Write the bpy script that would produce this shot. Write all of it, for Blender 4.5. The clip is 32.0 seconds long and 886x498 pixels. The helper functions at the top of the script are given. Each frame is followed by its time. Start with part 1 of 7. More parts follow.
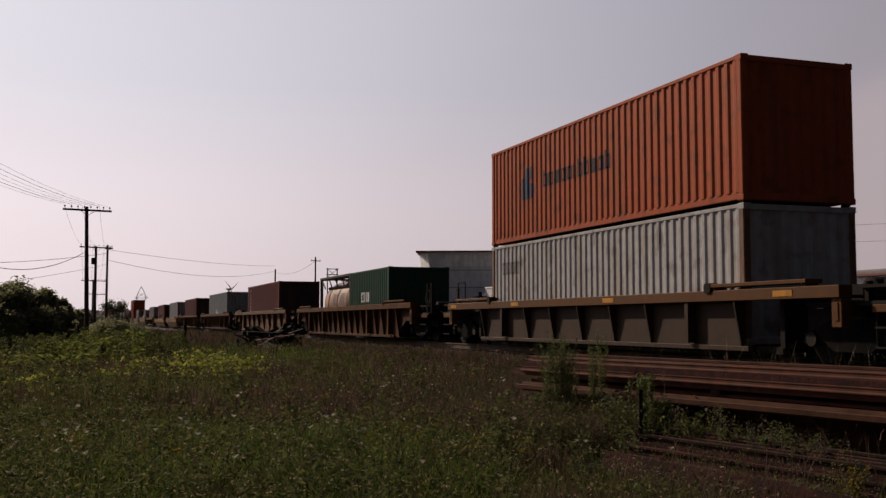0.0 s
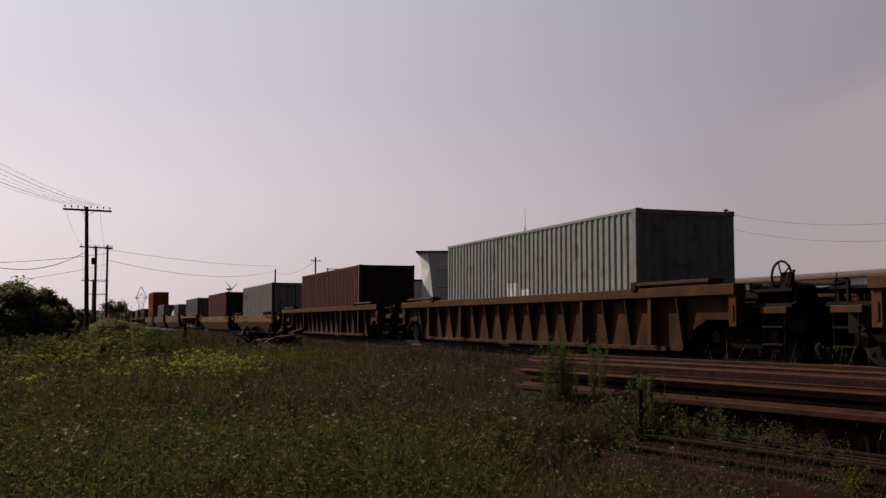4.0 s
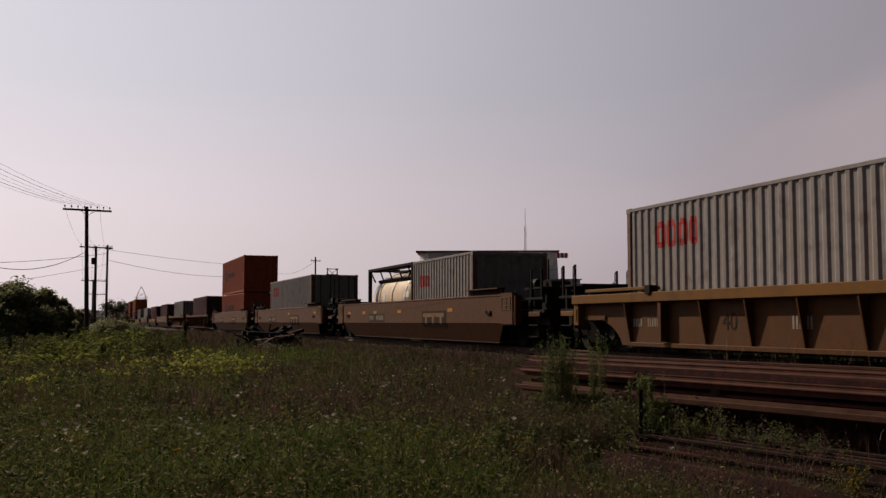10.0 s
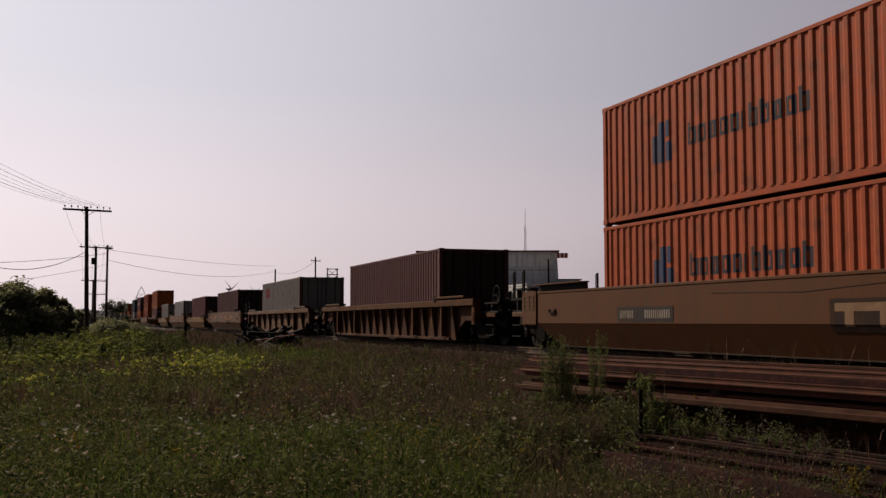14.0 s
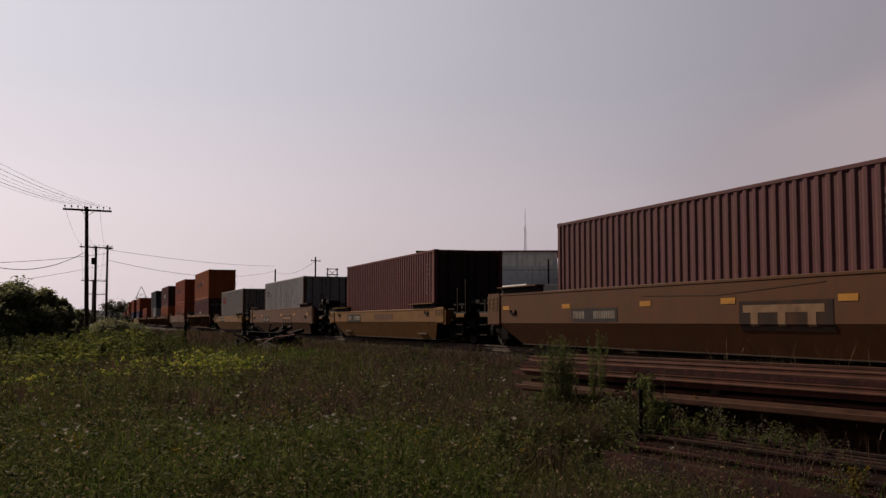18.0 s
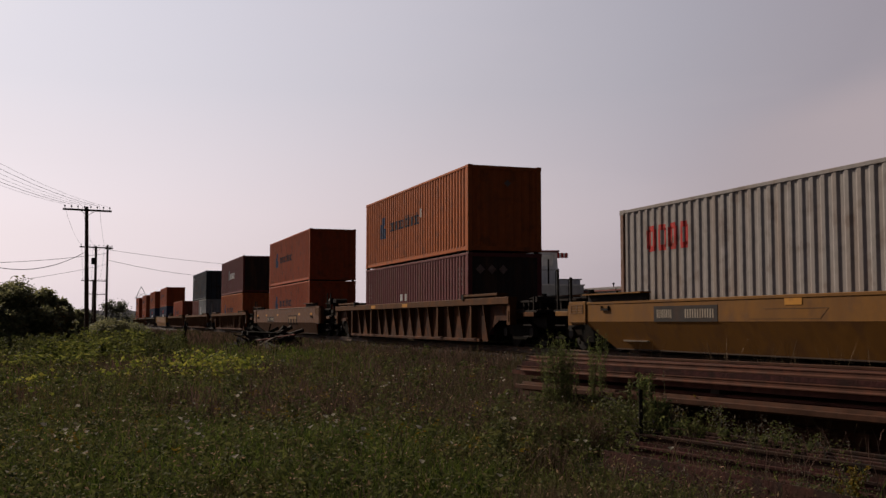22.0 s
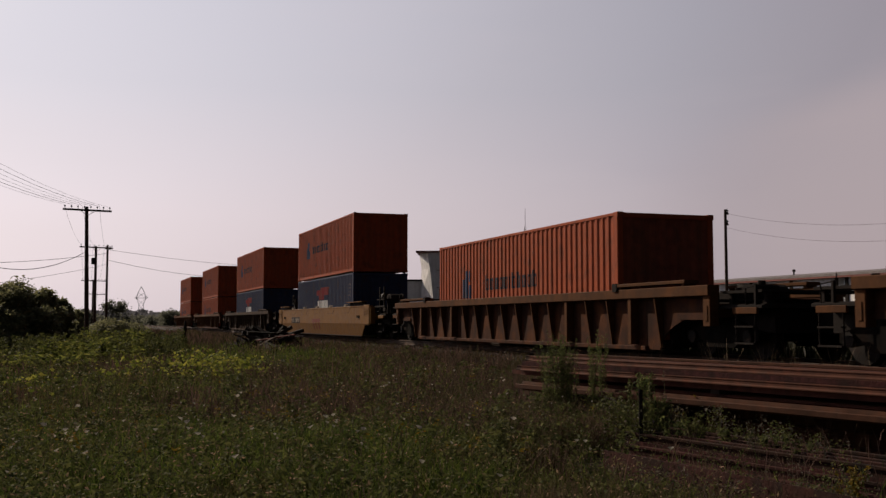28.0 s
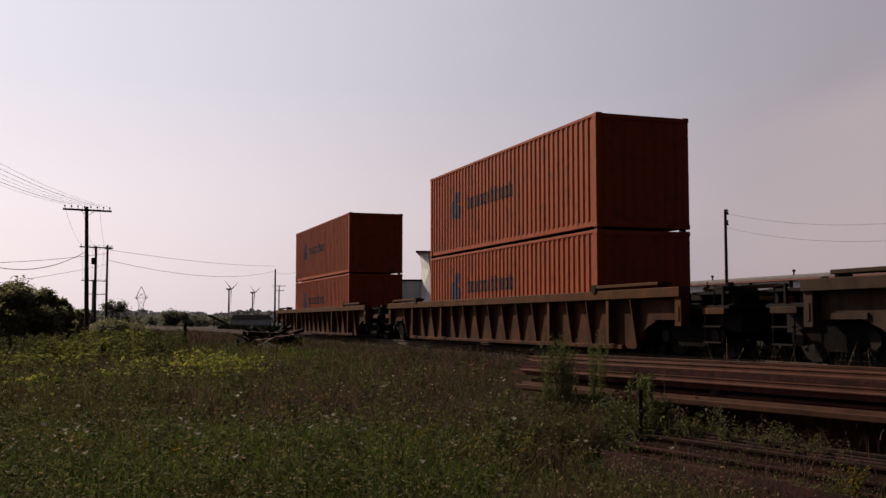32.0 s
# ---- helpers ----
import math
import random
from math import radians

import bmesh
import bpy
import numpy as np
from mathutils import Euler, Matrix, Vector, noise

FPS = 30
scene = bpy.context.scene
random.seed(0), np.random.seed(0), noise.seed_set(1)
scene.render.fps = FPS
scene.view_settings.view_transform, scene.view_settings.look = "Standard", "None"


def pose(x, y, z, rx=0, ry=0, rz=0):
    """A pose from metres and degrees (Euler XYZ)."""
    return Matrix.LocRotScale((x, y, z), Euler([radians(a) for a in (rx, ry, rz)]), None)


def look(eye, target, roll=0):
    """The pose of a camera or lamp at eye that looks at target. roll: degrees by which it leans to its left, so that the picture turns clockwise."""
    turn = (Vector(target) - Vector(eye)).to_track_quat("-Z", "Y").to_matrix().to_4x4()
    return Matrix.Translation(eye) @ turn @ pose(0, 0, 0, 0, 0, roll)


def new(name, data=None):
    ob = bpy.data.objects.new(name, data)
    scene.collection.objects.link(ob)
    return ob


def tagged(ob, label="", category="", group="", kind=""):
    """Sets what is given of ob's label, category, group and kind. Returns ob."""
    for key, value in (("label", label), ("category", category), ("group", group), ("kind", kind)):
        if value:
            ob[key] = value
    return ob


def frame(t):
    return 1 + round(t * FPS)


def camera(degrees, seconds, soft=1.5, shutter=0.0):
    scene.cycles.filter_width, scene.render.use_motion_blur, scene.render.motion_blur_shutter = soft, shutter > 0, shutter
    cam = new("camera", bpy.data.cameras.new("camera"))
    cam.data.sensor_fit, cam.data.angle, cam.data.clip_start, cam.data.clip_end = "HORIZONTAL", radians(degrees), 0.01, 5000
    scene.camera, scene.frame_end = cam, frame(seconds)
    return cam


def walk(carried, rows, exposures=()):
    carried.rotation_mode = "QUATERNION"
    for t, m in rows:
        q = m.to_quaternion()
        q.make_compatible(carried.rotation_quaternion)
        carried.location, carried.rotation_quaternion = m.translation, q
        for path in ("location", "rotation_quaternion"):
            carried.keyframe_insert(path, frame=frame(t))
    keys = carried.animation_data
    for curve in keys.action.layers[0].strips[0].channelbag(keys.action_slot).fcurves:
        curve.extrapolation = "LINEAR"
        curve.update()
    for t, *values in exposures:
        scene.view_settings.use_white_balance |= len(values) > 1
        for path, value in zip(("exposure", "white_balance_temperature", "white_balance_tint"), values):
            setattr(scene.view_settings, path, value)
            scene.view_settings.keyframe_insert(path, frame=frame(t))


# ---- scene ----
cam = camera(46.28, 32.0, soft=1.4, shutter=0.03)
EYE = (0.0, 0.0, 0.70)
YAW, TILT = 19.267, 4.02          # degrees to the right of the track's direction, and upward
VIEW = pose(*EYE, 90 + TILT, 0, -YAW)
walk(cam, [(0.0, VIEW), (32.0, VIEW)], exposures=[
    (0.0, 0.12), (0.8, 0.0), (12.0, 0.0), (13.0, 0.08), (14.0, 0.14), (15.2, 0.1), (16.5, 0.0), (21.0, 0.05), (22.0, 0.13), (23.0, 0.3),
    (24.0, 0.23), (25.3, 0.23), (27.5, 0.14), (28.0, 0.07), (29.0, 0.14), (30.0, 0.3), (31.0, 0.3), (32.0, 0.22)])

# ---- light: a hazy late-summer sky, the sun high on the far left ----
SUN_EL, SUN_AZ = 33.0, -26.0      # azimuth: degrees from the track's direction, negative to the left
to_sun = Vector((math.sin(radians(SUN_AZ)) * math.cos(radians(SUN_EL)),
                 math.cos(radians(SUN_AZ)) * math.cos(radians(SUN_EL)), math.sin(radians(SUN_EL))))
sun = new("sun", bpy.data.lights.new("sun", "SUN"))
sun.data.energy, sun.data.angle, sun.data.color = 3.7, radians(1.2), (1.0, 0.84, 0.66)
sun.matrix_basis = look(to_sun * 50, (0, 0, 0))


def build_world():
    world = bpy.data.worlds.new("hazy_sky")
    scene.world = world
    world.use_nodes = True
    nt = world.node_tree
    nt.nodes.clear()
    out = nt.nodes.new("ShaderNodeOutputWorld")
    bg = nt.nodes.new("ShaderNodeBackground")
    sky = nt.nodes.new("ShaderNodeTexSky")
    sky.sky_type, sky.sun_disc = "NISHITA", False
    sky.sun_elevation, sky.sun_rotation = radians(SUN_EL), radians(SUN_AZ)
    sky.air_density, sky.dust_density, sky.ozone_density = 1.2, 4.0, 1.5
    scale = nt.nodes.new("ShaderNodeVectorMath")
    scale.operation = "SCALE"
    scale.inputs[3].default_value = 0.03
    nt.links.new(sky.outputs[0], scale.inputs[0])
    # the haze: a pale lilac veil, thick near the horizon and towards the sun
    geo = nt.nodes.new("ShaderNodeTexCoord")
    dot = nt.nodes.new("ShaderNodeVectorMath")
    dot.operation = "DOT_PRODUCT"
    dot.inputs[1].default_value = (-0.277, 0.760, 0.588)      # where the haze glows brightest
    nt.links.new(geo.outputs["Generated"], dot.inputs[0])
    ramp = nt.nodes.new("ShaderNodeValToRGB")
    els = ramp.color_ramp.elements
    els[0].position, els[0].color = 0.0, (0.017, 0.0165, 0.021, 1)
    els[1].position, els[1].color = 1.0, (0.95, 0.90, 0.90, 1)
    for p, c in ((0.16, (0.038, 0.0375, 0.047, 1)), (0.27, (0.13, 0.12, 0.14, 1)), (0.36, (0.284, 0.252, 0.280, 1)), (0.52, (0.306, 0.284, 0.325, 1)), (0.72, (0.498, 0.468, 0.515, 1)), (0.90, (0.725, 0.695, 0.765, 1))):
        e = els.new(p)
        e.color = c
    nt.links.new(dot.outputs["Value"], ramp.inputs[0])
    # thin cloud streaks
    clouds = nt.nodes.new("ShaderNodeTexNoise")
    mapping = nt.nodes.new("ShaderNodeMapping")
    mapping.inputs["Scale"].default_value = (1.2, 1.2, 5.0)
    nt.links.new(geo.outputs["Generated"], mapping.inputs[0])
    nt.links.new(mapping.outputs[0], clouds.inputs["Vector"])
    clouds.inputs["Scale"].default_value, clouds.inputs["Detail"].default_value = 1.6, 5
    cr = nt.nodes.new("ShaderNodeMapRange")
    cr.inputs["From Min"].default_value, cr.inputs["From Max"].default_value = 0.48, 0.72
    cr.inputs["To Min"].default_value, cr.inputs["To Max"].default_value = 0.0, 0.16
    nt.links.new(clouds.outputs[0], cr.inputs[0])
    # low haze is warmer and brighter, and the sky overhead deeper
    sep = nt.nodes.new("ShaderNodeSeparateXYZ")
    nt.links.new(geo.outputs["Generated"], sep.inputs[0])
    low = nt.nodes.new("ShaderNodeValToRGB")
    le = low.color_ramp.elements
    le[0].position, le[0].color = 0.0, (1.0, 0.91, 0.87, 1)
    le[1].position, le[1].color = 1.0, (0.10, 0.11, 0.14, 1)
    for p, c in ((0.10, (0.93, 0.86, 0.84, 1)), (0.22, (0.70, 0.70, 0.71, 1)), (0.33, (0.62, 0.63, 0.65, 1)), (0.46, (0.30, 0.31, 0.34, 1)), (0.62, (0.17, 0.18, 0.21, 1))):
        e = le.new(p)
        e.color = c
    nt.links.new(sep.outputs[2], low.inputs[0])
    warm = nt.nodes.new("ShaderNodeMixRGB")
    warm.blend_type = "MULTIPLY"
    warm.inputs[0].default_value = 1.0
    nt.links.new(low.outputs[0], warm.inputs[2])
    nt.links.new(ramp.outputs[0], warm.inputs[1])
    cloud_mix = nt.nodes.new("ShaderNodeMixRGB")
    cloud_mix.inputs[2].default_value = (0.48, 0.41, 0.42, 1)
    nt.links.new(cr.outputs[0], cloud_mix.inputs[0])
    nt.links.new(warm.outputs[0], cloud_mix.inputs[1])
    bank = nt.nodes.new("ShaderNodeVectorMath")
    bank.operation = "DOT_PRODUCT"
    g, e = radians(52.0), radians(9.0)
    bank.inputs[1].default_value = (math.sin(g) * math.cos(e), math.cos(g) * math.cos(e), math.sin(e))
    nt.links.new(geo.outputs["Generated"], bank.inputs[0])
    wob = nt.nodes.new("ShaderNodeMath")
    wob.operation = "MULTIPLY_ADD"
    wob.inputs[1].default_value, wob.inputs[2].default_value = 0.05, -0.025
    nt.links.new(clouds.outputs[0], wob.inputs[0])
    both = nt.nodes.new("ShaderNodeMath")
    nt.links.new(bank.outputs["Value"], both.inputs[0])
    nt.links.new(wob.outputs[0], both.inputs[1])
    fade = nt.nodes.new("ShaderNodeMapRange")
    fade.interpolation_type = "SMOOTHSTEP"
    fade.inputs[1].default_value, fade.inputs[2].default_value = 0.925, 0.985
    fade.inputs[3].default_value, fade.inputs[4].default_value = 0.0, 0.8
    nt.links.new(both.outputs[0], fade.inputs[0])
    # the cloud bank's upper edge, rising to the right
    d1, d2 = (Vector((math.sin(radians(a)) * math.cos(radians(h)), math.cos(radians(a)) * math.cos(radians(h)), math.sin(radians(h)))) for a, h in ((42.4, 12.1), (30.0, 8.6)))
    edge = nt.nodes.new("ShaderNodeVectorMath")
    edge.operation = "DOT_PRODUCT"
    edge.inputs[1].default_value = d1.cross(d2).normalized()
    nt.links.new(geo.outputs["Generated"], edge.inputs[0])
    ragged = nt.nodes.new("ShaderNodeMath")
    nt.links.new(edge.outputs["Value"], ragged.inputs[0])
    nt.links.new(wob.outputs[0], ragged.inputs[1])
    under = nt.nodes.new("ShaderNodeMapRange")
    under.interpolation_type = "SMOOTHSTEP"
    under.inputs[1].default_value, under.inputs[2].default_value = -0.022, 0.022
    under.inputs[3].default_value, under.inputs[4].default_value = 1.0, 0.35
    nt.links.new(ragged.outputs[0], under.inputs[0])
    depth = nt.nodes.new("ShaderNodeMath")
    depth.operation = "MULTIPLY"
    nt.links.new(fade.outputs[0], depth.inputs[0])
    nt.links.new(under.outputs[0], depth.inputs[1])
    fade = depth
    bank_mix = nt.nodes.new("ShaderNodeMixRGB")
    bank_mix.inputs[2].default_value = (0.315, 0.258, 0.270, 1)
    nt.links.new(fade.outputs[0], bank_mix.inputs[0])
    nt.links.new(cloud_mix.outputs[0], bank_mix.inputs[1])
    cloud_mix = bank_mix
    mix = nt.nodes.new("ShaderNodeMixRGB")
    mix.inputs[0].default_value = 0.85
    nt.links.new(scale.outputs[0], mix.inputs[1])
    nt.links.new(cloud_mix.outputs[0], mix.inputs[2])
    nt.links.new(mix.outputs[0], bg.inputs[0])
    bg.inputs[1].default_value = 1.46
    nt.links.new(bg.outputs[0], out.inputs[0])


build_world()


# ---- materials ----
def material(name, base, rough=0.6, metal=0.0, spread=0.25, grain=6.0, dirt=None, dirt_amount=0.4, streaks=False,
             bump=0.15, per_object=0.0, per_island=0.0, tint=None, tint_scale=0.5, tint_range=(0.45, 0.6), soft=0.0, gloss=0.1):
    """A worn surface: grain and larger stains over a base colour. dirt: the stain's colour; tint: a second colour in large patches."""
    m = bpy.data.materials.new(name)
    m.use_nodes = True
    nt = m.node_tree
    nodes, links = nt.nodes, nt.links
    bsdf = nodes["Principled BSDF"]
    bsdf.inputs["Roughness"].default_value, bsdf.inputs["Metallic"].default_value = rough, metal
    bsdf.inputs["Specular IOR Level"].default_value = gloss
    coord = nodes.new("ShaderNodeTexCoord")
    src = coord.outputs["Object"]

    def noise_at(scale, detail, vec=src):
        n = nodes.new("ShaderNodeTexNoise")
        n.inputs["Scale"].default_value, n.inputs["Detail"].default_value = scale, detail
        links.new(vec, n.inputs["Vector"])
        return n.outputs[0]

    def ranged(value, a, b, c, d):
        r = nodes.new("ShaderNodeMapRange")
        r.inputs[1].default_value, r.inputs[2].default_value, r.inputs[3].default_value, r.inputs[4].default_value = a, b, c, d
        links.new(value, r.inputs[0])
        return r.outputs[0]

    def mixed(fac, a, b, kind="MIX"):
        x = nodes.new("ShaderNodeMixRGB")
        x.blend_type = kind
        for i, v in ((0, fac), (1, a), (2, b)):
            if isinstance(v, (int, float)):
                x.inputs[i].default_value = v
            elif isinstance(v, tuple):
                x.inputs[i].default_value = (*v, 1)
            else:
                links.new(v, x.inputs[i])
        return x.outputs[0]

    fine = noise_at(grain, 4)
    col = mixed(ranged(fine, 0.3, 0.7, 0, 1), tuple(c * (1 - spread) for c in base), tuple(min(1, c * (1 + spread)) for c in base))
    if tint:
        col = mixed(ranged(noise_at(tint_scale, 5), *tint_range, 0, 1), col, tint)
    if dirt:
        vec = src
        if streaks:
            mp = nodes.new("ShaderNodeMapping")
            mp.inputs["Scale"].default_value = (1, 1, 0.16)
            links.new(src, mp.inputs[0])
            vec = mp.outputs[0]
        col = mixed(ranged(noise_at(2.6, 6, vec), 0.47, 0.68, 0, dirt_amount), col, dirt)
    for amount, socket, node in ((per_object, "Random", "ShaderNodeObjectInfo"), (per_island, "Random Per Island", "ShaderNodeNewGeometry")):
        if amount:
            r = nodes.new(node).outputs[socket]
            hsv = nodes.new("ShaderNodeHueSaturation")
            links.new(ranged(r, 0, 1, 1 - amount, 1 + amount), hsv.inputs["Value"])
            links.new(ranged(r, 0, 1, 0.5 + amount * 0.06, 0.5 - amount * 0.06), hsv.inputs["Hue"])
            links.new(col, hsv.inputs["Color"])
            col = hsv.outputs[0]
    links.new(col, bsdf.inputs["Base Color"])
    links.new(ranged(fine, 0.3, 0.7, max(0, rough - 0.12), min(1, rough + 0.12)), bsdf.inputs["Roughness"])
    if bump:
        b = nodes.new("ShaderNodeBump")
        b.inputs["Strength"].default_value, b.inputs["Distance"].default_value = bump, 0.02
        links.new(noise_at(grain * 3, 3), b.inputs["Height"])
        links.new(b.outputs[0], bsdf.inputs["Normal"])
    if soft:   # thin leaves let light through
        tr = nodes.new("ShaderNodeBsdfTranslucent")
        links.new(col, tr.inputs[0])
        ms = nodes.new("ShaderNodeMixShader")
        ms.inputs[0].default_value = soft
        links.new(bsdf.outputs[0], ms.inputs[1])
        links.new(tr.outputs[0], ms.inputs[2])
        links.new(ms.outputs[0], nodes["Material Output"].inputs[0])
    return m


RUST = (0.12, 0.055, 0.03)
SOOT = (0.035, 0.028, 0.024)
M = {}


def paint(key, base, rough=0.65, dirt=RUST, amount=0.35, spread=0.12, gloss=0.10, spots=0.68, rust=(0.07, 0.034, 0.022)):
    M[key] = material(key + "_paint", base, rough, 0, spread, 5, dirt, amount, True, 0.08, gloss=gloss,
                      tint=tuple(0.55 * b + 0.45 * r for b, r in zip(base, rust)), tint_scale=2.1, tint_range=(spots - 0.13, spots))


paint("orange", (0.318, 0.066, 0.0245), amount=0.3)
paint("orange_end", (0.225, 0.062, 0.035), amount=0.5, spread=0.2)
paint("bright_orange", (0.345, 0.090, 0.026), amount=0.25)
paint("white", (0.335, 0.322, 0.328), dirt=(0.22, 0.14, 0.09), amount=0.4)
paint("warm_white", (0.228, 0.206, 0.200), dirt=(0.20, 0.13, 0.09), amount=0.35)
paint("worn_post", (0.150, 0.080, 0.058), dirt=(0.3, 0.28, 0.27), amount=0.5, spread=0.3)
paint("grey", (0.27, 0.285, 0.295), dirt=(0.16, 0.12, 0.09), amount=0.3)
paint("dark_green", (0.012, 0.055, 0.032), dirt=(0.03, 0.05, 0.04))
paint("weathered_blue", (0.040, 0.050, 0.066), dirt=(0.085, 0.060, 0.05), amount=0.6, spread=0.3)
paint("maroon", (0.122, 0.033, 0.037), amount=0.4)
paint("dark_maroon", (0.098, 0.036, 0.040), amount=0.35)
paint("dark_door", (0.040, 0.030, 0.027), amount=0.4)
paint("red_brown", (0.138, 0.035, 0.031), amount=0.4)
paint("navy", (0.030, 0.039, 0.080), dirt=(0.03, 0.03, 0.05))
paint("blue_mark", (0.030, 0.052, 0.105), amount=0.25)
paint("ink_mark", (0.024, 0.026, 0.040), amount=0.25)
paint("code_mark", (0.21, 0.15, 0.14), amount=0.4)
paint("red_mark", (0.38, 0.030, 0.028), amount=0.15)
paint("white_mark", (0.72, 0.72, 0.70), dirt=(0.3, 0.25, 0.2), amount=0.3)
paint("black_mark", (0.02, 0.02, 0.022), amount=0.1)
paint("soft_mark", (0.17, 0.165, 0.17), amount=0.4)
paint("grey_mark", (0.050, 0.046, 0.046), 0.9, amount=0.2, gloss=0.03)
paint("tan_mark", (0.21, 0.135, 0.085), 0.9, amount=0.4, gloss=0.03)
paint("plate_brown", (0.040, 0.028, 0.024), 0.9, amount=0.4, gloss=0.03)
paint("faded_red", (0.135, 0.022, 0.014), amount=0.3)
paint("dull_red", (0.26, 0.030, 0.036), amount=0.4)
paint("ochre_mark", (0.42, 0.19, 0.03), amount=0.15)
paint("car_yellow", (0.158, 0.070, 0.0135), dirt=(0.11, 0.05, 0.016), amount=0.55)
paint("car_tan", (0.090, 0.034, 0.0120), dirt=(0.07, 0.030, 0.014), amount=0.5)
paint("car_brown", (0.056, 0.0232, 0.0135), 0.75, dirt=(0.022, 0.012, 0.009), amount=0.75, spread=0.3, gloss=0.05, spots=0.62, rust=(0.135, 0.046, 0.015))
paint("car_grey_brown", (0.050, 0.032, 0.0225), 0.8, dirt=(0.02, 0.012, 0.01), amount=0.8, spread=0.3, gloss=0.05)
paint("car_rib", (0.083, 0.0365, 0.0165), 0.75, dirt=(0.05, 0.022, 0.011), amount=0.6, spread=0.25, gloss=0.05, spots=0.64, rust=(0.13, 0.05, 0.018))
paint("car_ochre", (0.088, 0.034, 0.0090), 0.65, dirt=(0.08, 0.04, 0.018), amount=0.6, spread=0.2)
paint("car_dark", (0.042, 0.026, 0.018), 0.7, dirt=(0.05, 0.03, 0.02), amount=0.6, spread=0.2)
M["black_steel"] = material("black_steel", (0.020, 0.016, 0.0145), 0.8, 0.0, 0.35, 8, (0.012, 0.008, 0.007), 0.5, gloss=0.05)
M["truck_steel"] = material("greasy_black_steel", (0.0085, 0.0075, 0.007), 0.95, 0.0, 0.4, 9, (0.02, 0.012, 0.009), 0.5, gloss=0.02)
M["wheel_steel"] = material("wheel_steel", (0.010, 0.008, 0.007), 0.7, 0.1, 0.3, 8, (0.03, 0.016, 0.011), 0.5)
paint("faded_mark", (0.28, 0.235, 0.19), dirt=(0.16, 0.10, 0.07), amount=0.5)
M["tank_shell"] = material("tank_shell", (0.31, 0.180, 0.120), 0.45, 0.0, 0.25, 3, (0.10, 0.042, 0.026), 0.95, True, 0.03, gloss=0.2)
M["tank_white"] = material("tank_white", (0.66, 0.49, 0.32), 0.42, 0.0, 0.10, 3, (0.3, 0.2, 0.12), 0.3, True, 0.03, gloss=0.3)
M["tank_band"] = material("polished_band", (0.60, 0.52, 0.44), 0.28, 0.5, 0.10, 3, (0.3, 0.2, 0.12), 0.3, gloss=0.5)
M["dark_frame"] = material("dark_frame_paint", (0.050, 0.050, 0.046), 0.6, 0, 0.25, 5, RUST, 0.5, True, 0.05)
M["faded_blue"] = material("faded_blue_paint", (0.155, 0.135, 0.150), 0.7, 0, 0.35, 6, (0.29, 0.175, 0.120), 1.0, True, 0)
M["casting"] = material("casting_steel", (0.085, 0.042, 0.030), 0.7, 0, 0.3, 8, SOOT, 0.5)
M["rail_top"] = material("rail_steel", (0.062, 0.044, 0.036), 0.75, 0.1, 0.25, 10, RUST, 0.6)
M["rust"] = material("rusty_rail", (0.092, 0.035, 0.024), 0.85, 0.1, 0.3, 7, (0.028, 0.012, 0.009), 0.6, False, 0.06, per_object=0.3)
M["old_rust"] = material("old_rust", (0.040, 0.017, 0.013), 0.95, 0.0, 0.45, 9, (0.016, 0.010, 0.008), 0.9, False, 0.4, per_object=0.35)
M["tie"] = material("weathered_tie", (0.045, 0.034, 0.027), 0.9, 0, 0.35, 12, (0.03, 0.025, 0.02), 0.6, False, 0.5, per_object=0.3)
M["black_wood"] = material("blackened_timber", (0.022, 0.018, 0.016), 0.9, 0, 0.4, 9, (0.045, 0.036, 0.030), 0.5, False, 0.4, per_object=0.5)
M["ballast"] = material("ballast", (0.020, 0.015, 0.0125), 0.9, 0, 0.5, 14, (0.03, 0.022, 0.018), 0.6, False, 0.6)
M["soil"] = material("weedy_soil", (0.030, 0.026, 0.015), 0.95, 0, 0.4, 4, (0.02, 0.022, 0.009), 0.7, False, 0.6)
M["gravel"] = material("pale_gravel", (0.085, 0.070, 0.060), 0.9, 0, 0.3, 2, (0.11, 0.09, 0.07), 0.5)
M["pole_wood"] = material("pole_wood", (0.055, 0.036, 0.028), 0.85, 0, 0.3, 10, (0.025, 0.018, 0.015), 0.5, True, 0.3)
M["wire"] = material("wire", (0.12, 0.11, 0.11), 0.6, 0, 0.1, 4, bump=0)
M["insulator"] = material("insulator", (0.10, 0.11, 0.11), 0.3, 0, 0.1, 4, bump=0, gloss=0.5)
M["green_grass"] = material("green_grass", (0.072, 0.100, 0.021), 0.85, 0, 0.3, 0.9, None, per_island=0.65, bump=0,
                            tint=(0.080, 0.056, 0.028), tint_scale=0.33, tint_range=(0.53, 0.65), soft=0.45)
M["dry_grass"] = material("dry_grass", (0.094, 0.064, 0.047), 0.85, 0, 0.3, 1.1, None, per_island=0.6, bump=0,
                          tint=(0.070, 0.070, 0.022), tint_scale=0.4, tint_range=(0.50, 0.66), soft=0.3)
M["weed_leaf"] = material("weed_leaf", (0.084, 0.092, 0.032), 0.8, 0, 0.3, 2, None, per_island=0.4, bump=0, soft=0.35)
M["yellow_leaf"] = material("yellow_green_leaf", (0.215, 0.230, 0.042), 0.8, 0, 0.25, 3, None, per_island=0.55, bump=0, soft=0.35)
M["goldenrod"] = material("goldenrod", (0.15, 0.105, 0.016), 0.7, 0, 0.25, 6, None, per_island=0.3, bump=0, soft=0.3)
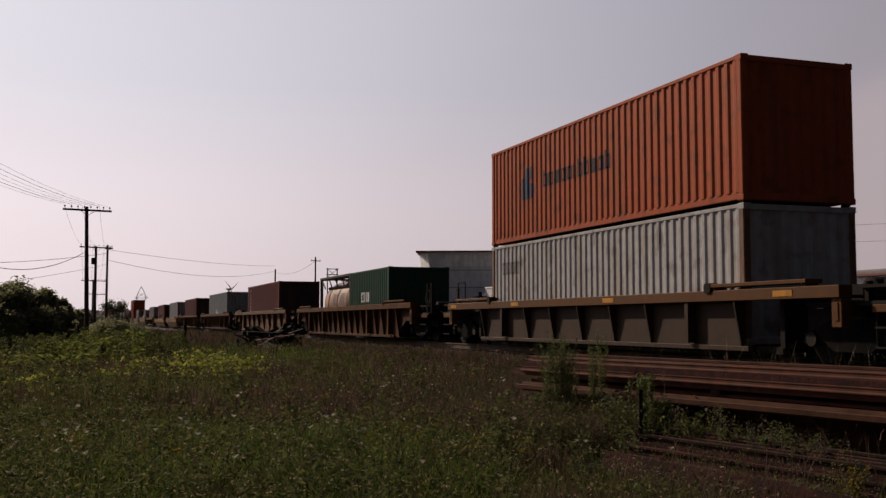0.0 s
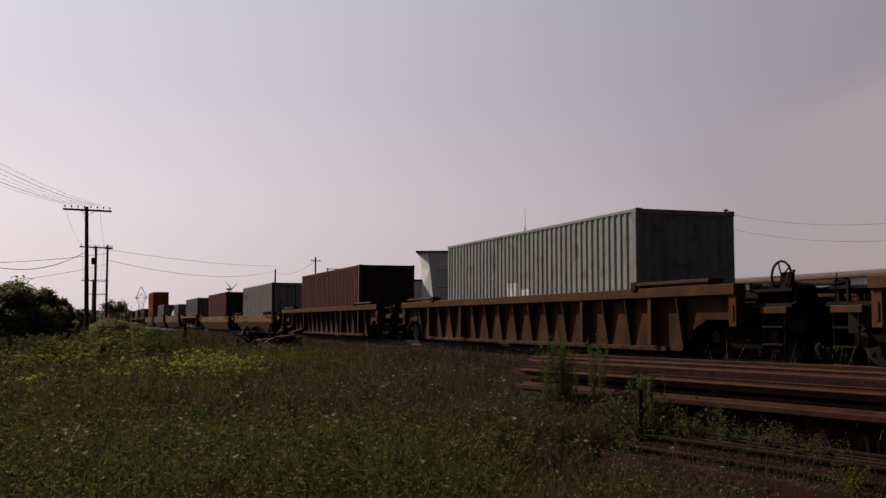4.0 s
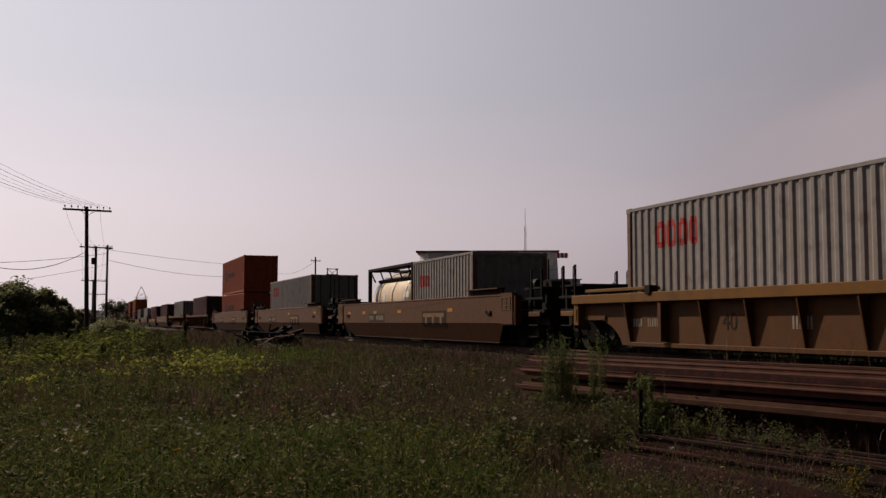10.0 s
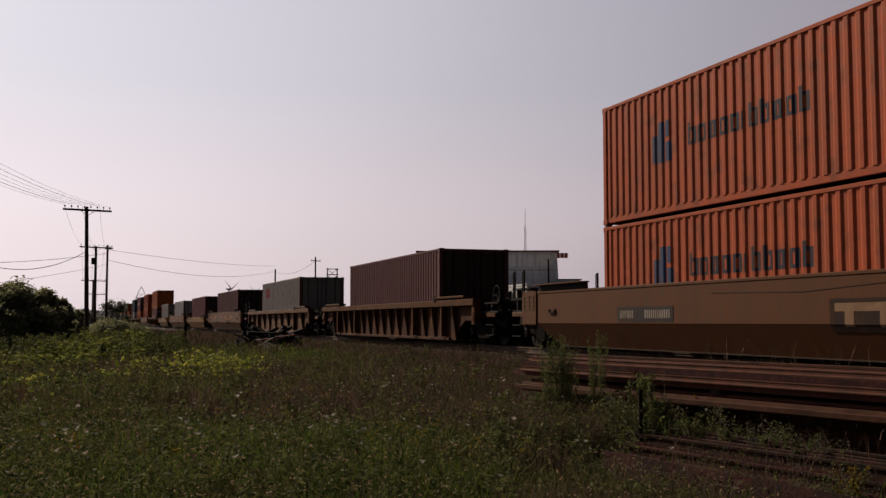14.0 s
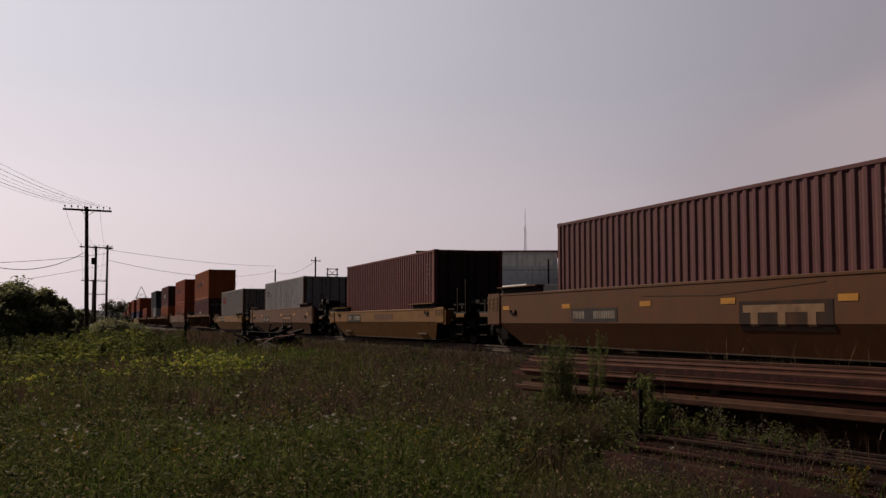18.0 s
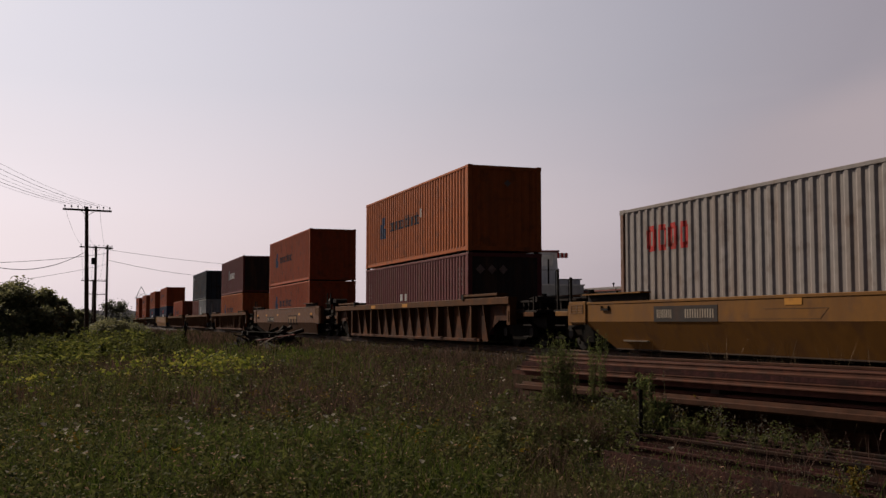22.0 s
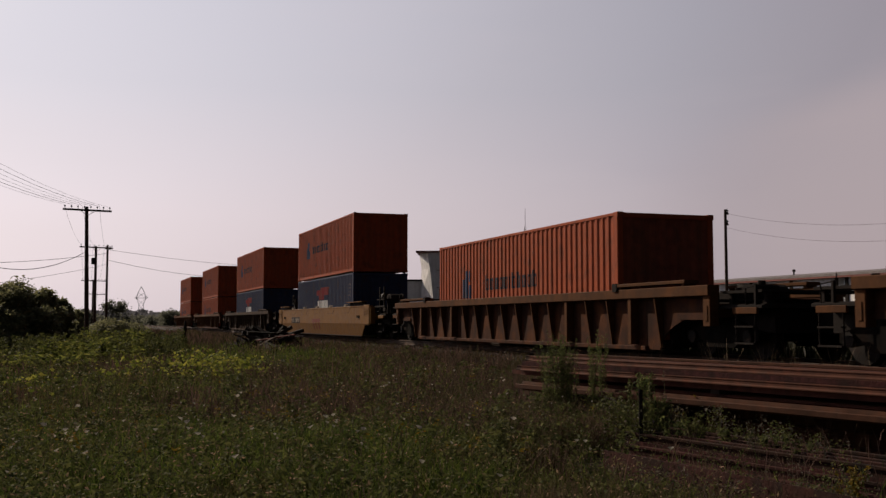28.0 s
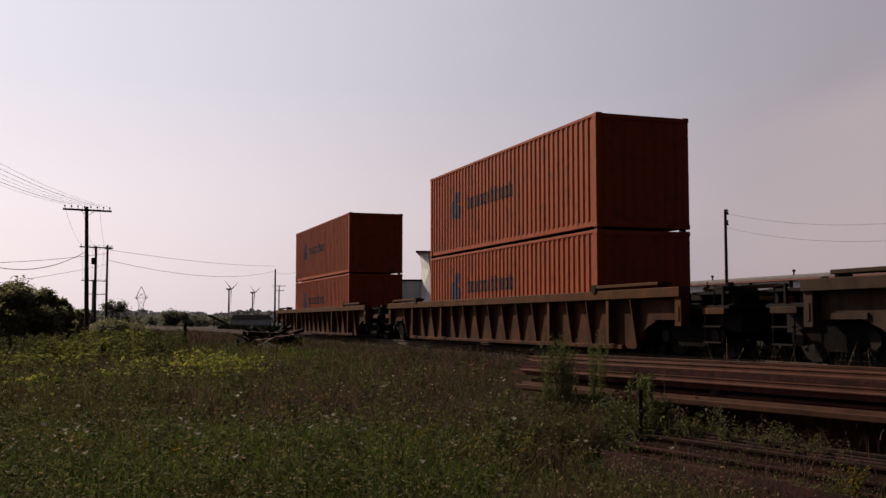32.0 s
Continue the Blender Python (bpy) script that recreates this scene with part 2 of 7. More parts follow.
M["bush_leaf"] = material("bush_leaf", (0.175, 0.175, 0.088), 0.6, 0, 0.3, 1.2, None, per_island=0.3, bump=0, soft=0.6, gloss=0.5)
M["lime_leaf"] = material("lime_leaf", (0.122, 0.136, 0.032), 0.8, 0, 0.3, 1.5, None, per_island=0.5, bump=0, soft=0.5)
M["pale_leaf"] = material("pale_leaf", (0.115, 0.103, 0.080), 0.8, 0, 0.25, 4, None, per_island=0.5, bump=0, soft=0.3)
# distance haze is mixed into the next two colours: paler, greyer leaves
M["hazed_leaf"] = material("hazed_leaf", (0.165, 0.170, 0.130), 0.8, 0, 0.3, 0.3, None, per_island=0.3, bump=0, soft=0.5)
M["hazed_woods_leaf"] = material("hazed_woods_leaf", (0.125, 0.125, 0.140), 0.9, 0, 0.15, 0.05, None, per_island=0.12, bump=0, soft=0.5)
M["umbel"] = material("white_umbel", (0.31, 0.285, 0.24), 0.8, 0, 0.15, 8, None, per_island=0.3, bump=0, soft=0.3)
M["seed_head"] = material("buff_seed_head", (0.20, 0.15, 0.085), 0.9, 0, 0.3, 5, None, per_island=0.6, bump=0, soft=0.3)
M["sapling_leaf"] = material("sapling_leaf", (0.088, 0.104, 0.036), 0.8, 0, 0.25, 3, None, per_island=0.45, bump=0, soft=0.55)
# weed green darkened by half, for the shade under the train
M["shade_weed"] = material("shaded_weed", (0.042, 0.046, 0.022), 0.9, 0, 0.3, 2, None, per_island=0.4, bump=0)
M["stem"] = material("weed_stem", (0.075, 0.070, 0.030), 0.8, 0, 0.3, 5, None, per_island=0.4, bump=0)
M["straw"] = material("straw", (0.20, 0.150, 0.095), 0.8, 0, 0.25, 5, None, per_island=0.3, bump=0)
M["bark"] = material("bark", (0.06, 0.045, 0.035), 0.9, 0, 0.3, 9)
M["shed_wall"] = material("grey_cladding", (0.64, 0.645, 0.68), 0.6, 0, 0.10, 1.5, (0.36, 0.35, 0.34), 0.4, True, 0.05)
M["shed_white"] = material("white_cladding", (0.80, 0.78, 0.77), 0.6, 0, 0.10, 1.5, (0.3, 0.27, 0.25), 0.4, True, 0.05)
M["shed_roof"] = material("grey_roof", (0.21, 0.19, 0.19), 0.6, 0.0, 0.15, 1.0, (0.15, 0.11, 0.10), 0.5)
M["hall_white"] = material("white_render", (0.55, 0.54, 0.545), 0.7, 0, 0.08, 1.5, (0.4, 0.38, 0.36), 0.4, True, 0.02)
M["fascia"] = material("dull_red_fascia", (0.20, 0.085, 0.075), 0.6, 0, 0.15, 3)
M["far_metal"] = material("far_metal", (0.42, 0.42, 0.44), 0.5, 0.2, 0.1, 1, bump=0)
M["turbine_white"] = material("turbine_white", (0.55, 0.54, 0.56), 0.5, 0, 0.05, 0.2, bump=0)


# ---- mesh helpers ----
class Shape:
    """Collects vertices and faces of one mesh."""

    def __init__(self):
        self.v, self.f = [], []

    def face_loop(self, pts, faces):
        n = len(self.v)
        self.v += [tuple(p) for p in pts]
        self.f += [tuple(n + i for i in f) for f in faces]
        return self

    def box(self, x0, x1, y0, y1, z0, z1, c=0.0):
        """A box; c: its chamfer, on the edges along its longest side."""
        if c <= 0:
            p = [(x, y, z) for z in (z0, z1) for y in (y0, y1) for x in (x0, x1)]
            return self.face_loop(p, [(0, 2, 3, 1), (4, 5, 7, 6), (0, 1, 5, 4), (2, 6, 7, 3), (0, 4, 6, 2), (1, 3, 7, 5)])
        d = (x1 - x0, y1 - y0, z1 - z0)
        k = d.index(max(d))
        lo, hi = (x0, y0, z0), (x1, y1, z1)
        i, j = (k + 1) % 3, (k + 2) % 3
        a0, a1, b0, b1 = lo[i], hi[i], lo[j], hi[j]
        ring = [(a0 + c, b0), (a1 - c, b0), (a1, b0 + c), (a1, b1 - c), (a1 - c, b1), (a0 + c, b1), (a0, b1 - c), (a0, b0 + c)]
        pts = []
        for w in (lo[k], hi[k]):
            for a, b in ring:
                q = [0, 0, 0]
                q[k], q[i], q[j] = w, a, b
                pts.append(q)
        return self.face_loop(pts, [tuple(range(7, -1, -1)), tuple(range(8, 16))] + [(m, (m + 1) % 8, (m + 1) % 8 + 8, m + 8) for m in range(8)])

    def prism(self, poly, axis, a0, a1):
        """A polygon in the other two axes (in the order y,z / x,z / x,y), drawn out along an axis."""
        others = [i for i in range(3) if i != axis]
        n, pts = len(poly), []
        for w in (a0, a1):
            for p in poly:
                q = [0, 0, 0]
                q[axis], q[others[0]], q[others[1]] = w, p[0], p[1]
                pts.append(q)
        return self.face_loop(pts, [tuple(range(n - 1, -1, -1)), tuple(range(n, 2 * n))] + [(m, (m + 1) % n, (m + 1) % n + n, m + n) for m in range(n)])

    def tube(self, a, b, r0, r1=None, n=8, caps=True):
        a, b = Vector(a), Vector(b)
        r1 = r0 if r1 is None else r1
        w = (b - a).normalized()
        u = w.orthogonal().normalized()
        t = w.cross(u)
        pts = []
        for c, r in ((a, r0), (b, r1)):
            for i in range(n):
                g = 2 * math.pi * i / n
                pts.append(c + u * (r * math.cos(g)) + t * (r * math.sin(g)))
        faces = [(i, (i + 1) % n, (i + 1) % n + n, i + n) for i in range(n)]
        if caps:
            faces += [tuple(range(n - 1, -1, -1)), tuple(range(n, 2 * n))]
        return self.face_loop(pts, faces)

    def lathe(self, profile, axis, n=20, centre=(0, 0, 0)):
        """Rings (along, radius) about an axis through the centre."""
        i, j = (axis + 1) % 3, (axis + 2) % 3
        pts = []
        for s, r in profile:
            for k in range(n):
                q = list(centre)
                q[axis] += s
                q[i] += r * math.cos(2 * math.pi * k / n)
                q[j] += r * math.sin(2 * math.pi * k / n)
                pts.append(q)
        m = len(profile)
        faces = [(a * n + k, a * n + (k + 1) % n, (a + 1) * n + (k + 1) % n, (a + 1) * n + k) for a in range(m - 1) for k in range(n)]
        faces += [tuple(range(n - 1, -1, -1)), tuple(range((m - 1) * n, m * n))]
        return self.face_loop(pts, faces)

    def ring(self, centre, axis, r, thick, n=16, k=6):
        """A torus."""
        i, j = (axis + 1) % 3, (axis + 2) % 3
        pts = []
        for a in range(n):
            for b in range(k):
                ga, gb = 2 * math.pi * a / n, 2 * math.pi * b / k
                q = list(centre)
                q[axis] += thick * math.sin(gb)
                q[i] += (r + thick * math.cos(gb)) * math.cos(ga)
                q[j] += (r + thick * math.cos(gb)) * math.sin(ga)
                pts.append(q)
        return self.face_loop(pts, [(a * k + b, ((a + 1) % n) * k + b, ((a + 1) % n) * k + (b + 1) % k, a * k + (b + 1) % k) for a in range(n) for b in range(k)])

    def mesh(self, name, mat):
        me = bpy.data.meshes.new(name)
        me.from_pydata(self.v, [], self.f)
        me.materials.append(mat)
        bm = bmesh.new()
        bm.from_mesh(me)
        bmesh.ops.recalc_face_normals(bm, faces=bm.faces)
        bm.to_mesh(me)
        bm.free()
        return me


def array_mesh(name, verts, quads, mat):
    """A large mesh from arrays; quads: rows of four indices, or of three."""
    me = bpy.data.meshes.new(name)
    n, k = quads.shape
    me.vertices.add(len(verts))
    me.vertices.foreach_set("co", np.asarray(verts, np.float32).ravel())
    me.loops.add(n * k)
    me.loops.foreach_set("vertex_index", quads.astype(np.int32).ravel())
    me.polygons.add(n)
    me.polygons.foreach_set("loop_start", np.arange(0, n * k, k, dtype=np.int32))
    me.update(calc_edges=True)
    me.materials.append(mat)
    return me


def part(name, shape, mat, parent, label="", at=None):
    """One mesh object under a thing or a part. shape: a Shape, or a mesh that is shared."""
    me = shape.mesh(name, mat) if isinstance(shape, Shape) else shape
    ob = new(name, me)
    ob.parent = parent
    if at is not None:
        ob.matrix_basis = at
    return tagged(ob, label)


def thing(name, label, category, group="", kind="", at=None):
    ob = tagged(new(name), label, category, group, kind)
    if at is not None:
        ob.matrix_basis = at
    return ob


def structure(name, shape, mat, label, category):
    me = shape.mesh(name, mat) if isinstance(shape, Shape) else shape
    return tagged(new(name, me), label, category, kind="structure")


# ---- the ground ----
TRACK_X = 12.53


def smooth_step(a, b, v):
    t = np.clip((v - a) / (b - a), 0, 1)
    return t * t * (3 - 2 * t)


def ground_z(x, y):
    """The height of the ground: a weedy verge that climbs gently to the track's bed."""
    x, y = np.asarray(x, float), np.asarray(y, float)
    bump = 0.05 * np.sin(x * 0.9 + 1.3 * np.sin(y * 0.31)) + 0.04 * np.sin(y * 0.7 + x * 0.23)
    bump = bump * (1 - smooth_step(9.2, 10.4, x))
    rise = 0.10 * smooth_step(2.0, 8.0, x) + 0.30 * smooth_step(9.2, 10.6, x) + 0.12 * smooth_step(20, 70, y) * (1 - smooth_step(9, 11, x))
    beyond = -0.25 * smooth_step(15.5, 19.0, x)
    return -0.92 + bump + rise + beyond


def build_ground():
    xs = np.concatenate([[-3000, -1200, -500, -220, -110, -60], np.linspace(-40, 30, 141), [36, 45, 60, 90, 150, 300, 600, 1200, 3000]])
    ys = np.concatenate([[-600, -200, -80, -30, -12], np.linspace(-6, 120, 211), [135, 160, 200, 260, 360, 520, 800, 1300, 2200, 4200]])
    X, Y = np.meshgrid(xs, ys)
    Z = ground_z(X, Y)
    v = np.stack([X, Y, Z], -1).reshape(-1, 3)
    nx = len(xs)
    i = np.arange(len(ys) - 1)[:, None] * nx + np.arange(nx - 1)[None]
    q = np.stack([i, i + 1, i + 1 + nx, i + nx], -1).reshape(-1, 4)
    structure("ground", array_mesh("ground", v, q, M["soil"]), M["soil"], "flat weedy ground beside the railway", "ground")


build_ground()


# ---- the track ----
def rail_shape(length, scale=1.0):
    h, b, w = 0.17 * scale, 0.07 * scale, 0.035 * scale
    poly = [(-b, 0), (b, 0), (b, 0.012), (0.014, 0.03), (0.010, 0.125 * scale), (w, 0.135 * scale), (w, h - 0.006),
            (w - 0.008, h), (-w + 0.008, h), (-w, h - 0.006), (-w, 0.135 * scale), (-0.010, 0.125 * scale), (-0.014, 0.03), (-b, 0.012)]
    return Shape().prism(poly, 1, -length / 2, length / 2)


def build_track():
    # the bed of crushed stone
    prof = [(-2.7, -0.72), (-1.7, -0.21), (1.7, -0.21), (2.9, -0.85)]
    bed = Shape()
    bed.prism([(TRACK_X + a, b) for a, b in prof], 1, -60, 900)
    structure("track_bed", bed, M["ballast"], "bed of dark crushed stone under the railway track", "track bed")
    for side in (-1, 1):
        rail = thing("rail", "worn steel running rail of the main track", "rail", "running rails", "structure",
                     pose(TRACK_X + side * 0.755, 420, -0.17))
        part("rail_bar", rail_shape(960), M["rail_top"], rail)
    me = Shape().box(-1.3, 1.3, -0.115, 0.115, -0.17, 0.0, 0.012).mesh("tie", M["tie"])
    sleepers = thing("sleepers", "weathered wooden sleepers under the rails", "sleeper", kind="structure", at=pose(TRACK_X, 0, -0.17))
    for k in range(220):
        part("sleeper", me, None, sleepers, at=pose(random.uniform(-0.03, 0.03), -20 + k * 0.54, random.uniform(-0.04, -0.02), 0, 0, random.uniform(-0.6, 0.6)))
    far = Shape()
    for k in range(600):
        y = 99 + k * 0.54
        far.box(-1.3, 1.3, y - 0.11, y + 0.11, -0.17, 0.0)
    tagged(part("far_sleepers", far, M["tie"], sleepers), kind="stuff")


build_track()

# ---- the train ----
# distance gone since 16 s, in metres: nearly even speed, rising slightly
def gone(t):
    return 17.08268 * (t - 16) + 0.01867 * (t - 16) ** 2


MOVING = []          # (thing, its place along the train)
WHEELSETS = []

CORR, DEPTH = 0.2785, 0.029     # corrugation of container walls


def corrugated(length, z0, z1, lift=0.0, y0=None, y1=None):
    """A corrugated wall across y, facing -x, its outer face at x = 0; between y0 and y1."""
    y0 = -length / 2 if y0 is None else y0
    y1 = length / 2 if y1 is None else y1
    knots = []
    k0, k1 = math.floor((y0 + length / 2) / CORR) - 1, math.ceil((y1 + length / 2) / CORR) + 1
    for k in range(k0, k1 + 1):
        base = -length / 2 + k * CORR
        knots += [(base, 0), (base + 0.086, 0), (base + 0.144, DEPTH), (base + 0.220, DEPTH)]

    def at(y):
        for (ya, xa), (yb, xb) in zip(knots, knots[1:]):
            if ya <= y <= yb:
                return xa + (xb - xa) * (y - ya) / max(1e-9, yb - ya)
        return 0.0
    line = [(at(y0), y0)] + [(x, y) for y, x in knots if y0 + 1e-4 < y < y1 - 1e-4] + [(at(y1), y1)]
    s = Shape()
    pts = [(x - lift, y, z) for z in (z0, z1) for x, y in line]
    n = len(line)
    return s.face_loop(pts, [(i, i + 1, n + i + 1, n + i) for i in range(n - 1)])


def flip(shape):
    """The same wall, facing +x."""
    shape.v = [(-x, y, z) for x, y, z in shape.v]
    return shape


CACHE = {}


def cached(key, make, mat):
    if key not in CACHE:
        CACHE[key] = make().mesh(key[0], mat)
    return CACHE[key]


def container(colour, label, length=12.19, height=2.59, doors="far", marks=(), end=None):
    """A corrugated steel shipping container. Its near long wall faces -x, doors at the end 'near' (-y) or 'far' (+y). marks: painted patches
    (material, from, to, low, high) on the near wall, with lengths from the far end and heights in metres; end: the paint of the blank end."""
    box = thing("shipping_container", label, "container", "containers on the train")
    L, H, W = length, height, 2.51
    mat = M[colour]
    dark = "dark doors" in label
    k = (colour, L, H, dark)
    hl, hw = L / 2, W / 2
    post = cached(("corner_post", *k), lambda: Shape().box(-0.075, 0.075, -0.08, 0.08, 0.11, H - 0.11, 0.02), M["worn_post"] if "white" in colour else mat)
    cast = cached(("corner_casting", *k), lambda: Shape().box(-0.082, 0.082, -0.09, 0.09, 0, 0.118, 0.012), mat)
    for sx in (-1, 1):
        for sy in (-1, 1):
            part("corner_post", post, None, box, at=pose(sx * (hw - 0.078), sy * (hl - 0.085), 0))
            for z in (0, H - 0.118):
                part("corner_casting", cast, None, box, at=pose(sx * (hw - 0.082), sy * (hl - 0.09), z))
        top = cached(("top_rail", *k), lambda: Shape().box(-0.035, 0.035, -hl + 0.18, hl - 0.18, H - 0.085, H - 0.012, 0.008), mat)
        part("top_rail", top, None, box, at=pose(sx * (hw - 0.037), 0, 0))
        low = cached(("bottom_rail", *k), lambda: Shape().box(-0.03, 0.03, -hl + 0.18, hl - 0.18, 0.03, 0.165, 0.008), mat)
        part("bottom_rail", low, None, box, at=pose(sx * (hw - 0.058), 0, 0))
    wall = cached(("side_wall", *k), lambda: corrugated(L - 0.33, 0.16, H - 0.08), mat)
    part("side_wall", wall, None, box, at=pose(-hw + 0.012, 0, 0))
    wall2 = cached(("side_wall_b", *k), lambda: flip(corrugated(L - 0.33, 0.16, H - 0.08)), mat)
    part("side_wall", wall2, None, box, at=pose(hw - 0.012, 0, 0))
    roof = cached(("roof", *k), lambda: Shape().box(-hw + 0.06, hw - 0.06, -hl + 0.16, hl - 0.16, H - 0.06, H - 0.03), mat)
    part("roof", roof, None, box)
    floor = cached(("floor", *k), lambda: Shape().box(-hw + 0.06, hw - 0.06, -hl + 0.16, hl - 0.16, 0.10, 0.17), M["black_steel"])
    part("floor", floor, None, box, "dark underfloor")
    head = cached(("end_header", *k), lambda: Shape().box(-hw + 0.15, hw - 0.15, -0.05, 0.05, H - 0.13, H - 0.015, 0.01), mat)
    sill = cached(("end_sill", *k), lambda: Shape().box(-hw + 0.15, hw - 0.15, -0.05, 0.05, 0.015, 0.15, 0.01), mat)
    for sy in (-1, 1):
        part("end_header", head, None, box, at=pose(0, sy * (hl - 0.06), 0))
        part("end_sill", sill, None, box, at=pose(0, sy * (hl - 0.06), 0))
    dsign = -1 if doors == "near" else 1
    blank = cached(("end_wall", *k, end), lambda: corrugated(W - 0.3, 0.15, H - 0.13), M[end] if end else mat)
    # the wall faces -x: turned about z it faces along the length
    part("end_wall", blank, None, box, at=pose(0, -dsign * (hl - 0.03), 0, 0, 0, 90 if dsign > 0 else -90))
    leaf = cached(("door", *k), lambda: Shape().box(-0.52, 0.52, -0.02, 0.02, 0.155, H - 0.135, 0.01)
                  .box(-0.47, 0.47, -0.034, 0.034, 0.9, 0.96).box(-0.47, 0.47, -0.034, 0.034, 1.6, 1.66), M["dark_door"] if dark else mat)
    rod = cached(("lock_rod", H), lambda: Shape().tube((0, 0, 0.06), (0, 0, H - 0.05), 0.017, n=6), M["wheel_steel"])
    grip = cached(("door_handle", 0), lambda: Shape().box(-0.16, 0.16, -0.012, 0.012, -0.018, 0.018), M["wheel_steel"])
    for sx in (-1, 1):
        door = part("door", leaf, None, box, at=pose(sx * 0.535, dsign * (hl - 0.05), 0))
        for dx in (-0.3, 0.22):
            part("lock_rod", rod, None, door, "steel locking rod", at=pose(sx * dx, dsign * 0.05, 0))
            part("handle", grip, None, door, at=pose(sx * dx + 0.1, dsign * 0.075, 1.15))
    for name, col, a, b, z0, z1 in marks:
        patch = corrugated(L - 0.33, z0, z1, 0.005, hl - b, hl - a)
        part(name, patch, M[col], box, at=pose(-hw + 0.012, 0, 0))
    return box


def bars(name, colour, start, z0, height, widths, gap, tall=()):
    """A row of letter-sized pairs of plain upright bars, read from the far end of the wall."""
    out, a = [], start
    for i, w in enumerate(widths):
        lift = 0.30 * height if i in tall else 0.0
        k = 0.36 * w
        out.append((name, colour, a, a + k, z0, z0 + height + lift))
        if w > 0.13:
            out.append((name, colour, a + w - k, a + w, z0, z0 + height))
            out.append((name, colour, a + k, a + w - k, z0 + height * 0.80, z0 + height))
            out.append((name, colour, a + k, a + w - k, z0, z0 + height * 0.18))
        a += w + gap
    return out


def line_marks(z, colour="blue_mark", word=3.5):
    """A dark emblem and a word of eleven plain bars, as on the orange boxes."""
    m = [("emblem", colour, 2.15, 2.38, z - 0.42, z + 0.16), ("emblem", colour, 2.38, 2.62, z - 0.43, z + 0.42), ("emblem", colour, 2.66, 2.90, z - 0.43, z - 0.02),
         ("emblem", colour, 2.66, 2.84, z + 0.08, z + 0.42)]
    return m + bars("lettering", "ink_mark", word, z - 0.22, 0.34, (0.30, 0.27, 0.27, 0.27, 0.27, 0.12, 0.26, 0.26, 0.27, 0.27, 0.27), 0.085, (0, 6, 7, 10))


def red_word(z, start=1.2):
    out = []
    for i, w in enumerate((0.34, 0.34, 0.32, 0.28)):
        a = start + i * 0.42
        out.append(("lettering", "red_mark", a, a + 0.12, z + 0.06, z + 0.46))
        out.append(("lettering", "red_mark", a + w - 0.10, a + w, z + 0.06, z + 0.46))
        out.append(("lettering", "red_mark", a + 0.05, a + w - 0.04, z + 0.42, z + 0.54))
        out.append(("lettering", "red_mark", a + 0.05, a + w - 0.02, z, z + 0.12))
    return out


def white_column(n, z, start=1.05):
    out = []
    for i in range(n):
        low = z - i * 0.27
        out.append(("lettering", "white_mark", start + 0.02, start + 0.09, low, low + 0.20))
        out.append(("lettering", "white_mark", start + 0.17, start + 0.24, low, low + 0.20))
    return out


def code_marks(H, L=12.19, colour="code_mark", near=True):
    """The container's code, a column of small pale bars near one end."""
    a = L - 0.95 if near else 0.55
    out = []
    for c in range(2):
        out += [("code", colour, a + c * 0.28, a + 0.05 + c * 0.28, H - 0.55 - i * 0.16, H - 0.45 - i * 0.16) for i in range(7 if c == 0 else 4)]
    return out


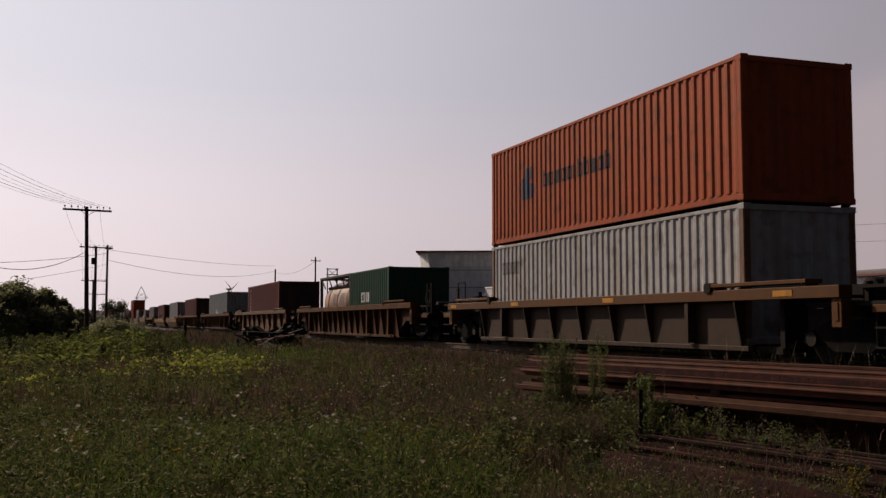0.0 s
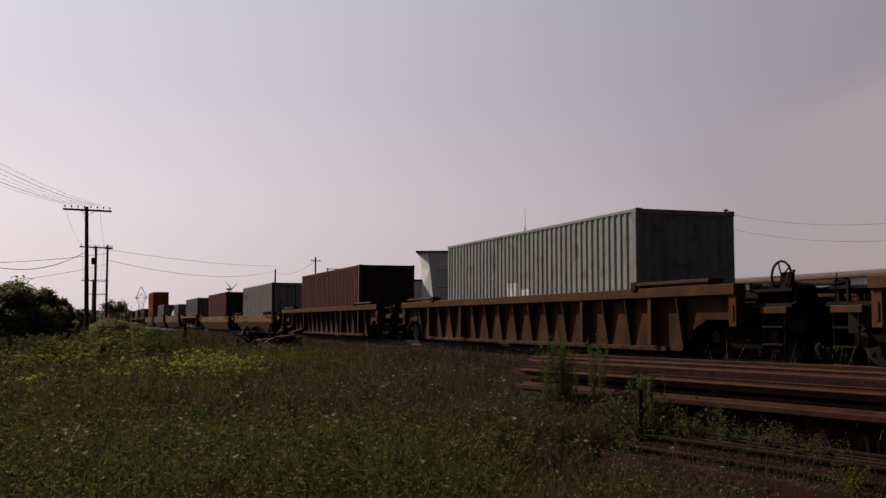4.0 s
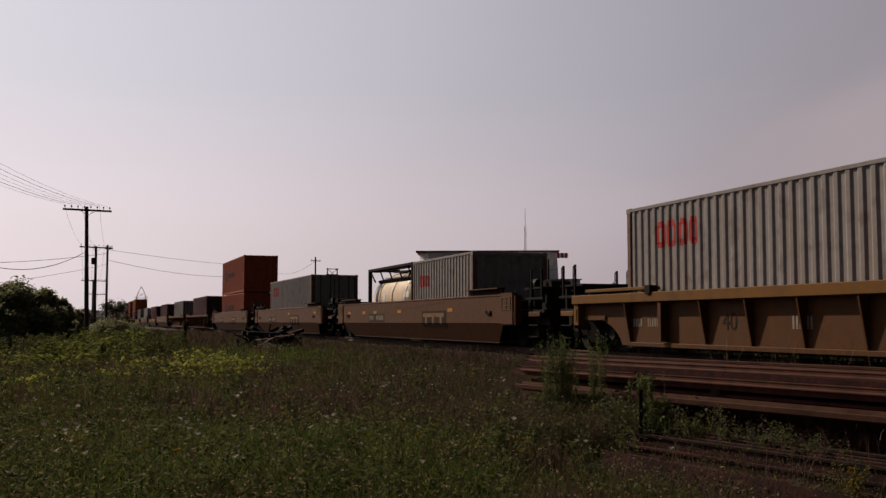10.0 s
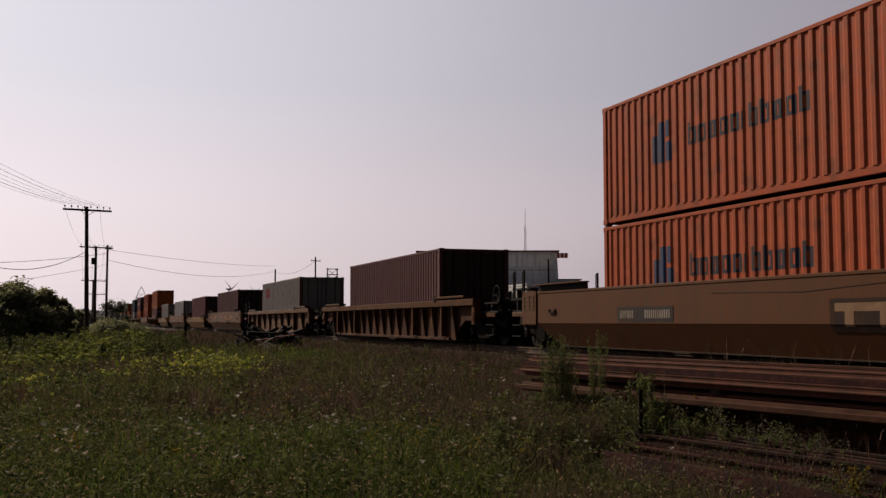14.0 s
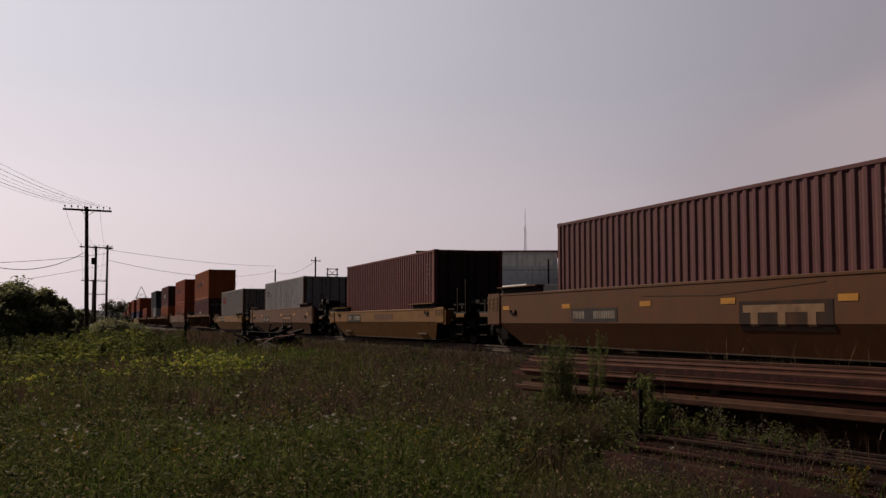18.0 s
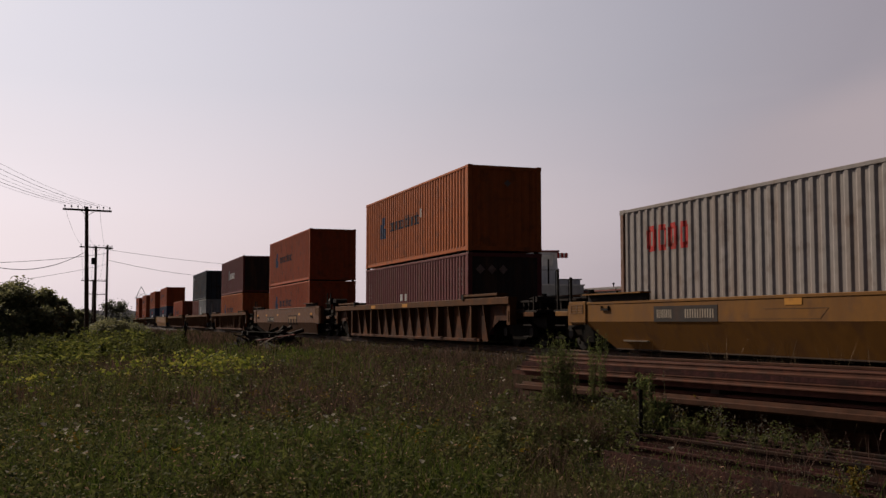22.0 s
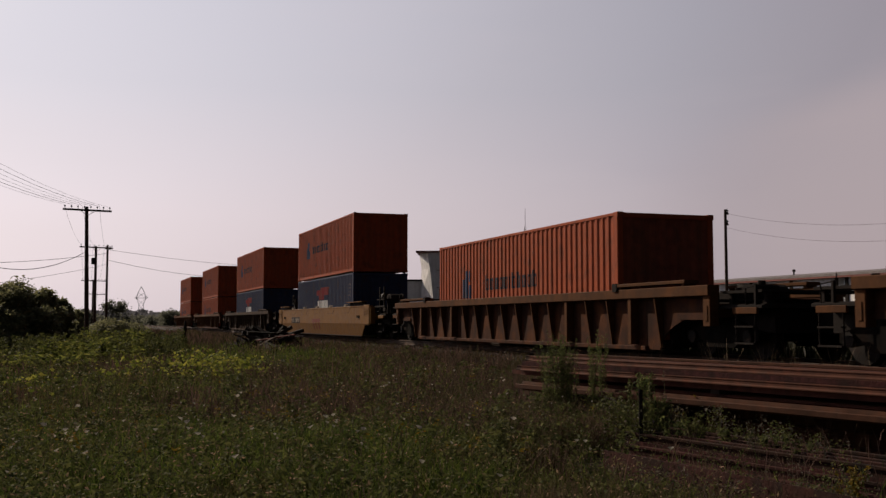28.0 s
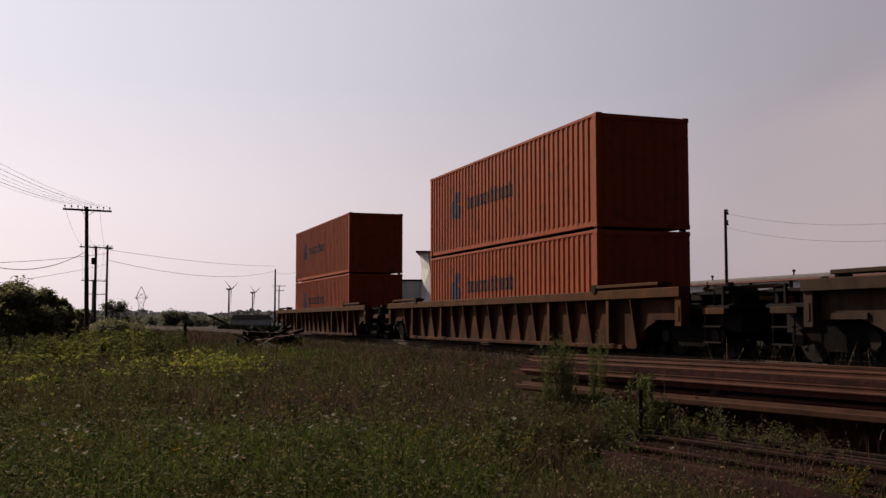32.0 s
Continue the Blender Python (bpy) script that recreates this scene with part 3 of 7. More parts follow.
def tank(shell_key, label):
    """A twenty-foot tank container in an open frame."""
    hl, hw, H = 3.03, 1.219, 2.59
    t = thing("tank_container", label, "tank container", "containers on the train")
    fr = M["black_steel"] if shell_key == "tank_white" else M["dark_frame"]
    post = Shape().box(-0.07, 0.07, -0.07, 0.07, 0, H, 0.015).mesh("corner_post", fr)
    for sx in (-1, 1):
        for sy in (-1, 1):
            part("corner_post", post, None, t, at=pose(sx * (hw - 0.07), sy * (hl - 0.07), 0))
            part("brace", Shape().tube((0, 0, 0.1), (0, -sy * 0.75, 1.15), 0.04, n=6), fr, t, at=pose(sx * (hw - 0.09), sy * (hl - 0.1), 0))
            part("brace", Shape().tube((0, 0, H - 0.1), (0, -sy * 0.7, H - 0.55), 0.035, n=6), fr, t, at=pose(sx * (hw - 0.09), sy * (hl - 0.1), 0))
        part("top_rail", Shape().box(-0.05, 0.05, -hl, hl, H - 0.1, H, 0.01), fr, t, at=pose(sx * (hw - 0.05), 0, 0))
        part("bottom_rail", Shape().box(-0.05, 0.05, -hl, hl, 0.02, 0.16, 0.01), fr, t, at=pose(sx * (hw - 0.05), 0, 0))
    for sy in (-1, 1):
        for z in (0.05, H - 0.1):
            part("end_beam", Shape().box(-hw + 0.14, hw - 0.14, -0.05, 0.05, z, z + 0.1, 0.01), fr, t, at=pose(0, sy * (hl - 0.06), 0))
        part("end_brace", Shape().tube((-hw + 0.15, 0, 0.2), (0, 0, 0.75), 0.04, n=6).tube((hw - 0.15, 0, 0.2), (0, 0, 0.75), 0.04, n=6), fr, t, at=pose(0, sy * (hl - 0.1), 0))
    r, e = 1.08, 2.62
    prof = [(-e - 0.28, 0.12), (-e - 0.24, 0.55), (-e - 0.12, 0.88), (-e, r)] + [(s, r) for s in (-1.3, 0, 1.3)] + [(e, r), (e + 0.12, 0.88), (e + 0.24, 0.55), (e + 0.28, 0.12)]
    me = Shape().lathe(prof, 1, 36, (0, 0, 1.32)).mesh("tank_shell", M[shell_key])
    me.shade_smooth()
    shell = part("tank_shell", me, None, t, "smooth shiny tank shell")
    for y in (-1.75, 0, 1.75):
        part("band", Shape().lathe([(-0.04, 1.09), (-0.04, 1.105), (0.04, 1.105), (0.04, 1.09)], 1, 36, (0, y, 1.32)), M["tank_band" if shell_key == "tank_white" else shell_key], shell)
    part("walkway", Shape().box(-0.35, 0.35, -2.2, 2.2, H - 0.16, H - 0.12), M["wheel_steel"], t)
    for sx in (-1, 1):
        part("side_walkway", Shape().box(-0.16, 0.16, -hl + 0.2, hl - 0.2, H - 0.13, H - 0.09), fr, t, at=pose(sx * (hw - 0.28), 0, 0))
        part("saddle_rail", Shape().box(-0.05, 0.05, -2.5, 2.5, -0.06, 0.06, 0.01), fr, t, at=pose(sx * 0.86, 0, 2.06, 0, sx * 35, 0))
        for y in (-1.9, -0.65, 0.65, 1.9):
            part("rail_strut", Shape().tube((sx * 0.86, y, 2.06), (sx * (hw - 0.2), y, H - 0.1), 0.03, n=5), fr, t)
    for sy in (-1, 1):
        lad = Shape()
        for k in range(6):
            lad.tube((0.1, 0, 0.35 + k * 0.36), (0.5, 0, 0.35 + k * 0.36), 0.014, n=5)
        lad.tube((0.1, 0, 0.1), (0.1, 0, H - 0.1), 0.018, n=5).tube((0.5, 0, 0.1), (0.5, 0, H - 0.1), 0.018, n=5)
        part("ladder", lad, fr, t, at=pose(0.3 if sy > 0 else -0.9, sy * (hl - 0.09), 0))
    part("manhole", Shape().lathe([(0, 0.3), (0.12, 0.3), (0.16, 0.2)], 2, 18, (0, 0.4, H - 0.28)), M["wheel_steel"], t)
    # faded painted word and placards on the shell, as curved patches
    def patch(y0, y1, g0, g1, col):
        s, n = Shape(), 6
        pts = [(-1.086 * math.cos(g0 + (g1 - g0) * i / n), y, 1.32 + 1.086 * math.sin(g0 + (g1 - g0) * i / n)) for y in (y0, y1) for i in range(n + 1)]
        s.face_loop(pts, [(i, i + 1, n + 2 + i, n + 1 + i) for i in range(n)])
        part("placard", s, M[col], shell)
    if shell_key == "tank_white":
        patch(1.98, 2.34, -0.32, 0.75, "blue_mark")
        patch(0.95, 1.3, -0.1, 0.22, "white_mark")
        patch(-2.15, -1.55, 0.02, 0.22, "white_mark")
        patch(-2.0, -1.78, 0.42, 0.72, "white_mark")
        patch(-2.35, -1.55, 0.48, 0.58, "faded_mark")
    else:
        for i, w in enumerate((0.30, 0.34, 0.16, 0.34, 0.34)):
            a = 0.85 - i * 0.44
            patch(a - 0.12, a, -0.12, 0.42, "faded_blue")
            if w > 0.2:
                patch(a - w, a - w + 0.11, -0.12, 0.42, "faded_blue")
        for k in range(4):
            patch(-2.10 + 0.1 * (k % 2), -1.50, 0.02 + k * 0.17, 0.065 + k * 0.17, "faded_mark")
    return t


# ---- well cars ----
def truck_mesh_set():
    side = Shape()
    poly = [(-1.15, 0.36), (-0.95, 0.30), (-0.62, 0.36), (-0.42, 0.22), (0.42, 0.22), (0.62, 0.36), (0.95, 0.30), (1.15, 0.36), (1.15, 0.52),
            (0.8, 0.60), (0.45, 0.74), (-0.45, 0.74), (-0.8, 0.60), (-1.15, 0.52)]
    side.prism(poly, 0, -0.07, 0.07)
    spring = Shape()
    for k in range(3):
        spring.tube(((k - 1) * 0.0, (k - 1) * 0.17, 0.26), ((k - 1) * 0.0, (k - 1) * 0.17, 0.52), 0.07, n=8)
    w = Shape()
    for sx in (-1, 1):
        w.lathe([(-0.07, 0.20), (-0.05, 0.40), (0.055, 0.42), (0.06, 0.45), (0.085, 0.45), (0.085, 0.2)] if sx < 0 else
                [(-0.085, 0.2), (-0.085, 0.45), (-0.06, 0.45), (-0.055, 0.42), (0.05, 0.40), (0.07, 0.20)], 0, 24, (sx * 0.755, 0, 0))
        for k in range(4):   # ribs and scuffs of the wheel plate
            g = math.pi / 2 * k
            w.tube((sx * 0.80, 0.2 * math.cos(g), 0.2 * math.sin(g)), (sx * 0.82, 0.32 * math.cos(g), 0.32 * math.sin(g)), 0.03, n=6)
        w.tube((sx * 0.8, 0, 0), (sx * 1.05, 0, 0), 0.09, n=12)
    w.tube((-0.9, 0, 0), (0.9, 0, 0), 0.085, n=12)
    return dict(side=side.mesh("side_frame", M["truck_steel"]), spring=spring.mesh("spring", M["truck_steel"]),
                wheel=w.mesh("wheelset", M["wheel_steel"]),
                bolster=Shape().box(-1.0, 1.0, -0.2, 0.2, 0.50, 0.72, 0.03).mesh("bolster", M["truck_steel"]),
                cap=Shape().lathe([(-0.06, 0.13), (0.05, 0.13), (0.08, 0.08)], 0, 10).mesh("bearing_cap", M["wheel_steel"]))


TRUCK = truck_mesh_set()


def truck(car, y):
    tr = part("truck", TRUCK["bolster"], None, car, "black cast-steel truck", at=pose(0, y, 0))
    for sx in (-1, 1):
        part("side_frame", TRUCK["side"], None, tr, at=pose(sx * 1.02, 0, 0))
        part("spring", TRUCK["spring"], None, tr, at=pose(sx * 1.02, 0, 0))
        for sy in (-1, 1):
            part("bearing_cap", TRUCK["cap"], None, tr, at=pose(sx * 1.09, sy * 0.89, 0.42))
    for sy in (-1, 1):
        w = part("wheelset", TRUCK["wheel"], None, tr)
        w.matrix_parent_inverse = pose(0, sy * 0.89, 0.42)
        WHEELSETS.append(w)


def hand_wheel(car, x, y, z):
    stand = part("brake_stand", Shape().box(-0.09, 0.09, -0.16, 0.16, 0.75, z - 0.1, 0.02).box(-0.06, 0.06, -0.1, 0.1, z - 0.12, z + 0.08), M["black_steel"], car, at=pose(x, y, 0))
    w = Shape().ring((0, 0, 0), 0, 0.27, 0.022)
    for k in range(5):
        g = 2 * math.pi * k / 5
        w.tube((0, 0, 0), (0, 0.27 * math.cos(g), 0.27 * math.sin(g)), 0.014, n=5)
    part("brake_wheel", w, M["black_steel"], stand, "spoked hand-brake wheel", at=pose(-0.14, 0, z))


def rail_loop(car, x, y, z0, z1, w):
    """A flat upright bar with a thin round loop beside it."""
    part("hand_rail", Shape().box(x - 0.025, x + 0.025, y - w / 2 - 0.032, y - w / 2 + 0.032, z0, z1, 0.008)
         .tube((x, y + w / 2, z0), (x, y + w / 2, z1 - 0.05), 0.013, n=5).tube((x, y + w / 2, z1 - 0.05), (x, y - w / 2, z1 - 0.02), 0.013, n=5), M["black_steel"], car)


def end_gear(car, hl, paint_mat, sy, variety, top):
    """What stands at one end of a well car: platform, end sill, coupler, steps, rails, air gear."""
    y = sy * hl

    def out(x0, x1, a, b, z0, z1, bevel=0.01):      # a box from a to b metres outward of the car's end
        return Shape().box(x0, x1, min(sy * a, sy * b), max(sy * a, sy * b), z0, z1, bevel)

    here = pose(0, y, 0)
    part("end_platform", out(-1.25, 1.25, -1.15, 1.25, 0.94, 1.02), M["black_steel"], car, at=here)
    part("draft_gear", out(-0.95, 0.95, -1.5, 1.15, 0.50, 0.93, 0.02), M["black_steel"], car, at=here)
    cp = out(-0.1, 0.1, 1.1, 1.5, 0.70, 0.88, 0.02)
    cp.box(-0.22, 0.17, sy * 1.58 - 0.19, sy * 1.58 + 0.19, 0.64, 0.94, 0.04)
    part("coupler", cp, M["wheel_steel"], car, at=here)
    part("end_sill", Shape().box(-1.45, 1.45, -0.09, 0.09, 0.78, 1.04, 0.015), paint_mat, car, at=pose(0, y - sy * 0.12, 0))
    part("air_hose", Shape().tube((0.3, sy * 1.2, 0.75), (0.34, sy * 1.5, 0.42), 0.03, n=6).tube((0.34, sy * 1.5, 0.42), (0.3, sy * 1.68, 0.45), 0.03, n=6), M["black_steel"], car, at=here)
    for sx in (-1, 1):
        part("end_post", Shape().box(-0.10, 0.10, -0.12, 0.12, 0.62, top, 0.015).box(-0.115, -0.09, -0.045, 0.045, 0.72, 1.0), paint_mat, car, at=pose(sx * 1.42, y - sy * 0.12, 0))
        step = Shape().tube((0, -0.28, 0.32), (0, -0.28, 0.95), 0.016, n=5).tube((0, 0.28, 0.32), (0, 0.28, 0.95), 0.016, n=5)
        step.box(-0.05, 0.05, -0.28, 0.28, 0.30, 0.33).box(-0.05, 0.05, -0.28, 0.28, 0.60, 0.63)
        part("step", step, M["black_steel"], car, at=pose(sx * 1.30, y + sy * 0.78, 0))
        part("step_plate", out(-0.03, 0.03, 0.42, 1.12, 0.84, 0.96), paint_mat, car, at=pose(sx * 1.29, y, 0))
        part("cut_lever", Shape().tube((sx * 1.3, sy * 0.5, 0.8), (sx * 0.15, sy * 1.4, 0.96), 0.014, n=5), M["wheel_steel"], car, at=here)
    # dark equipment between the platform and the well
    part("end_bulkhead", Shape().box(-1.2, 1.2, -0.06, 0.06, 0.25, 1.30, 0.01), M["black_steel"], car, at=pose(0, y - sy * 1.85, 0))
    part("air_reservoir", Shape().lathe([(-0.55, 0.1), (-0.5, 0.2), (0.5, 0.2), (0.55, 0.1)], 0, 14, (0.2, 0, 1.24)), M["black_steel"], car, at=pose(0, y - sy * 0.75, 0))
    part("valve_box", Shape().box(-0.25, 0.25, -0.2, 0.2, 1.02, 1.30, 0.03).tube((0.05, 0, 1.30), (0.05, 0, 1.45 if variety < 2 else 1.36), 0.06, n=8), M["black_steel"], car, at=pose(-0.55, y - sy * 0.55, 0))
    part("pipe", Shape().tube((-1.1, 0, 1.1), (1.1, 0, 1.1), 0.03, n=6).tube((-1.1, 0, 1.1), (-1.1, -sy * 1.0, 1.1), 0.03, n=6), M["black_steel"], car, at=pose(0, y - sy * 0.3, 0))
    high = 1.56 if variety < 2 else 1.22
    part("cross_walk", out(-1.27, 1.27, 0.05, 1.22, high, high + 0.05, 0.006), M["black_steel"], car, at=here)
    for sx in (-1, 1):
        part("walk_edge", out(-0.03, 0.03, -0.2, 1.25, high - 0.28, high - 0.22, 0.006), M["black_steel"], car, at=pose(sx * 1.27, y, 0))
        for a in (0.12, 1.15):
            part("walk_leg", out(-0.05, 0.05, a - 0.05, a + 0.05, 0.98, high), M["black_steel"], car, at=pose(sx * 1.1, y, 0))
    part("gear_box", out(-0.5, 0.35, 0.2, 0.75, 1.02, high - 0.1, 0.03), M["black_steel"], car, at=here)
    if variety < 2:
        for sx in (-1, 1):
            rail_loop(car, sx * 1.27, y + sy * 0.46, high - 0.3, 2.08, 0.11)
            rail_loop(car, sx * 1.27, y + sy * 1.10, high - 0.3, 2.08, 0.11)
    if variety == 1 and sy < 0:     # a hooded brake cylinder on the platform
        hood = [(-0.30, 1.0), (-0.30, 1.68), (-0.22, 1.77), (-0.10, 1.80), (0.16, 1.80), (0.26, 1.75), (0.30, 1.62), (0.30, 1.0)]
        part("brake_gear_hood", Shape().prism([(sy * a, b) for a, b in hood], 0, -0.28, 0.28), M["black_steel"], car, at=pose(-0.75, y + sy * 0.95, 0))
        part("brake_valve", Shape().lathe([(-0.14, 0.06), (-0.12, 0.15), (0.12, 0.15), (0.14, 0.06)], 1, 14, (0, 0, 0)), M["wheel_steel"], car, at=pose(-1.02, y + sy * 0.35, 1.70))
    if variety < 2:                 # low gear that fills the space under the walk
        part("brake_rigging", out(-1.05, 1.05, 0.1, 1.2, 0.62, 0.94, 0.03), M["black_steel"], car, at=here)
    if variety == 0:
        hand_wheel(car, -0.95, y + sy * 0.72, 1.80)
    elif variety == 4:
        rail_loop(car, -1.27, y + sy * 0.40, 1.0, 1.78, 0.13)
        rail_loop(car, -1.27, y + sy * 1.12, 1.0, 2.02, 0.13)
        part("valve_stand", Shape().tube((0, 0, 1.22), (0, 0, 1.5), 0.08, n=8).box(-0.22, 0.22, -0.16, 0.16, 1.22, 1.4, 0.03), M["black_steel"], car, at=pose(-0.5, y + sy * 0.75, 0))
    elif variety == 3:
        hand_wheel(car, -0.95, y + sy * 0.72, 1.48)
    elif variety == 5:          # a high hand wheel beside two bent hand rails
        hand_wheel(car, -0.95, y + sy * 0.55, 1.56)
        rail_loop(car, -1.27, y + sy * 0.98, 1.0, 2.02, 0.13)
        rail_loop(car, -1.27, y + sy * 1.42, 1.0, 2.02, 0.13)
    elif variety == 6:          # a wide railed gap over the platform
        part("hand_rail", Shape().tube((0, -0.32, 1.0), (0, -0.32, 1.92), 0.018, n=6).tube((0, 0.32, 1.0), (0, 0.32, 1.92), 0.018, n=6).tube((0, -0.32, 1.92), (0, 0.32, 1.92), 0.018, n=6)
             .box(-0.03, 0.03, 0.27, 0.37, 1.0, 1.75), M["black_steel"], car, at=pose(-1.27, y - sy * 0.45, 0))
        part("valve_stand", Shape().tube((0, 0, 1.25), (0, 0, 1.62), 0.06, n=8).box(-0.2, 0.2, -0.18, 0.18, 1.25, 1.48, 0.04), M["black_steel"], car, at=pose(-0.9, y - sy * 1.1, 0))
    elif variety == 2:
        rail_loop(car, -1.27, y + sy * 0.9, 1.0, 1.36, 0.3)
        part("valve_stand", Shape().tube((0, 0, 1.25), (0, 0, 1.46), 0.07, n=8).box(-0.28, 0.28, -0.14, 0.14, 1.25, 1.38, 0.03), M["black_steel"], car, at=pose(-0.7, y + sy * 0.45, 0))


def well_common(car, hl, sides_z, variety):
    for sy in (-1, 1):
        truck(car, sy * (hl - 0.30))
    m = cached(("floor_beam", 0), lambda: Shape().box(-1.18, 1.18, -0.14, 0.14, 0.16, 0.272, 0.01), M["black_steel"])
    for k in range(-3, 4):
        part("floor_beam", m, None, car, at=pose(0, k * (hl - 2.1) / 3.1, 0))
    for sx in (-1, 1):
        part("floor_stringer", Shape().box(-0.12, 0.12, -hl + 1.9, hl - 1.9, 0.14, 0.268), M["black_steel"], car, at=pose(sx * 1.04, 0, 0))


def ribbed_car(hl, paint_key, label, pitch, sill_key=None, patches=(), variety=(0, 2), skirt=0.13, group="well cars of the train", top=1.385, open_end=0.0, rib_key=None):
    """A well car whose sides carry upright ribs under a heavy top sill."""
    car = thing("well_car", label, "rail car", group)
    pm, sm, rm = M[paint_key], M[sill_key or paint_key], M[rib_key or paint_key]
    well_common(car, hl, (0.1, top), variety)
    arch = [(hl - 0.30 + 1.75 * math.cos(g), max(skirt, 0.05 + 0.78 * math.sin(g))) for g in np.linspace(math.pi, math.pi / 2, 9)]
    half = [(0, skirt)] + [(hl - 2.1, skirt)] + [p for p in arch if p[0] > hl - 2.08] + [(hl - 0.15, 0.83), (hl - 0.15, top - 0.17), (0, top - 0.17)]
    if open_end:
        half = [(0, skirt), (hl - open_end, skirt), (hl - open_end, top - 0.17), (0, top - 0.17)]
    for sx in (-1, 1):
        for sy in (-1, 1):
            part("side_panel", Shape().prism([(sy * a, b) for a, b in half], 0, -0.012, 0.012), pm, car, at=pose(sx * 1.34, 0, 0))
        part("top_sill", Shape().box(-0.13, 0.13, -hl, hl, top - 0.20, top, 0.012), sm, car, at=pose(sx * 1.44, 0, 0))
        part("lower_sill", Shape().box(-0.05, 0.05, -hl + 2.5, hl - 2.5, skirt - 0.02, skirt + 0.07, 0.01), pm, car, at=pose(sx * 1.385, 0, 0))
        def rib_shape():
            o = -1 if sx < 0 else 1
            poly = [(o * 0.012, skirt + 0.05), (o * 0.06, skirt + 0.05), (o * 0.205, top - 0.24), (o * 0.205, top - 0.205), (o * 0.012, top - 0.205)]
            return Shape().prism(poly, 1, -0.018, 0.018)
        rib = cached(("rib", rib_key or paint_key, sx, top, skirt), rib_shape, rm)
        wide = cached(("wide_rib", rib_key or paint_key, sx, top, skirt), lambda: Shape().box(min(sx * 0.012, sx * 0.20), max(sx * 0.012, sx * 0.20), -0.06, 0.06, skirt + 0.1, top - 0.205), rm)
        n = int((hl - 1.9) / pitch)
        for k in range(-n, n + 1):
            post = abs(k) == n - 1 or (abs(k) == n // 2 and pitch < 1.1)
            part("rib", wide if post else rib, None, car, at=pose(sx * 1.34, k * pitch, 0))
        for sy in (-1, 1):   # raised walkway plate over the sill, near each end
            part("walkway", Shape().box(-0.17, 0.17, -1.35, 1.35, 0, 0.07, 0.01).box(-0.13, 0.13, -1.3, -1.2, -0.05, 0).box(-0.13, 0.13, 1.2, 1.3, -0.05, 0),
                 sm, car, at=pose(sx * 1.42, sy * (hl - 2.1), top + 0.05))
            part("bracket", Shape().box(-0.1, 0.1, -0.1, 0.1, -0.06, 0.12, 0.03), M["black_steel"], car, at=pose(sx * 1.50, sy * (hl - 3.5), top + 0.02))
            # stencilled plate low on the arch
            if not open_end:
                part("arch_plate", Shape().box(-0.02, 0.02, -0.55, 0.55, 0.74, 0.84), pm, car, at=pose(sx * 1.37, sy * (hl - 0.75), 0))
    for sy in (-1, 1):
        end_gear(car, hl, sm, sy, (variety[0] if sy < 0 else variety[1]) or 3, top)
    for name, col, y0, y1, z0, z1, depth in patches:
        part(name, Shape().box(-depth - 0.006, -depth, y0, y1, z0, z1), M[col], car)
    return car


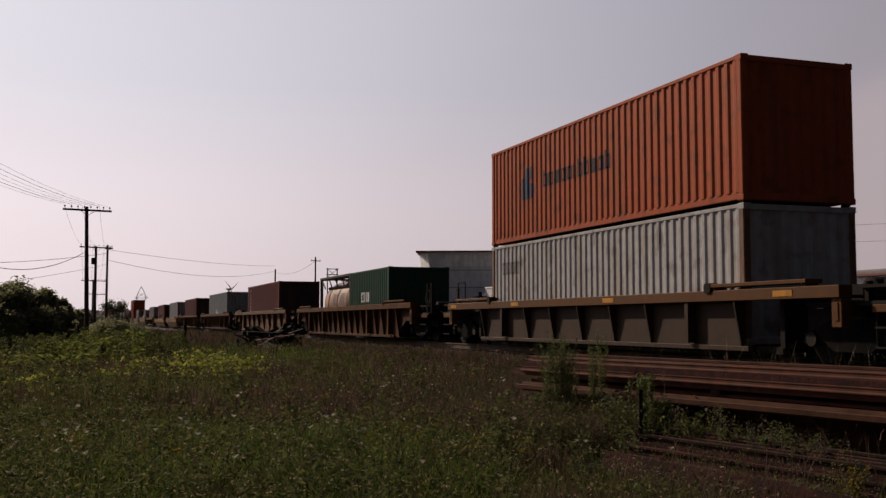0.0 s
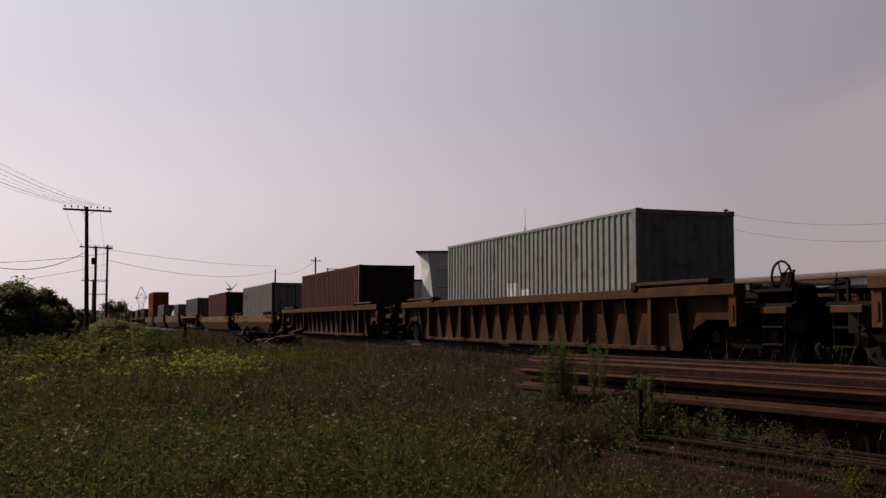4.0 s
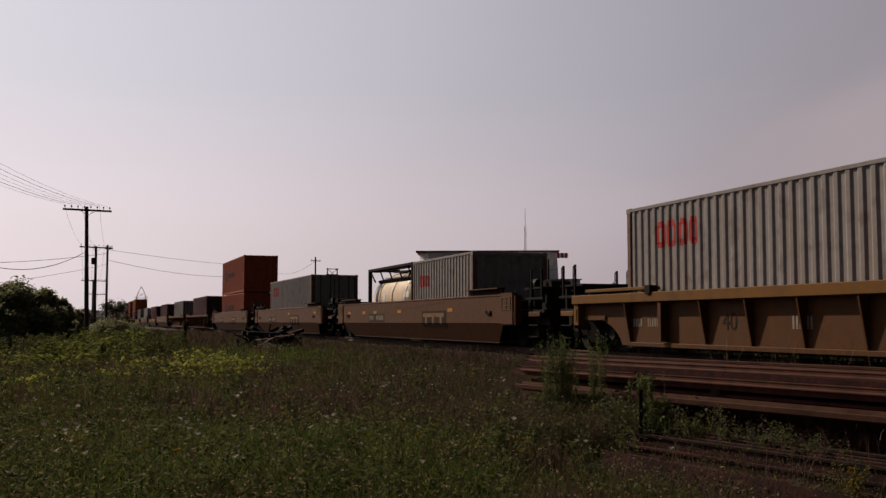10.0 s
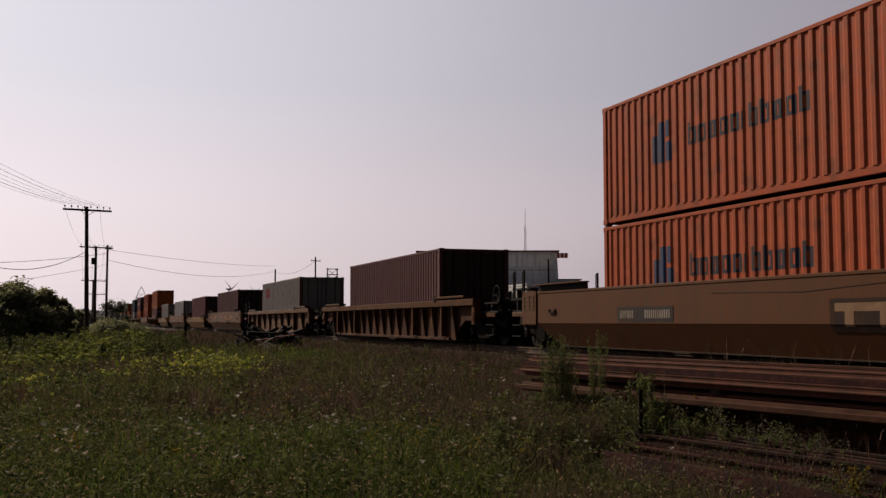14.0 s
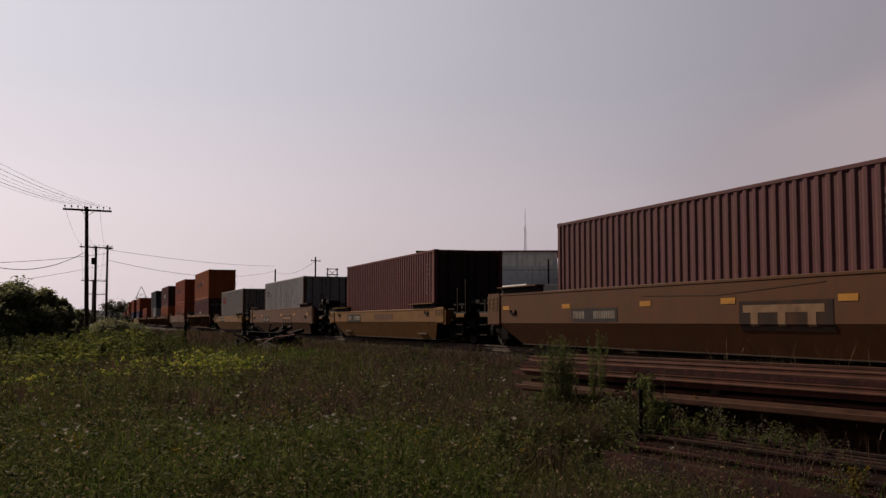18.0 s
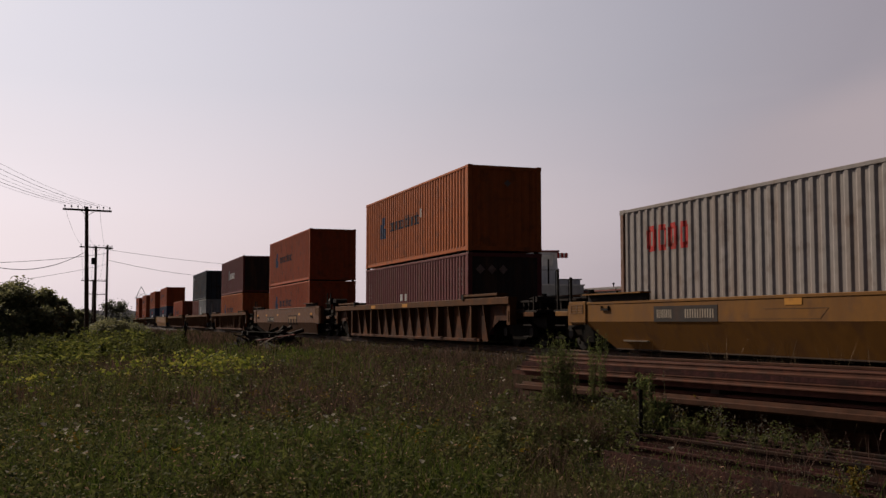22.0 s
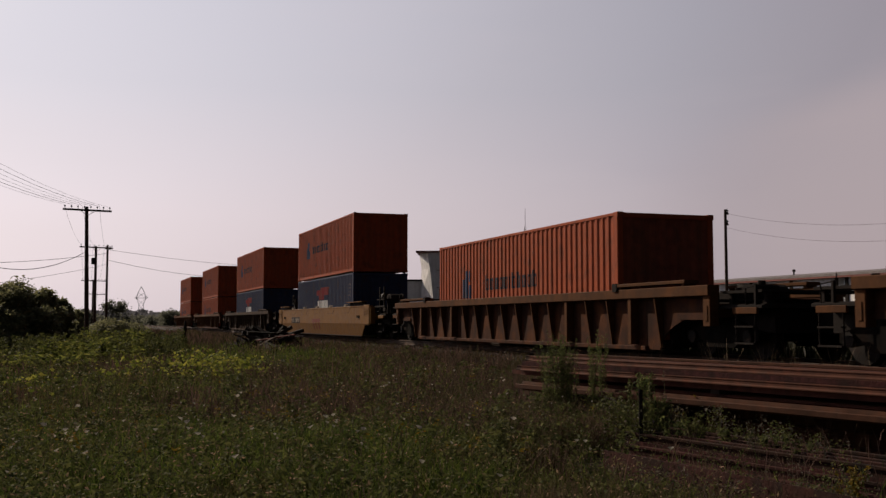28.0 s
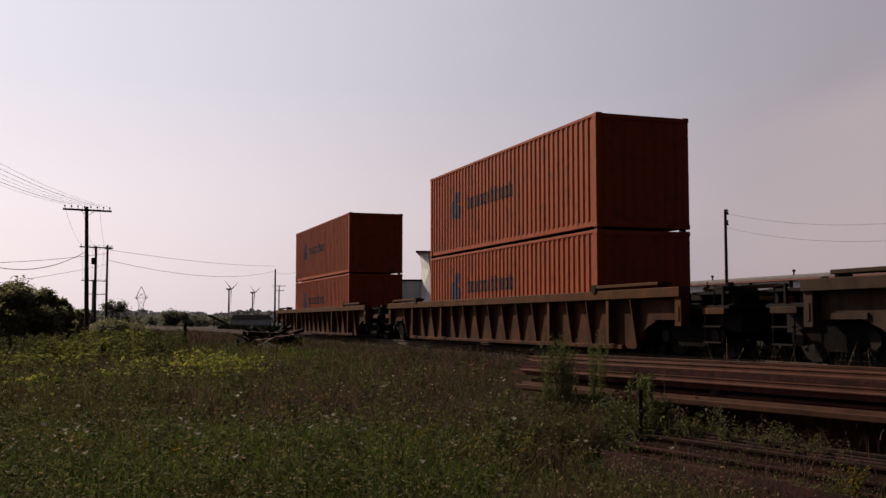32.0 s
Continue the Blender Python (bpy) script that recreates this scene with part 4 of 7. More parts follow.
def smooth_car(hl, paint_key, label, patches=(), variety=(1, 1), group="well cars of the train", top=1.46, fold=0.66, guides=(), tuck=0.29):
    """A well car with smooth sides that lean in below a fold."""
    car = thing("well_car", label, "rail car", group)
    pm = M[paint_key]
    well_common(car, hl, (0.1, top), variety)
    for sx in (-1, 1):
        up = Shape().box(-0.02, 0.02, -hl + 0.1, hl - 0.1, fold, top, 0.006)
        part("upper_side", up, pm, car, at=pose(sx * 1.50, 0, 0))
        low = Shape()
        a, b = hl - 0.85, hl - 1.85
        s = sx
        low.face_loop([(s * 1.515, -a, fold), (s * 1.515, a, fold), (s * (1.515 - tuck), b, 0.11), (s * (1.515 - tuck), -b, 0.11),
                       (s * 1.485, -a, fold), (s * 1.485, a, fold), (s * (1.485 - tuck), b, 0.11), (s * (1.485 - tuck), -b, 0.11)],
                      [(0, 1, 2, 3), (4, 5, 6, 7), (0, 1, 5, 4), (1, 2, 6, 5), (2, 3, 7, 6), (3, 0, 4, 7)])
        part("lower_side", low, pm, car)
        part("top_sill", Shape().box(-0.09, 0.09, -hl + 0.2, hl - 0.2, top - 0.05, top + 0.012, 0.01), pm, car, at=pose(sx * 1.445, 0, 0))
        part("lower_sill", Shape().box(-0.02, 0.02, -b, b, 0.09, 0.15, 0.006), M["car_dark"], car, at=pose(sx * (1.50 - tuck), 0, 0))
        for sy in (-1, 1):
            # dark plate over the sill by the container's end, with its pale upper edge
            w = Shape().prism([(sy * (hl - 1.0), 0.0), (sy * (hl - 3.6), 0.0), (sy * (hl - 3.6), 0.15), (sy * (hl - 1.0), 0.17)], 0, -0.05, 0.02)
            part("walkway_guard", w, M["black_steel"], car, at=pose(sx * 1.44, 0, top + 0.012))
            part("walkway", Shape().box(-0.2, 0.06, -1.3, 1.3, 0, 0.03), pm, car, at=pose(sx * 1.44, sy * (hl - 2.3), top + 0.16))
            # end panel with a ladder grid
            pan = part("end_panel", Shape().box(-0.02, 0.02, -0.42, 0.42, fold - 0.02, top + 0.03, 0.008), pm, car, at=pose(sx * 1.535, sy * (hl - 0.55), 0))
            g = Shape()
            g0, gh = fold + 0.45 * (top - fold), 0.42 * (top - fold)
            for k in range(4):
                g.box(-0.012, 0.012, -0.3, 0.3, g0 + k * gh / 3, g0 + k * gh / 3 + 0.014)
            for k in (-0.3, 0.0, 0.3):
                g.box(-0.012, 0.012, k - 0.008, k + 0.008, g0, g0 + gh)
            part("stencil_grid", g, M["tan_mark"], pan, at=pose(sx * 0.022, 0, 0))
            part("gusset", Shape().prism([(sy * (hl - 0.9), fold), (sy * (hl - 0.2), fold), (sy * (hl - 0.2), fold - 0.05), (sy * (hl - 0.85), fold - 0.06)], 0, -0.02, 0.02), pm, car, at=pose(sx * 1.49, 0, 0))
            hz = fold + 0.25
            hook = Shape().box(-0.03, 0.03, -0.16, 0.16, hz, hz + 0.05).tube((0, -0.16, hz + 0.02), (0, -0.16, hz + 0.1), 0.025, n=6).tube((0, 0.16, hz + 0.02), (0, 0.16, hz + 0.1), 0.025, n=6)
            part("jacking_hook", hook, M["black_steel"], car, at=pose(sx * 1.54, sy * (hl - 1.9), 0))
    for gy in guides:      # half-round guides on the sill, each over a welded pocket
        part("guide", Shape().prism([(-0.17, 0.0), (-0.14, 0.06), (-0.06, 0.10), (0.06, 0.10), (0.14, 0.06), (0.17, 0.0)], 0, -0.10, 0.03), M["faded_mark"], car, "scuffed half-round guide", at=pose(-1.45, gy, top + 0.012))
        part("pocket_seam", Shape().tube((-1.522, gy + 0.55, top - 0.27), (-1.522, gy - 0.55, top - 0.27), 0.009, n=4).tube((-1.522, gy - 0.55, top - 0.27), (-1.522, gy - 0.85, top - 0.08), 0.009, n=4), M["car_dark"], car)
    if top < 1.3:
        rim = [(1.0, 0.73), (-0.85, 0.73), (-1.05, 0.90), (0.6, 0.90)]
        pocket = Shape()
        for (ya, za), (yb, zb) in zip(rim, rim[1:]):
            pocket.tube((-1.520, ya, za + 0.02), (-1.520, yb, zb + 0.02), 0.005, n=4)
        part("pocket_seam", pocket, M["car_dark"], car)
    # a weld seam along the upper side
    zs = fold + 0.72 * (top - fold)
    for (ya, za), (yb, zb) in () if guides or top < 1.3 else (((1.4, zs), (-1.2, zs - 0.05)), ((-1.2, zs - 0.05), (-4.2, zs + 0.10))):
        part("weld_seam", Shape().tube((-1.522, ya, za), (-1.522, yb, zb), 0.008, n=4), M["car_dark"], car)
    for sy in (-1, 1):
        v = variety[0] if sy < 0 else variety[1]
        end_gear(car, hl, pm, sy, 4 if v == 1 and top < 1.3 else v, top - 0.05)
        if top < 1.3:
            part("scuff", Shape().prism([(-1.37, 0.31), (-1.36, 0.28), (-1.28, 0.28), (-1.29, 0.31)], 1, sy * (hl - 2.9) - 0.5, sy * (hl - 2.9) + 0.5), M["faded_mark"], car, "pale scrape")
    for name, col, y0, y1, z0, z1, lift in patches:
        if z1 > fold:
            part(name, Shape().box(-1.525 - lift, -1.49, y0, y1, max(z0, fold), z1), M[col], car)
        if z0 < fold:      # follows the side below the fold
            def lean(z):
                return -1.515 + (fold - z) * tuck / (fold - 0.11)
            zt = min(z1, fold)
            part(name, Shape().prism([(lean(zt) - 0.004 - lift, zt), (lean(z0) - 0.004 - lift, z0), (lean(z0) + 0.02, z0), (lean(zt) + 0.02, zt)], 1, y0, y1), M[col], car)
    return car


def stencil(text, height, parent, mat, at):
    """Painted figures, flat on a surface."""
    curve = bpy.data.curves.new("stencil", "FONT")
    curve.body, curve.size, curve.extrude = text, height * 1.38, 0.002
    carrier = bpy.data.objects.new("stencil", curve)
    me = bpy.data.meshes.new_from_object(carrier)
    bpy.data.objects.remove(carrier)
    bpy.data.curves.remove(curve)
    me.materials.clear()
    me.materials.append(mat)
    return part("stencil", me, None, parent, at=at)


def side_letters(y_far, z0, height, widths, gap, colour="white_mark", plate="grey_mark"):
    """Plain bars on a dark plate on a car's smooth side, read from the far end."""
    total = sum(abs(w) for w in widths) + gap * (len(widths) - 1)
    out = [] if not plate else [("mark_plate", plate, y_far - total - 0.12, y_far + 0.12, z0 - 0.07, z0 + height + 0.07, 0.003)]
    y = y_far
    for w in widths:
        if w > 0:
            k = 0.34 * w
            out.append(("lettering", colour, y - k, y, z0, z0 + height, 0.007))
            out.append(("lettering", colour, y - w, y - w + k, z0, z0 + height, 0.007))
        y -= abs(w) + gap
    return out


def number_row(y_far, z0=0.775, h=0.17, plate="grey_mark"):
    return side_letters(y_far, z0, h, (0.105, 0.105, 0.105, 0.105, -0.40, 0.125, 0.125, 0.125, 0.125, 0.125, 0.125), 0.042, "faded_mark", plate)


def big_logo(y_far, colour="tan_mark", plate="plate_brown"):
    """The builder's mark: plain bars and stubs on a dark plate."""
    y = y_far
    out = [("mark_plate", plate, y - 2.32, y + 0.12, 0.54, 1.06, 0.003)]
    out.append(("logo_bar", colour, y - 2.12, y, 0.86, 0.99, 0.007))
    for a, b in ((0.22, 0.42), (0.96, 1.16), (1.72, 1.92)):
        out.append(("logo_leg", colour, y - b, y - a, 0.62, 0.86, 0.007))
    return out


def flashes(ys, z=1.02):
    return [("reflector", "ochre_mark", y - 0.22, y + 0.22, z, z + 0.11, 0.004) for y in ys]


# ---- the train's make-up, from its front to its end ----
LONG, SHORT = 10.10, 8.12


def put_on(ob, u, z=0.0):
    dx = 0.036 if ob.name.startswith("shipping") else 0.0
    MOVING.append((ob, u, z, dx, 0.0))
    ob.matrix_basis = pose(TRACK_X + dx, u - gone(0), z)
    return ob


FLOOR = 0.275
UPPER = FLOOR + 2.59 + 0.045

orange_box = "orange corrugated steel container with a dark blue emblem and lettering"


def load_one(u, colour, label, height=2.896, **kw):
    put_on(container(colour, label, height=height, **kw), u, FLOOR)


def load_two(u, low, high, tall=2.71):
    lower = put_on(container(low[0], low[1], **low[2]), u, FLOOR)
    upper = put_on(container(high[0], high[1], height=tall, **high[2]), u, UPPER)
    # twist-lock cones between the boxes
    cone = cached(("twist_lock", 0), lambda: Shape().box(-0.06, 0.06, -0.06, 0.06, 0, 0.045, 0.01), M["wheel_steel"])
    for sx in (-1, 1):
        for sy in (-1, 1):
            lock = tagged(new("twist_lock", cone), "steel twist-lock between two stacked containers", "twist lock", "twist locks")
            MOVING.append((lock, u, UPPER - 0.045, sx * 1.13, sy * 6.0))
    return lower, upper


def brown(hl, key="car_brown", pitch=1.02, **kw):
    warm = "car_rib" if key == "car_brown" else None       # lighter, warmer ribs and sills
    return ribbed_car(hl, key, "brown ribbed well car with grimy painted steel sides", pitch, warm, rib_key=warm, **kw)


def panel_marks(rows):
    """Bars on a ribbed car's side panels: (far y, low z, height, widths, colour)."""
    out = []
    for y, z, h, widths, col in rows:
        for w in widths:
            if w > 0:
                out.append(("lettering", col, y - w, y, z, z + h, 1.353))
            y -= abs(w) + 0.04
    return out


ORANGE = ("orange", orange_box, dict(marks=line_marks(1.52)))
ORANGE_LOW = ("orange", orange_box, dict(marks=line_marks(1.55)))


def diamonds(box, hl, spots, size):
    """Square placards set on their corners, on a container's near end."""
    for x, z in spots:
        part("placard", Shape().prism([(x - size, z), (x, z - size), (x + size, z), (x, z + size)], 1, -hl - 0.012, -hl - 0.006), M["code_mark"], box, "pale diamond placard")
        part("placard_bracket", Shape().box(x - 0.02, x + 0.02, -hl - 0.006, -hl + 0.05, z - 0.02, z + 0.02), M["casting"], box)


def rust_blotches():
    """Small ragged rust marks, in rows where lettering has peeled off."""
    out = []
    for i in range(150):
        a = random.uniform(1.9, 11.2)
        z = random.choice((0.55, 0.75, 1.25, 1.45, 1.95)) + random.uniform(-0.18, 0.18)
        w, h = random.uniform(0.03, 0.11), random.uniform(0.04, 0.24)
        out.append(("rust_blotch", random.choice(("rust", "rust", "black_mark")), a, a + w, z, z + h))
    return out


def build_train():
    # 0 and the car before it
    put_on(brown(LONG, "car_dark", variety=(2, 2)), -269.9)
    put_on(ribbed_car(8.95, "car_dark", "dark brown wide-panelled well car with a yellow sill", 1.55, "car_ochre", variety=(2, 6), skirt=0.2, top=1.27, open_end=2.7,
                      patches=[("reflector", "ochre_mark", y - 0.25, y + 0.25, 1.12, 1.22, 1.572) for y in (-7.6, -1.6, 3.6, 8.4)]), -246.6)
    load_two(-246.6, ("white", "white corrugated container, dented and streaked with rust", dict(marks=bars("lettering", "soft_mark", 0.75, 1.75, 0.34, (0.25, 0.25, 0.3, 0.25), 0.05))),
             ORANGE)
    put_on(brown(LONG, variety=(5, 2)), -223.6)
    put_on(container("dark_green", "dark green twenty-foot container with white lettering", length=6.058, marks=bars("lettering", "white_mark", 1.9, 1.25, 0.42, (0.28, 0.28, 0.2, 0.28), 0.06)), -226.75, FLOOR)
    put_on(tank("tank_shell", "bronze-coloured tank container in a dark frame with faded lettering"), -220.6, FLOOR)
    car = ribbed_car(LONG, "car_ochre", "ochre wide-panelled well car with ribbed sides", 2.0, variety=(2, 2),
                     patches=panel_marks([(6.9, 0.62, 0.14, (0.06, 0.06, 0.06, 0.06), "grey_mark"), (0.2, 0.62, 0.20, (0.07, 0.07, 0.07, 0.07, -0.15, 0.07, 0.07, 0.07, 0.07, 0.07), "plate_brown")]))
    stencil("53", 0.30, car, M["plate_brown"], pose(-1.356, -5.15, 0.58, 90, 0, -90))
    put_on(car, -200.03)
    load_one(-200.03, "red_brown", "red-brown container with a column of white letters and a darker end", end="dark_door", marks=white_column(6, 2.45, 0.98) + code_marks(2.896))
    put_on(brown(LONG, variety=(0, 2)), -176.5)
    load_one(-176.5, "grey", "pale grey corrugated container with a faded white emblem", marks=[("emblem", "white_mark", 5.0, 5.7, 1.0, 1.5), ("emblem", "white_mark", 5.9, 6.5, 0.8, 1.3)])
    put_on(brown(LONG, variety=(2, 0)), -152.9)
    load_one(-152.9, "maroon", "maroon corrugated container with white code marks and a darker end", end="dark_door", marks=code_marks(2.896))
    # yellow and tan cars with smooth sides
    ymark = number_row(5.4) + [("reflector", "ochre_mark", -5.0, -4.4, 0.95, 1.08, 0.004), ("patch", "car_tan", -2.6, -0.6, 0.8, 1.0, 0.003), ("patch", "ochre_mark", 7.4, 8.2, 0.76, 0.98, 0.004)]
    put_on(smooth_car(SHORT, "car_yellow", "yellow smooth-sided well car with grimy lower flanks", number_row(4.2) + flashes((-3.1,), 0.98), (1, 2), top=1.14, fold=0.70), -131.38)
    load_one(-131.38, "white", "white corrugated container with rust streaks and grey doors", doors="near", marks=bars("lettering", "soft_mark", 0.7, 2.05, 0.34, (0.25, 0.25, 0.25, 0.2), 0.05))
    car = smooth_car(LONG, "car_yellow", "yellow smooth-sided well car with dark number plate", ymark, (1, 1), top=1.14, fold=0.70)
    hand_wheel(car, -0.95, 8.56, 1.52)
    put_on(car, -109.66)
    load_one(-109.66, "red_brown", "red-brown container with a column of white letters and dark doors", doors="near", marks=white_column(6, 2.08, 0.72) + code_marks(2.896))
    car = ribbed_car(SHORT, "car_ochre", "yellow-ochre short well car with wide panels", 1.42, "car_yellow", variety=(0, 1), skirt=0.2, top=1.31,
                     patches=panel_marks([(5.6, 0.60, 0.17, (0.06, 0.06, 0.06, 0.06, -0.15, 0.05, 0.05, 0.05, 0.05, 0.05, 0.05), "faded_mark"),
                                          (0.35, 0.58, 0.22, (0.05, 0.05, 0.05, 0.05, 0.05, 0.05), "faded_mark")]))
    stencil("40", 0.34, car, M["plate_brown"], pose(-1.356, 2.35, 0.55, 90, 0, -90))
    put_on(car, -87.8)
    load_one(-87.8, "warm_white", "white corrugated container with red lettering", doors="near", marks=red_word(1.96))
    put_on(smooth_car(LONG, "car_tan", "tan smooth-sided well car with a dark logo plate", number_row(4.7) + big_logo(-2.2) + flashes((8.0, 5.6, 3.9, 0.6, -4.9)), (1, 1)), -66.1)
    put_on(container("warm_white", "white twenty-foot container with red lettering", length=6.058, marks=bars("lettering", "red_mark", 0.75, 1.65, 0.38, (0.28, 0.28, 0.26, 0.2), 0.04)), -69.2, FLOOR)
    put_on(tank("tank_white", "cream tank container with white placards in a black frame"), -63.05, FLOOR)
    put_on(smooth_car(LONG, "car_tan", "tan smooth-sided well car with a dark logo plate", number_row(4.7) + big_logo(-2.1) + flashes((-1.6, -8.4), 1.1), (1, 0)), -42.6)
    load_one(-42.6, "warm_white", "white corrugated container with red lettering and grey doors", doors="near", marks=red_word(1.96, 1.12))
    put_on(smooth_car(LONG, "car_tan", "tan smooth-sided well car with a dark logo plate", number_row(4.8) + big_logo(-1.95), (1, 1)), -19.0)
    load_two(-19.0, ORANGE_LOW, ORANGE)
    put_on(brown(LONG, variety=(0, 2)), 4.71)
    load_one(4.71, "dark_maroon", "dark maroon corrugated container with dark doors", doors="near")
    put_on(ribbed_car(LONG, "car_ochre", "ochre wide-panelled well car with ribbed sides", 2.0, variety=(2, 2)), 28.2)
    load_one(28.2, "warm_white", "white corrugated container with red lettering", doors="near", marks=red_word(1.96))
    put_on(smooth_car(LONG, "car_tan", "tan smooth-sided well car with a dark logo plate", number_row(4.6) + big_logo(-2.05) + flashes((8.7, 5.0, 1.3, -1.6, -4.7)), (0, 2)), 51.78)
    load_one(51.78, "dark_maroon", "dark maroon corrugated container with code marks and dark doors", doors="near", marks=code_marks(2.896))
    put_on(smooth_car(SHORT, "car_yellow", "yellow smooth-sided well car with grimy lower flanks", number_row(4.6) + [("patch", "car_tan", -2.2, 0.4, 0.78, 1.0, 0.003)], (1, 2), top=1.14, fold=0.70), 73.6)
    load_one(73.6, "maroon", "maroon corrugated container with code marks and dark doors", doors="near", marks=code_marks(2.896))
    put_on(smooth_car(LONG, "car_tan", "tan smooth-sided well car with a dark logo plate", number_row(4.7) + big_logo(-2.1) + flashes((8.7, 5.4, -1.4, -5.2, -8.6), 1.05), (1, 1)), 95.5)
    load_one(95.5, "white", "white corrugated container with rust streaks and grey doors", doors="near", marks=bars("lettering", "soft_mark", 0.7, 2.0, 0.34, (0.25, 0.25, 0.25), 0.05))
    put_on(smooth_car(SHORT, "car_yellow", "yellow smooth-sided well car with dark number plate", number_row(4.05) + flashes((-0.2,), 0.98), (0, 1), top=1.14, fold=0.70), 117.5)
    load_one(117.5, "warm_white", "white corrugated container with red lettering", doors="near", marks=red_word(1.9, 1.15))
    put_on(brown(LONG, "car_brown", variety=(2, 2), patches=[("reflector", "ochre_mark", y - 0.3, y + 0.3, 1.22, 1.34, 1.572) for y in (-0.6, 3.6)]), 139.27)
    lower, upper = load_two(139.27, ("maroon", "maroon corrugated container with white placards and a darker end", dict(end="dark_door", marks=code_marks(2.59) + [("placard", "white_mark", 4.9, 5.15, 1.2, 1.45), ("placard", "white_mark", 5.45, 5.7, 1.2, 1.45)] + code_marks(2.4, near=False))),
             ("bright_orange", "bright orange corrugated container with a dark emblem", dict(marks=line_marks(1.5) + [("placard", "white_mark", 7.3, 7.5, 1.5, 1.8)])))
    diamonds(lower, 6.095, ((-0.85, 2.06), (-0.46, 2.06), (-0.08, 2.06)), 0.15)
    diamonds(upper, 6.095, ((0.08, 2.15),), 0.12)
    put_on(smooth_car(LONG, "car_tan", "tan smooth-sided well car with a dark logo plate", number_row(4.7) + big_logo(-2.1) + flashes((8.6, 5.2, 1.4, -5.0, -8.0), 1.05), (1, 1)), 162.85)
    load_two(162.85, ORANGE_LOW, ORANGE)
    put_on(brown(LONG, variety=(0, 2)), 186.58)
    load_two(186.58, ("bright_orange", orange_box, dict(marks=line_marks(1.4))),
             ("maroon", "maroon corrugated container with a pale emblem and white lettering",
              dict(end="dark_door", marks=[("emblem", "grey", 4.5, 5.02, 1.13, 1.85)] + bars("lettering", "white_mark", 5.3, 1.18, 0.44, (0.28, 0.24, 0.3, 0.28, 0.26, 0.28, 0.28), 0.08) + code_marks(2.6))))
    put_on(brown(LONG, variety=(0, 2)), 210.3)
    put_on(container("grey", "grey twenty-foot container with a white patch", length=6.058, marks=[("placard", "white_mark", 1.2, 1.8, 1.2, 1.9)]), 207.2, FLOOR)
    put_on(container("red_brown", "red-brown twenty-foot corrugated container", length=6.058, marks=code_marks(2.5, 6.058)), 213.4, FLOOR)
    put_on(container("weathered_blue", "weathered grey-blue container with rust blotches and worn lettering", height=2.71, doors="near",
                     marks=rust_blotches() +
                     [("placard", "white_mark", 0.75, 0.95, 1.95, 2.4)]), 210.3, UPPER)
    for sx in (-1, 1):
        for sy in (-1, 1):
            lock = tagged(new("twist_lock", CACHE[("twist_lock", 0)]), "steel twist-lock between two stacked containers", "twist lock", "twist locks")
            MOVING.append((lock, 210.3, UPPER - 0.045, sx * 1.13, sy * 6.0))
    put_on(brown(LONG, variety=(2, 0)), 234.3)
    load_one(234.3, "orange", orange_box, end="orange_end", marks=line_marks(1.58, word=4.1))
    car = (smooth_car(LONG, "car_yellow", "bright yellow smooth-sided well car with a red logo", number_row(6.2, 0.71) + [("logo_bar", "faded_red", -0.80, 1.04, 0.70, 0.86, 0.004)] +
                      [("logo_leg", "faded_red", y - 0.2, y, 0.34, 0.70, 0.004) for y in (0.80, 0.20, -0.42)], (1, 2), top=1.36, fold=0.62, tuck=0.13, guides=(5.9, 2.95, -0.05, -2.95, -5.9)))
    hand_wheel(car, -0.95, 8.05, 1.93)
    put_on(car, 258.1)
    hull = ("navy", "navy blue container with a red emblem and white lettering",
            dict(marks=[("emblem", "dull_red", 4.6, 7.3, 1.74, 2.0), ("emblem", "dull_red", 5.2, 6.4, 1.52, 1.74), ("emblem", "dull_red", 5.6, 7.45, 2.0, 2.12)] +
                 [("lettering", "white_mark", a, b, 1.02, 1.48) for a, b in ((4.93, 5.36), (5.44, 5.66), (5.74, 5.96), (6.04, 6.50), (6.58, 7.10))] + code_marks(2.59)))
    load_two(258.1, hull, ORANGE, 2.63)
    put_on(brown(LONG, "car_grey_brown", variety=(2, 2)), 281.9)
    load_two(281.9, hull, ORANGE)
    put_on(brown(LONG, variety=(2, 2)), 305.7)
    load_two(305.7, ORANGE_LOW, ORANGE)
    put_on(brown(LONG, variety=(2, 2)), 329.3)
    load_two(329.3, ORANGE_LOW, ORANGE)


build_train()


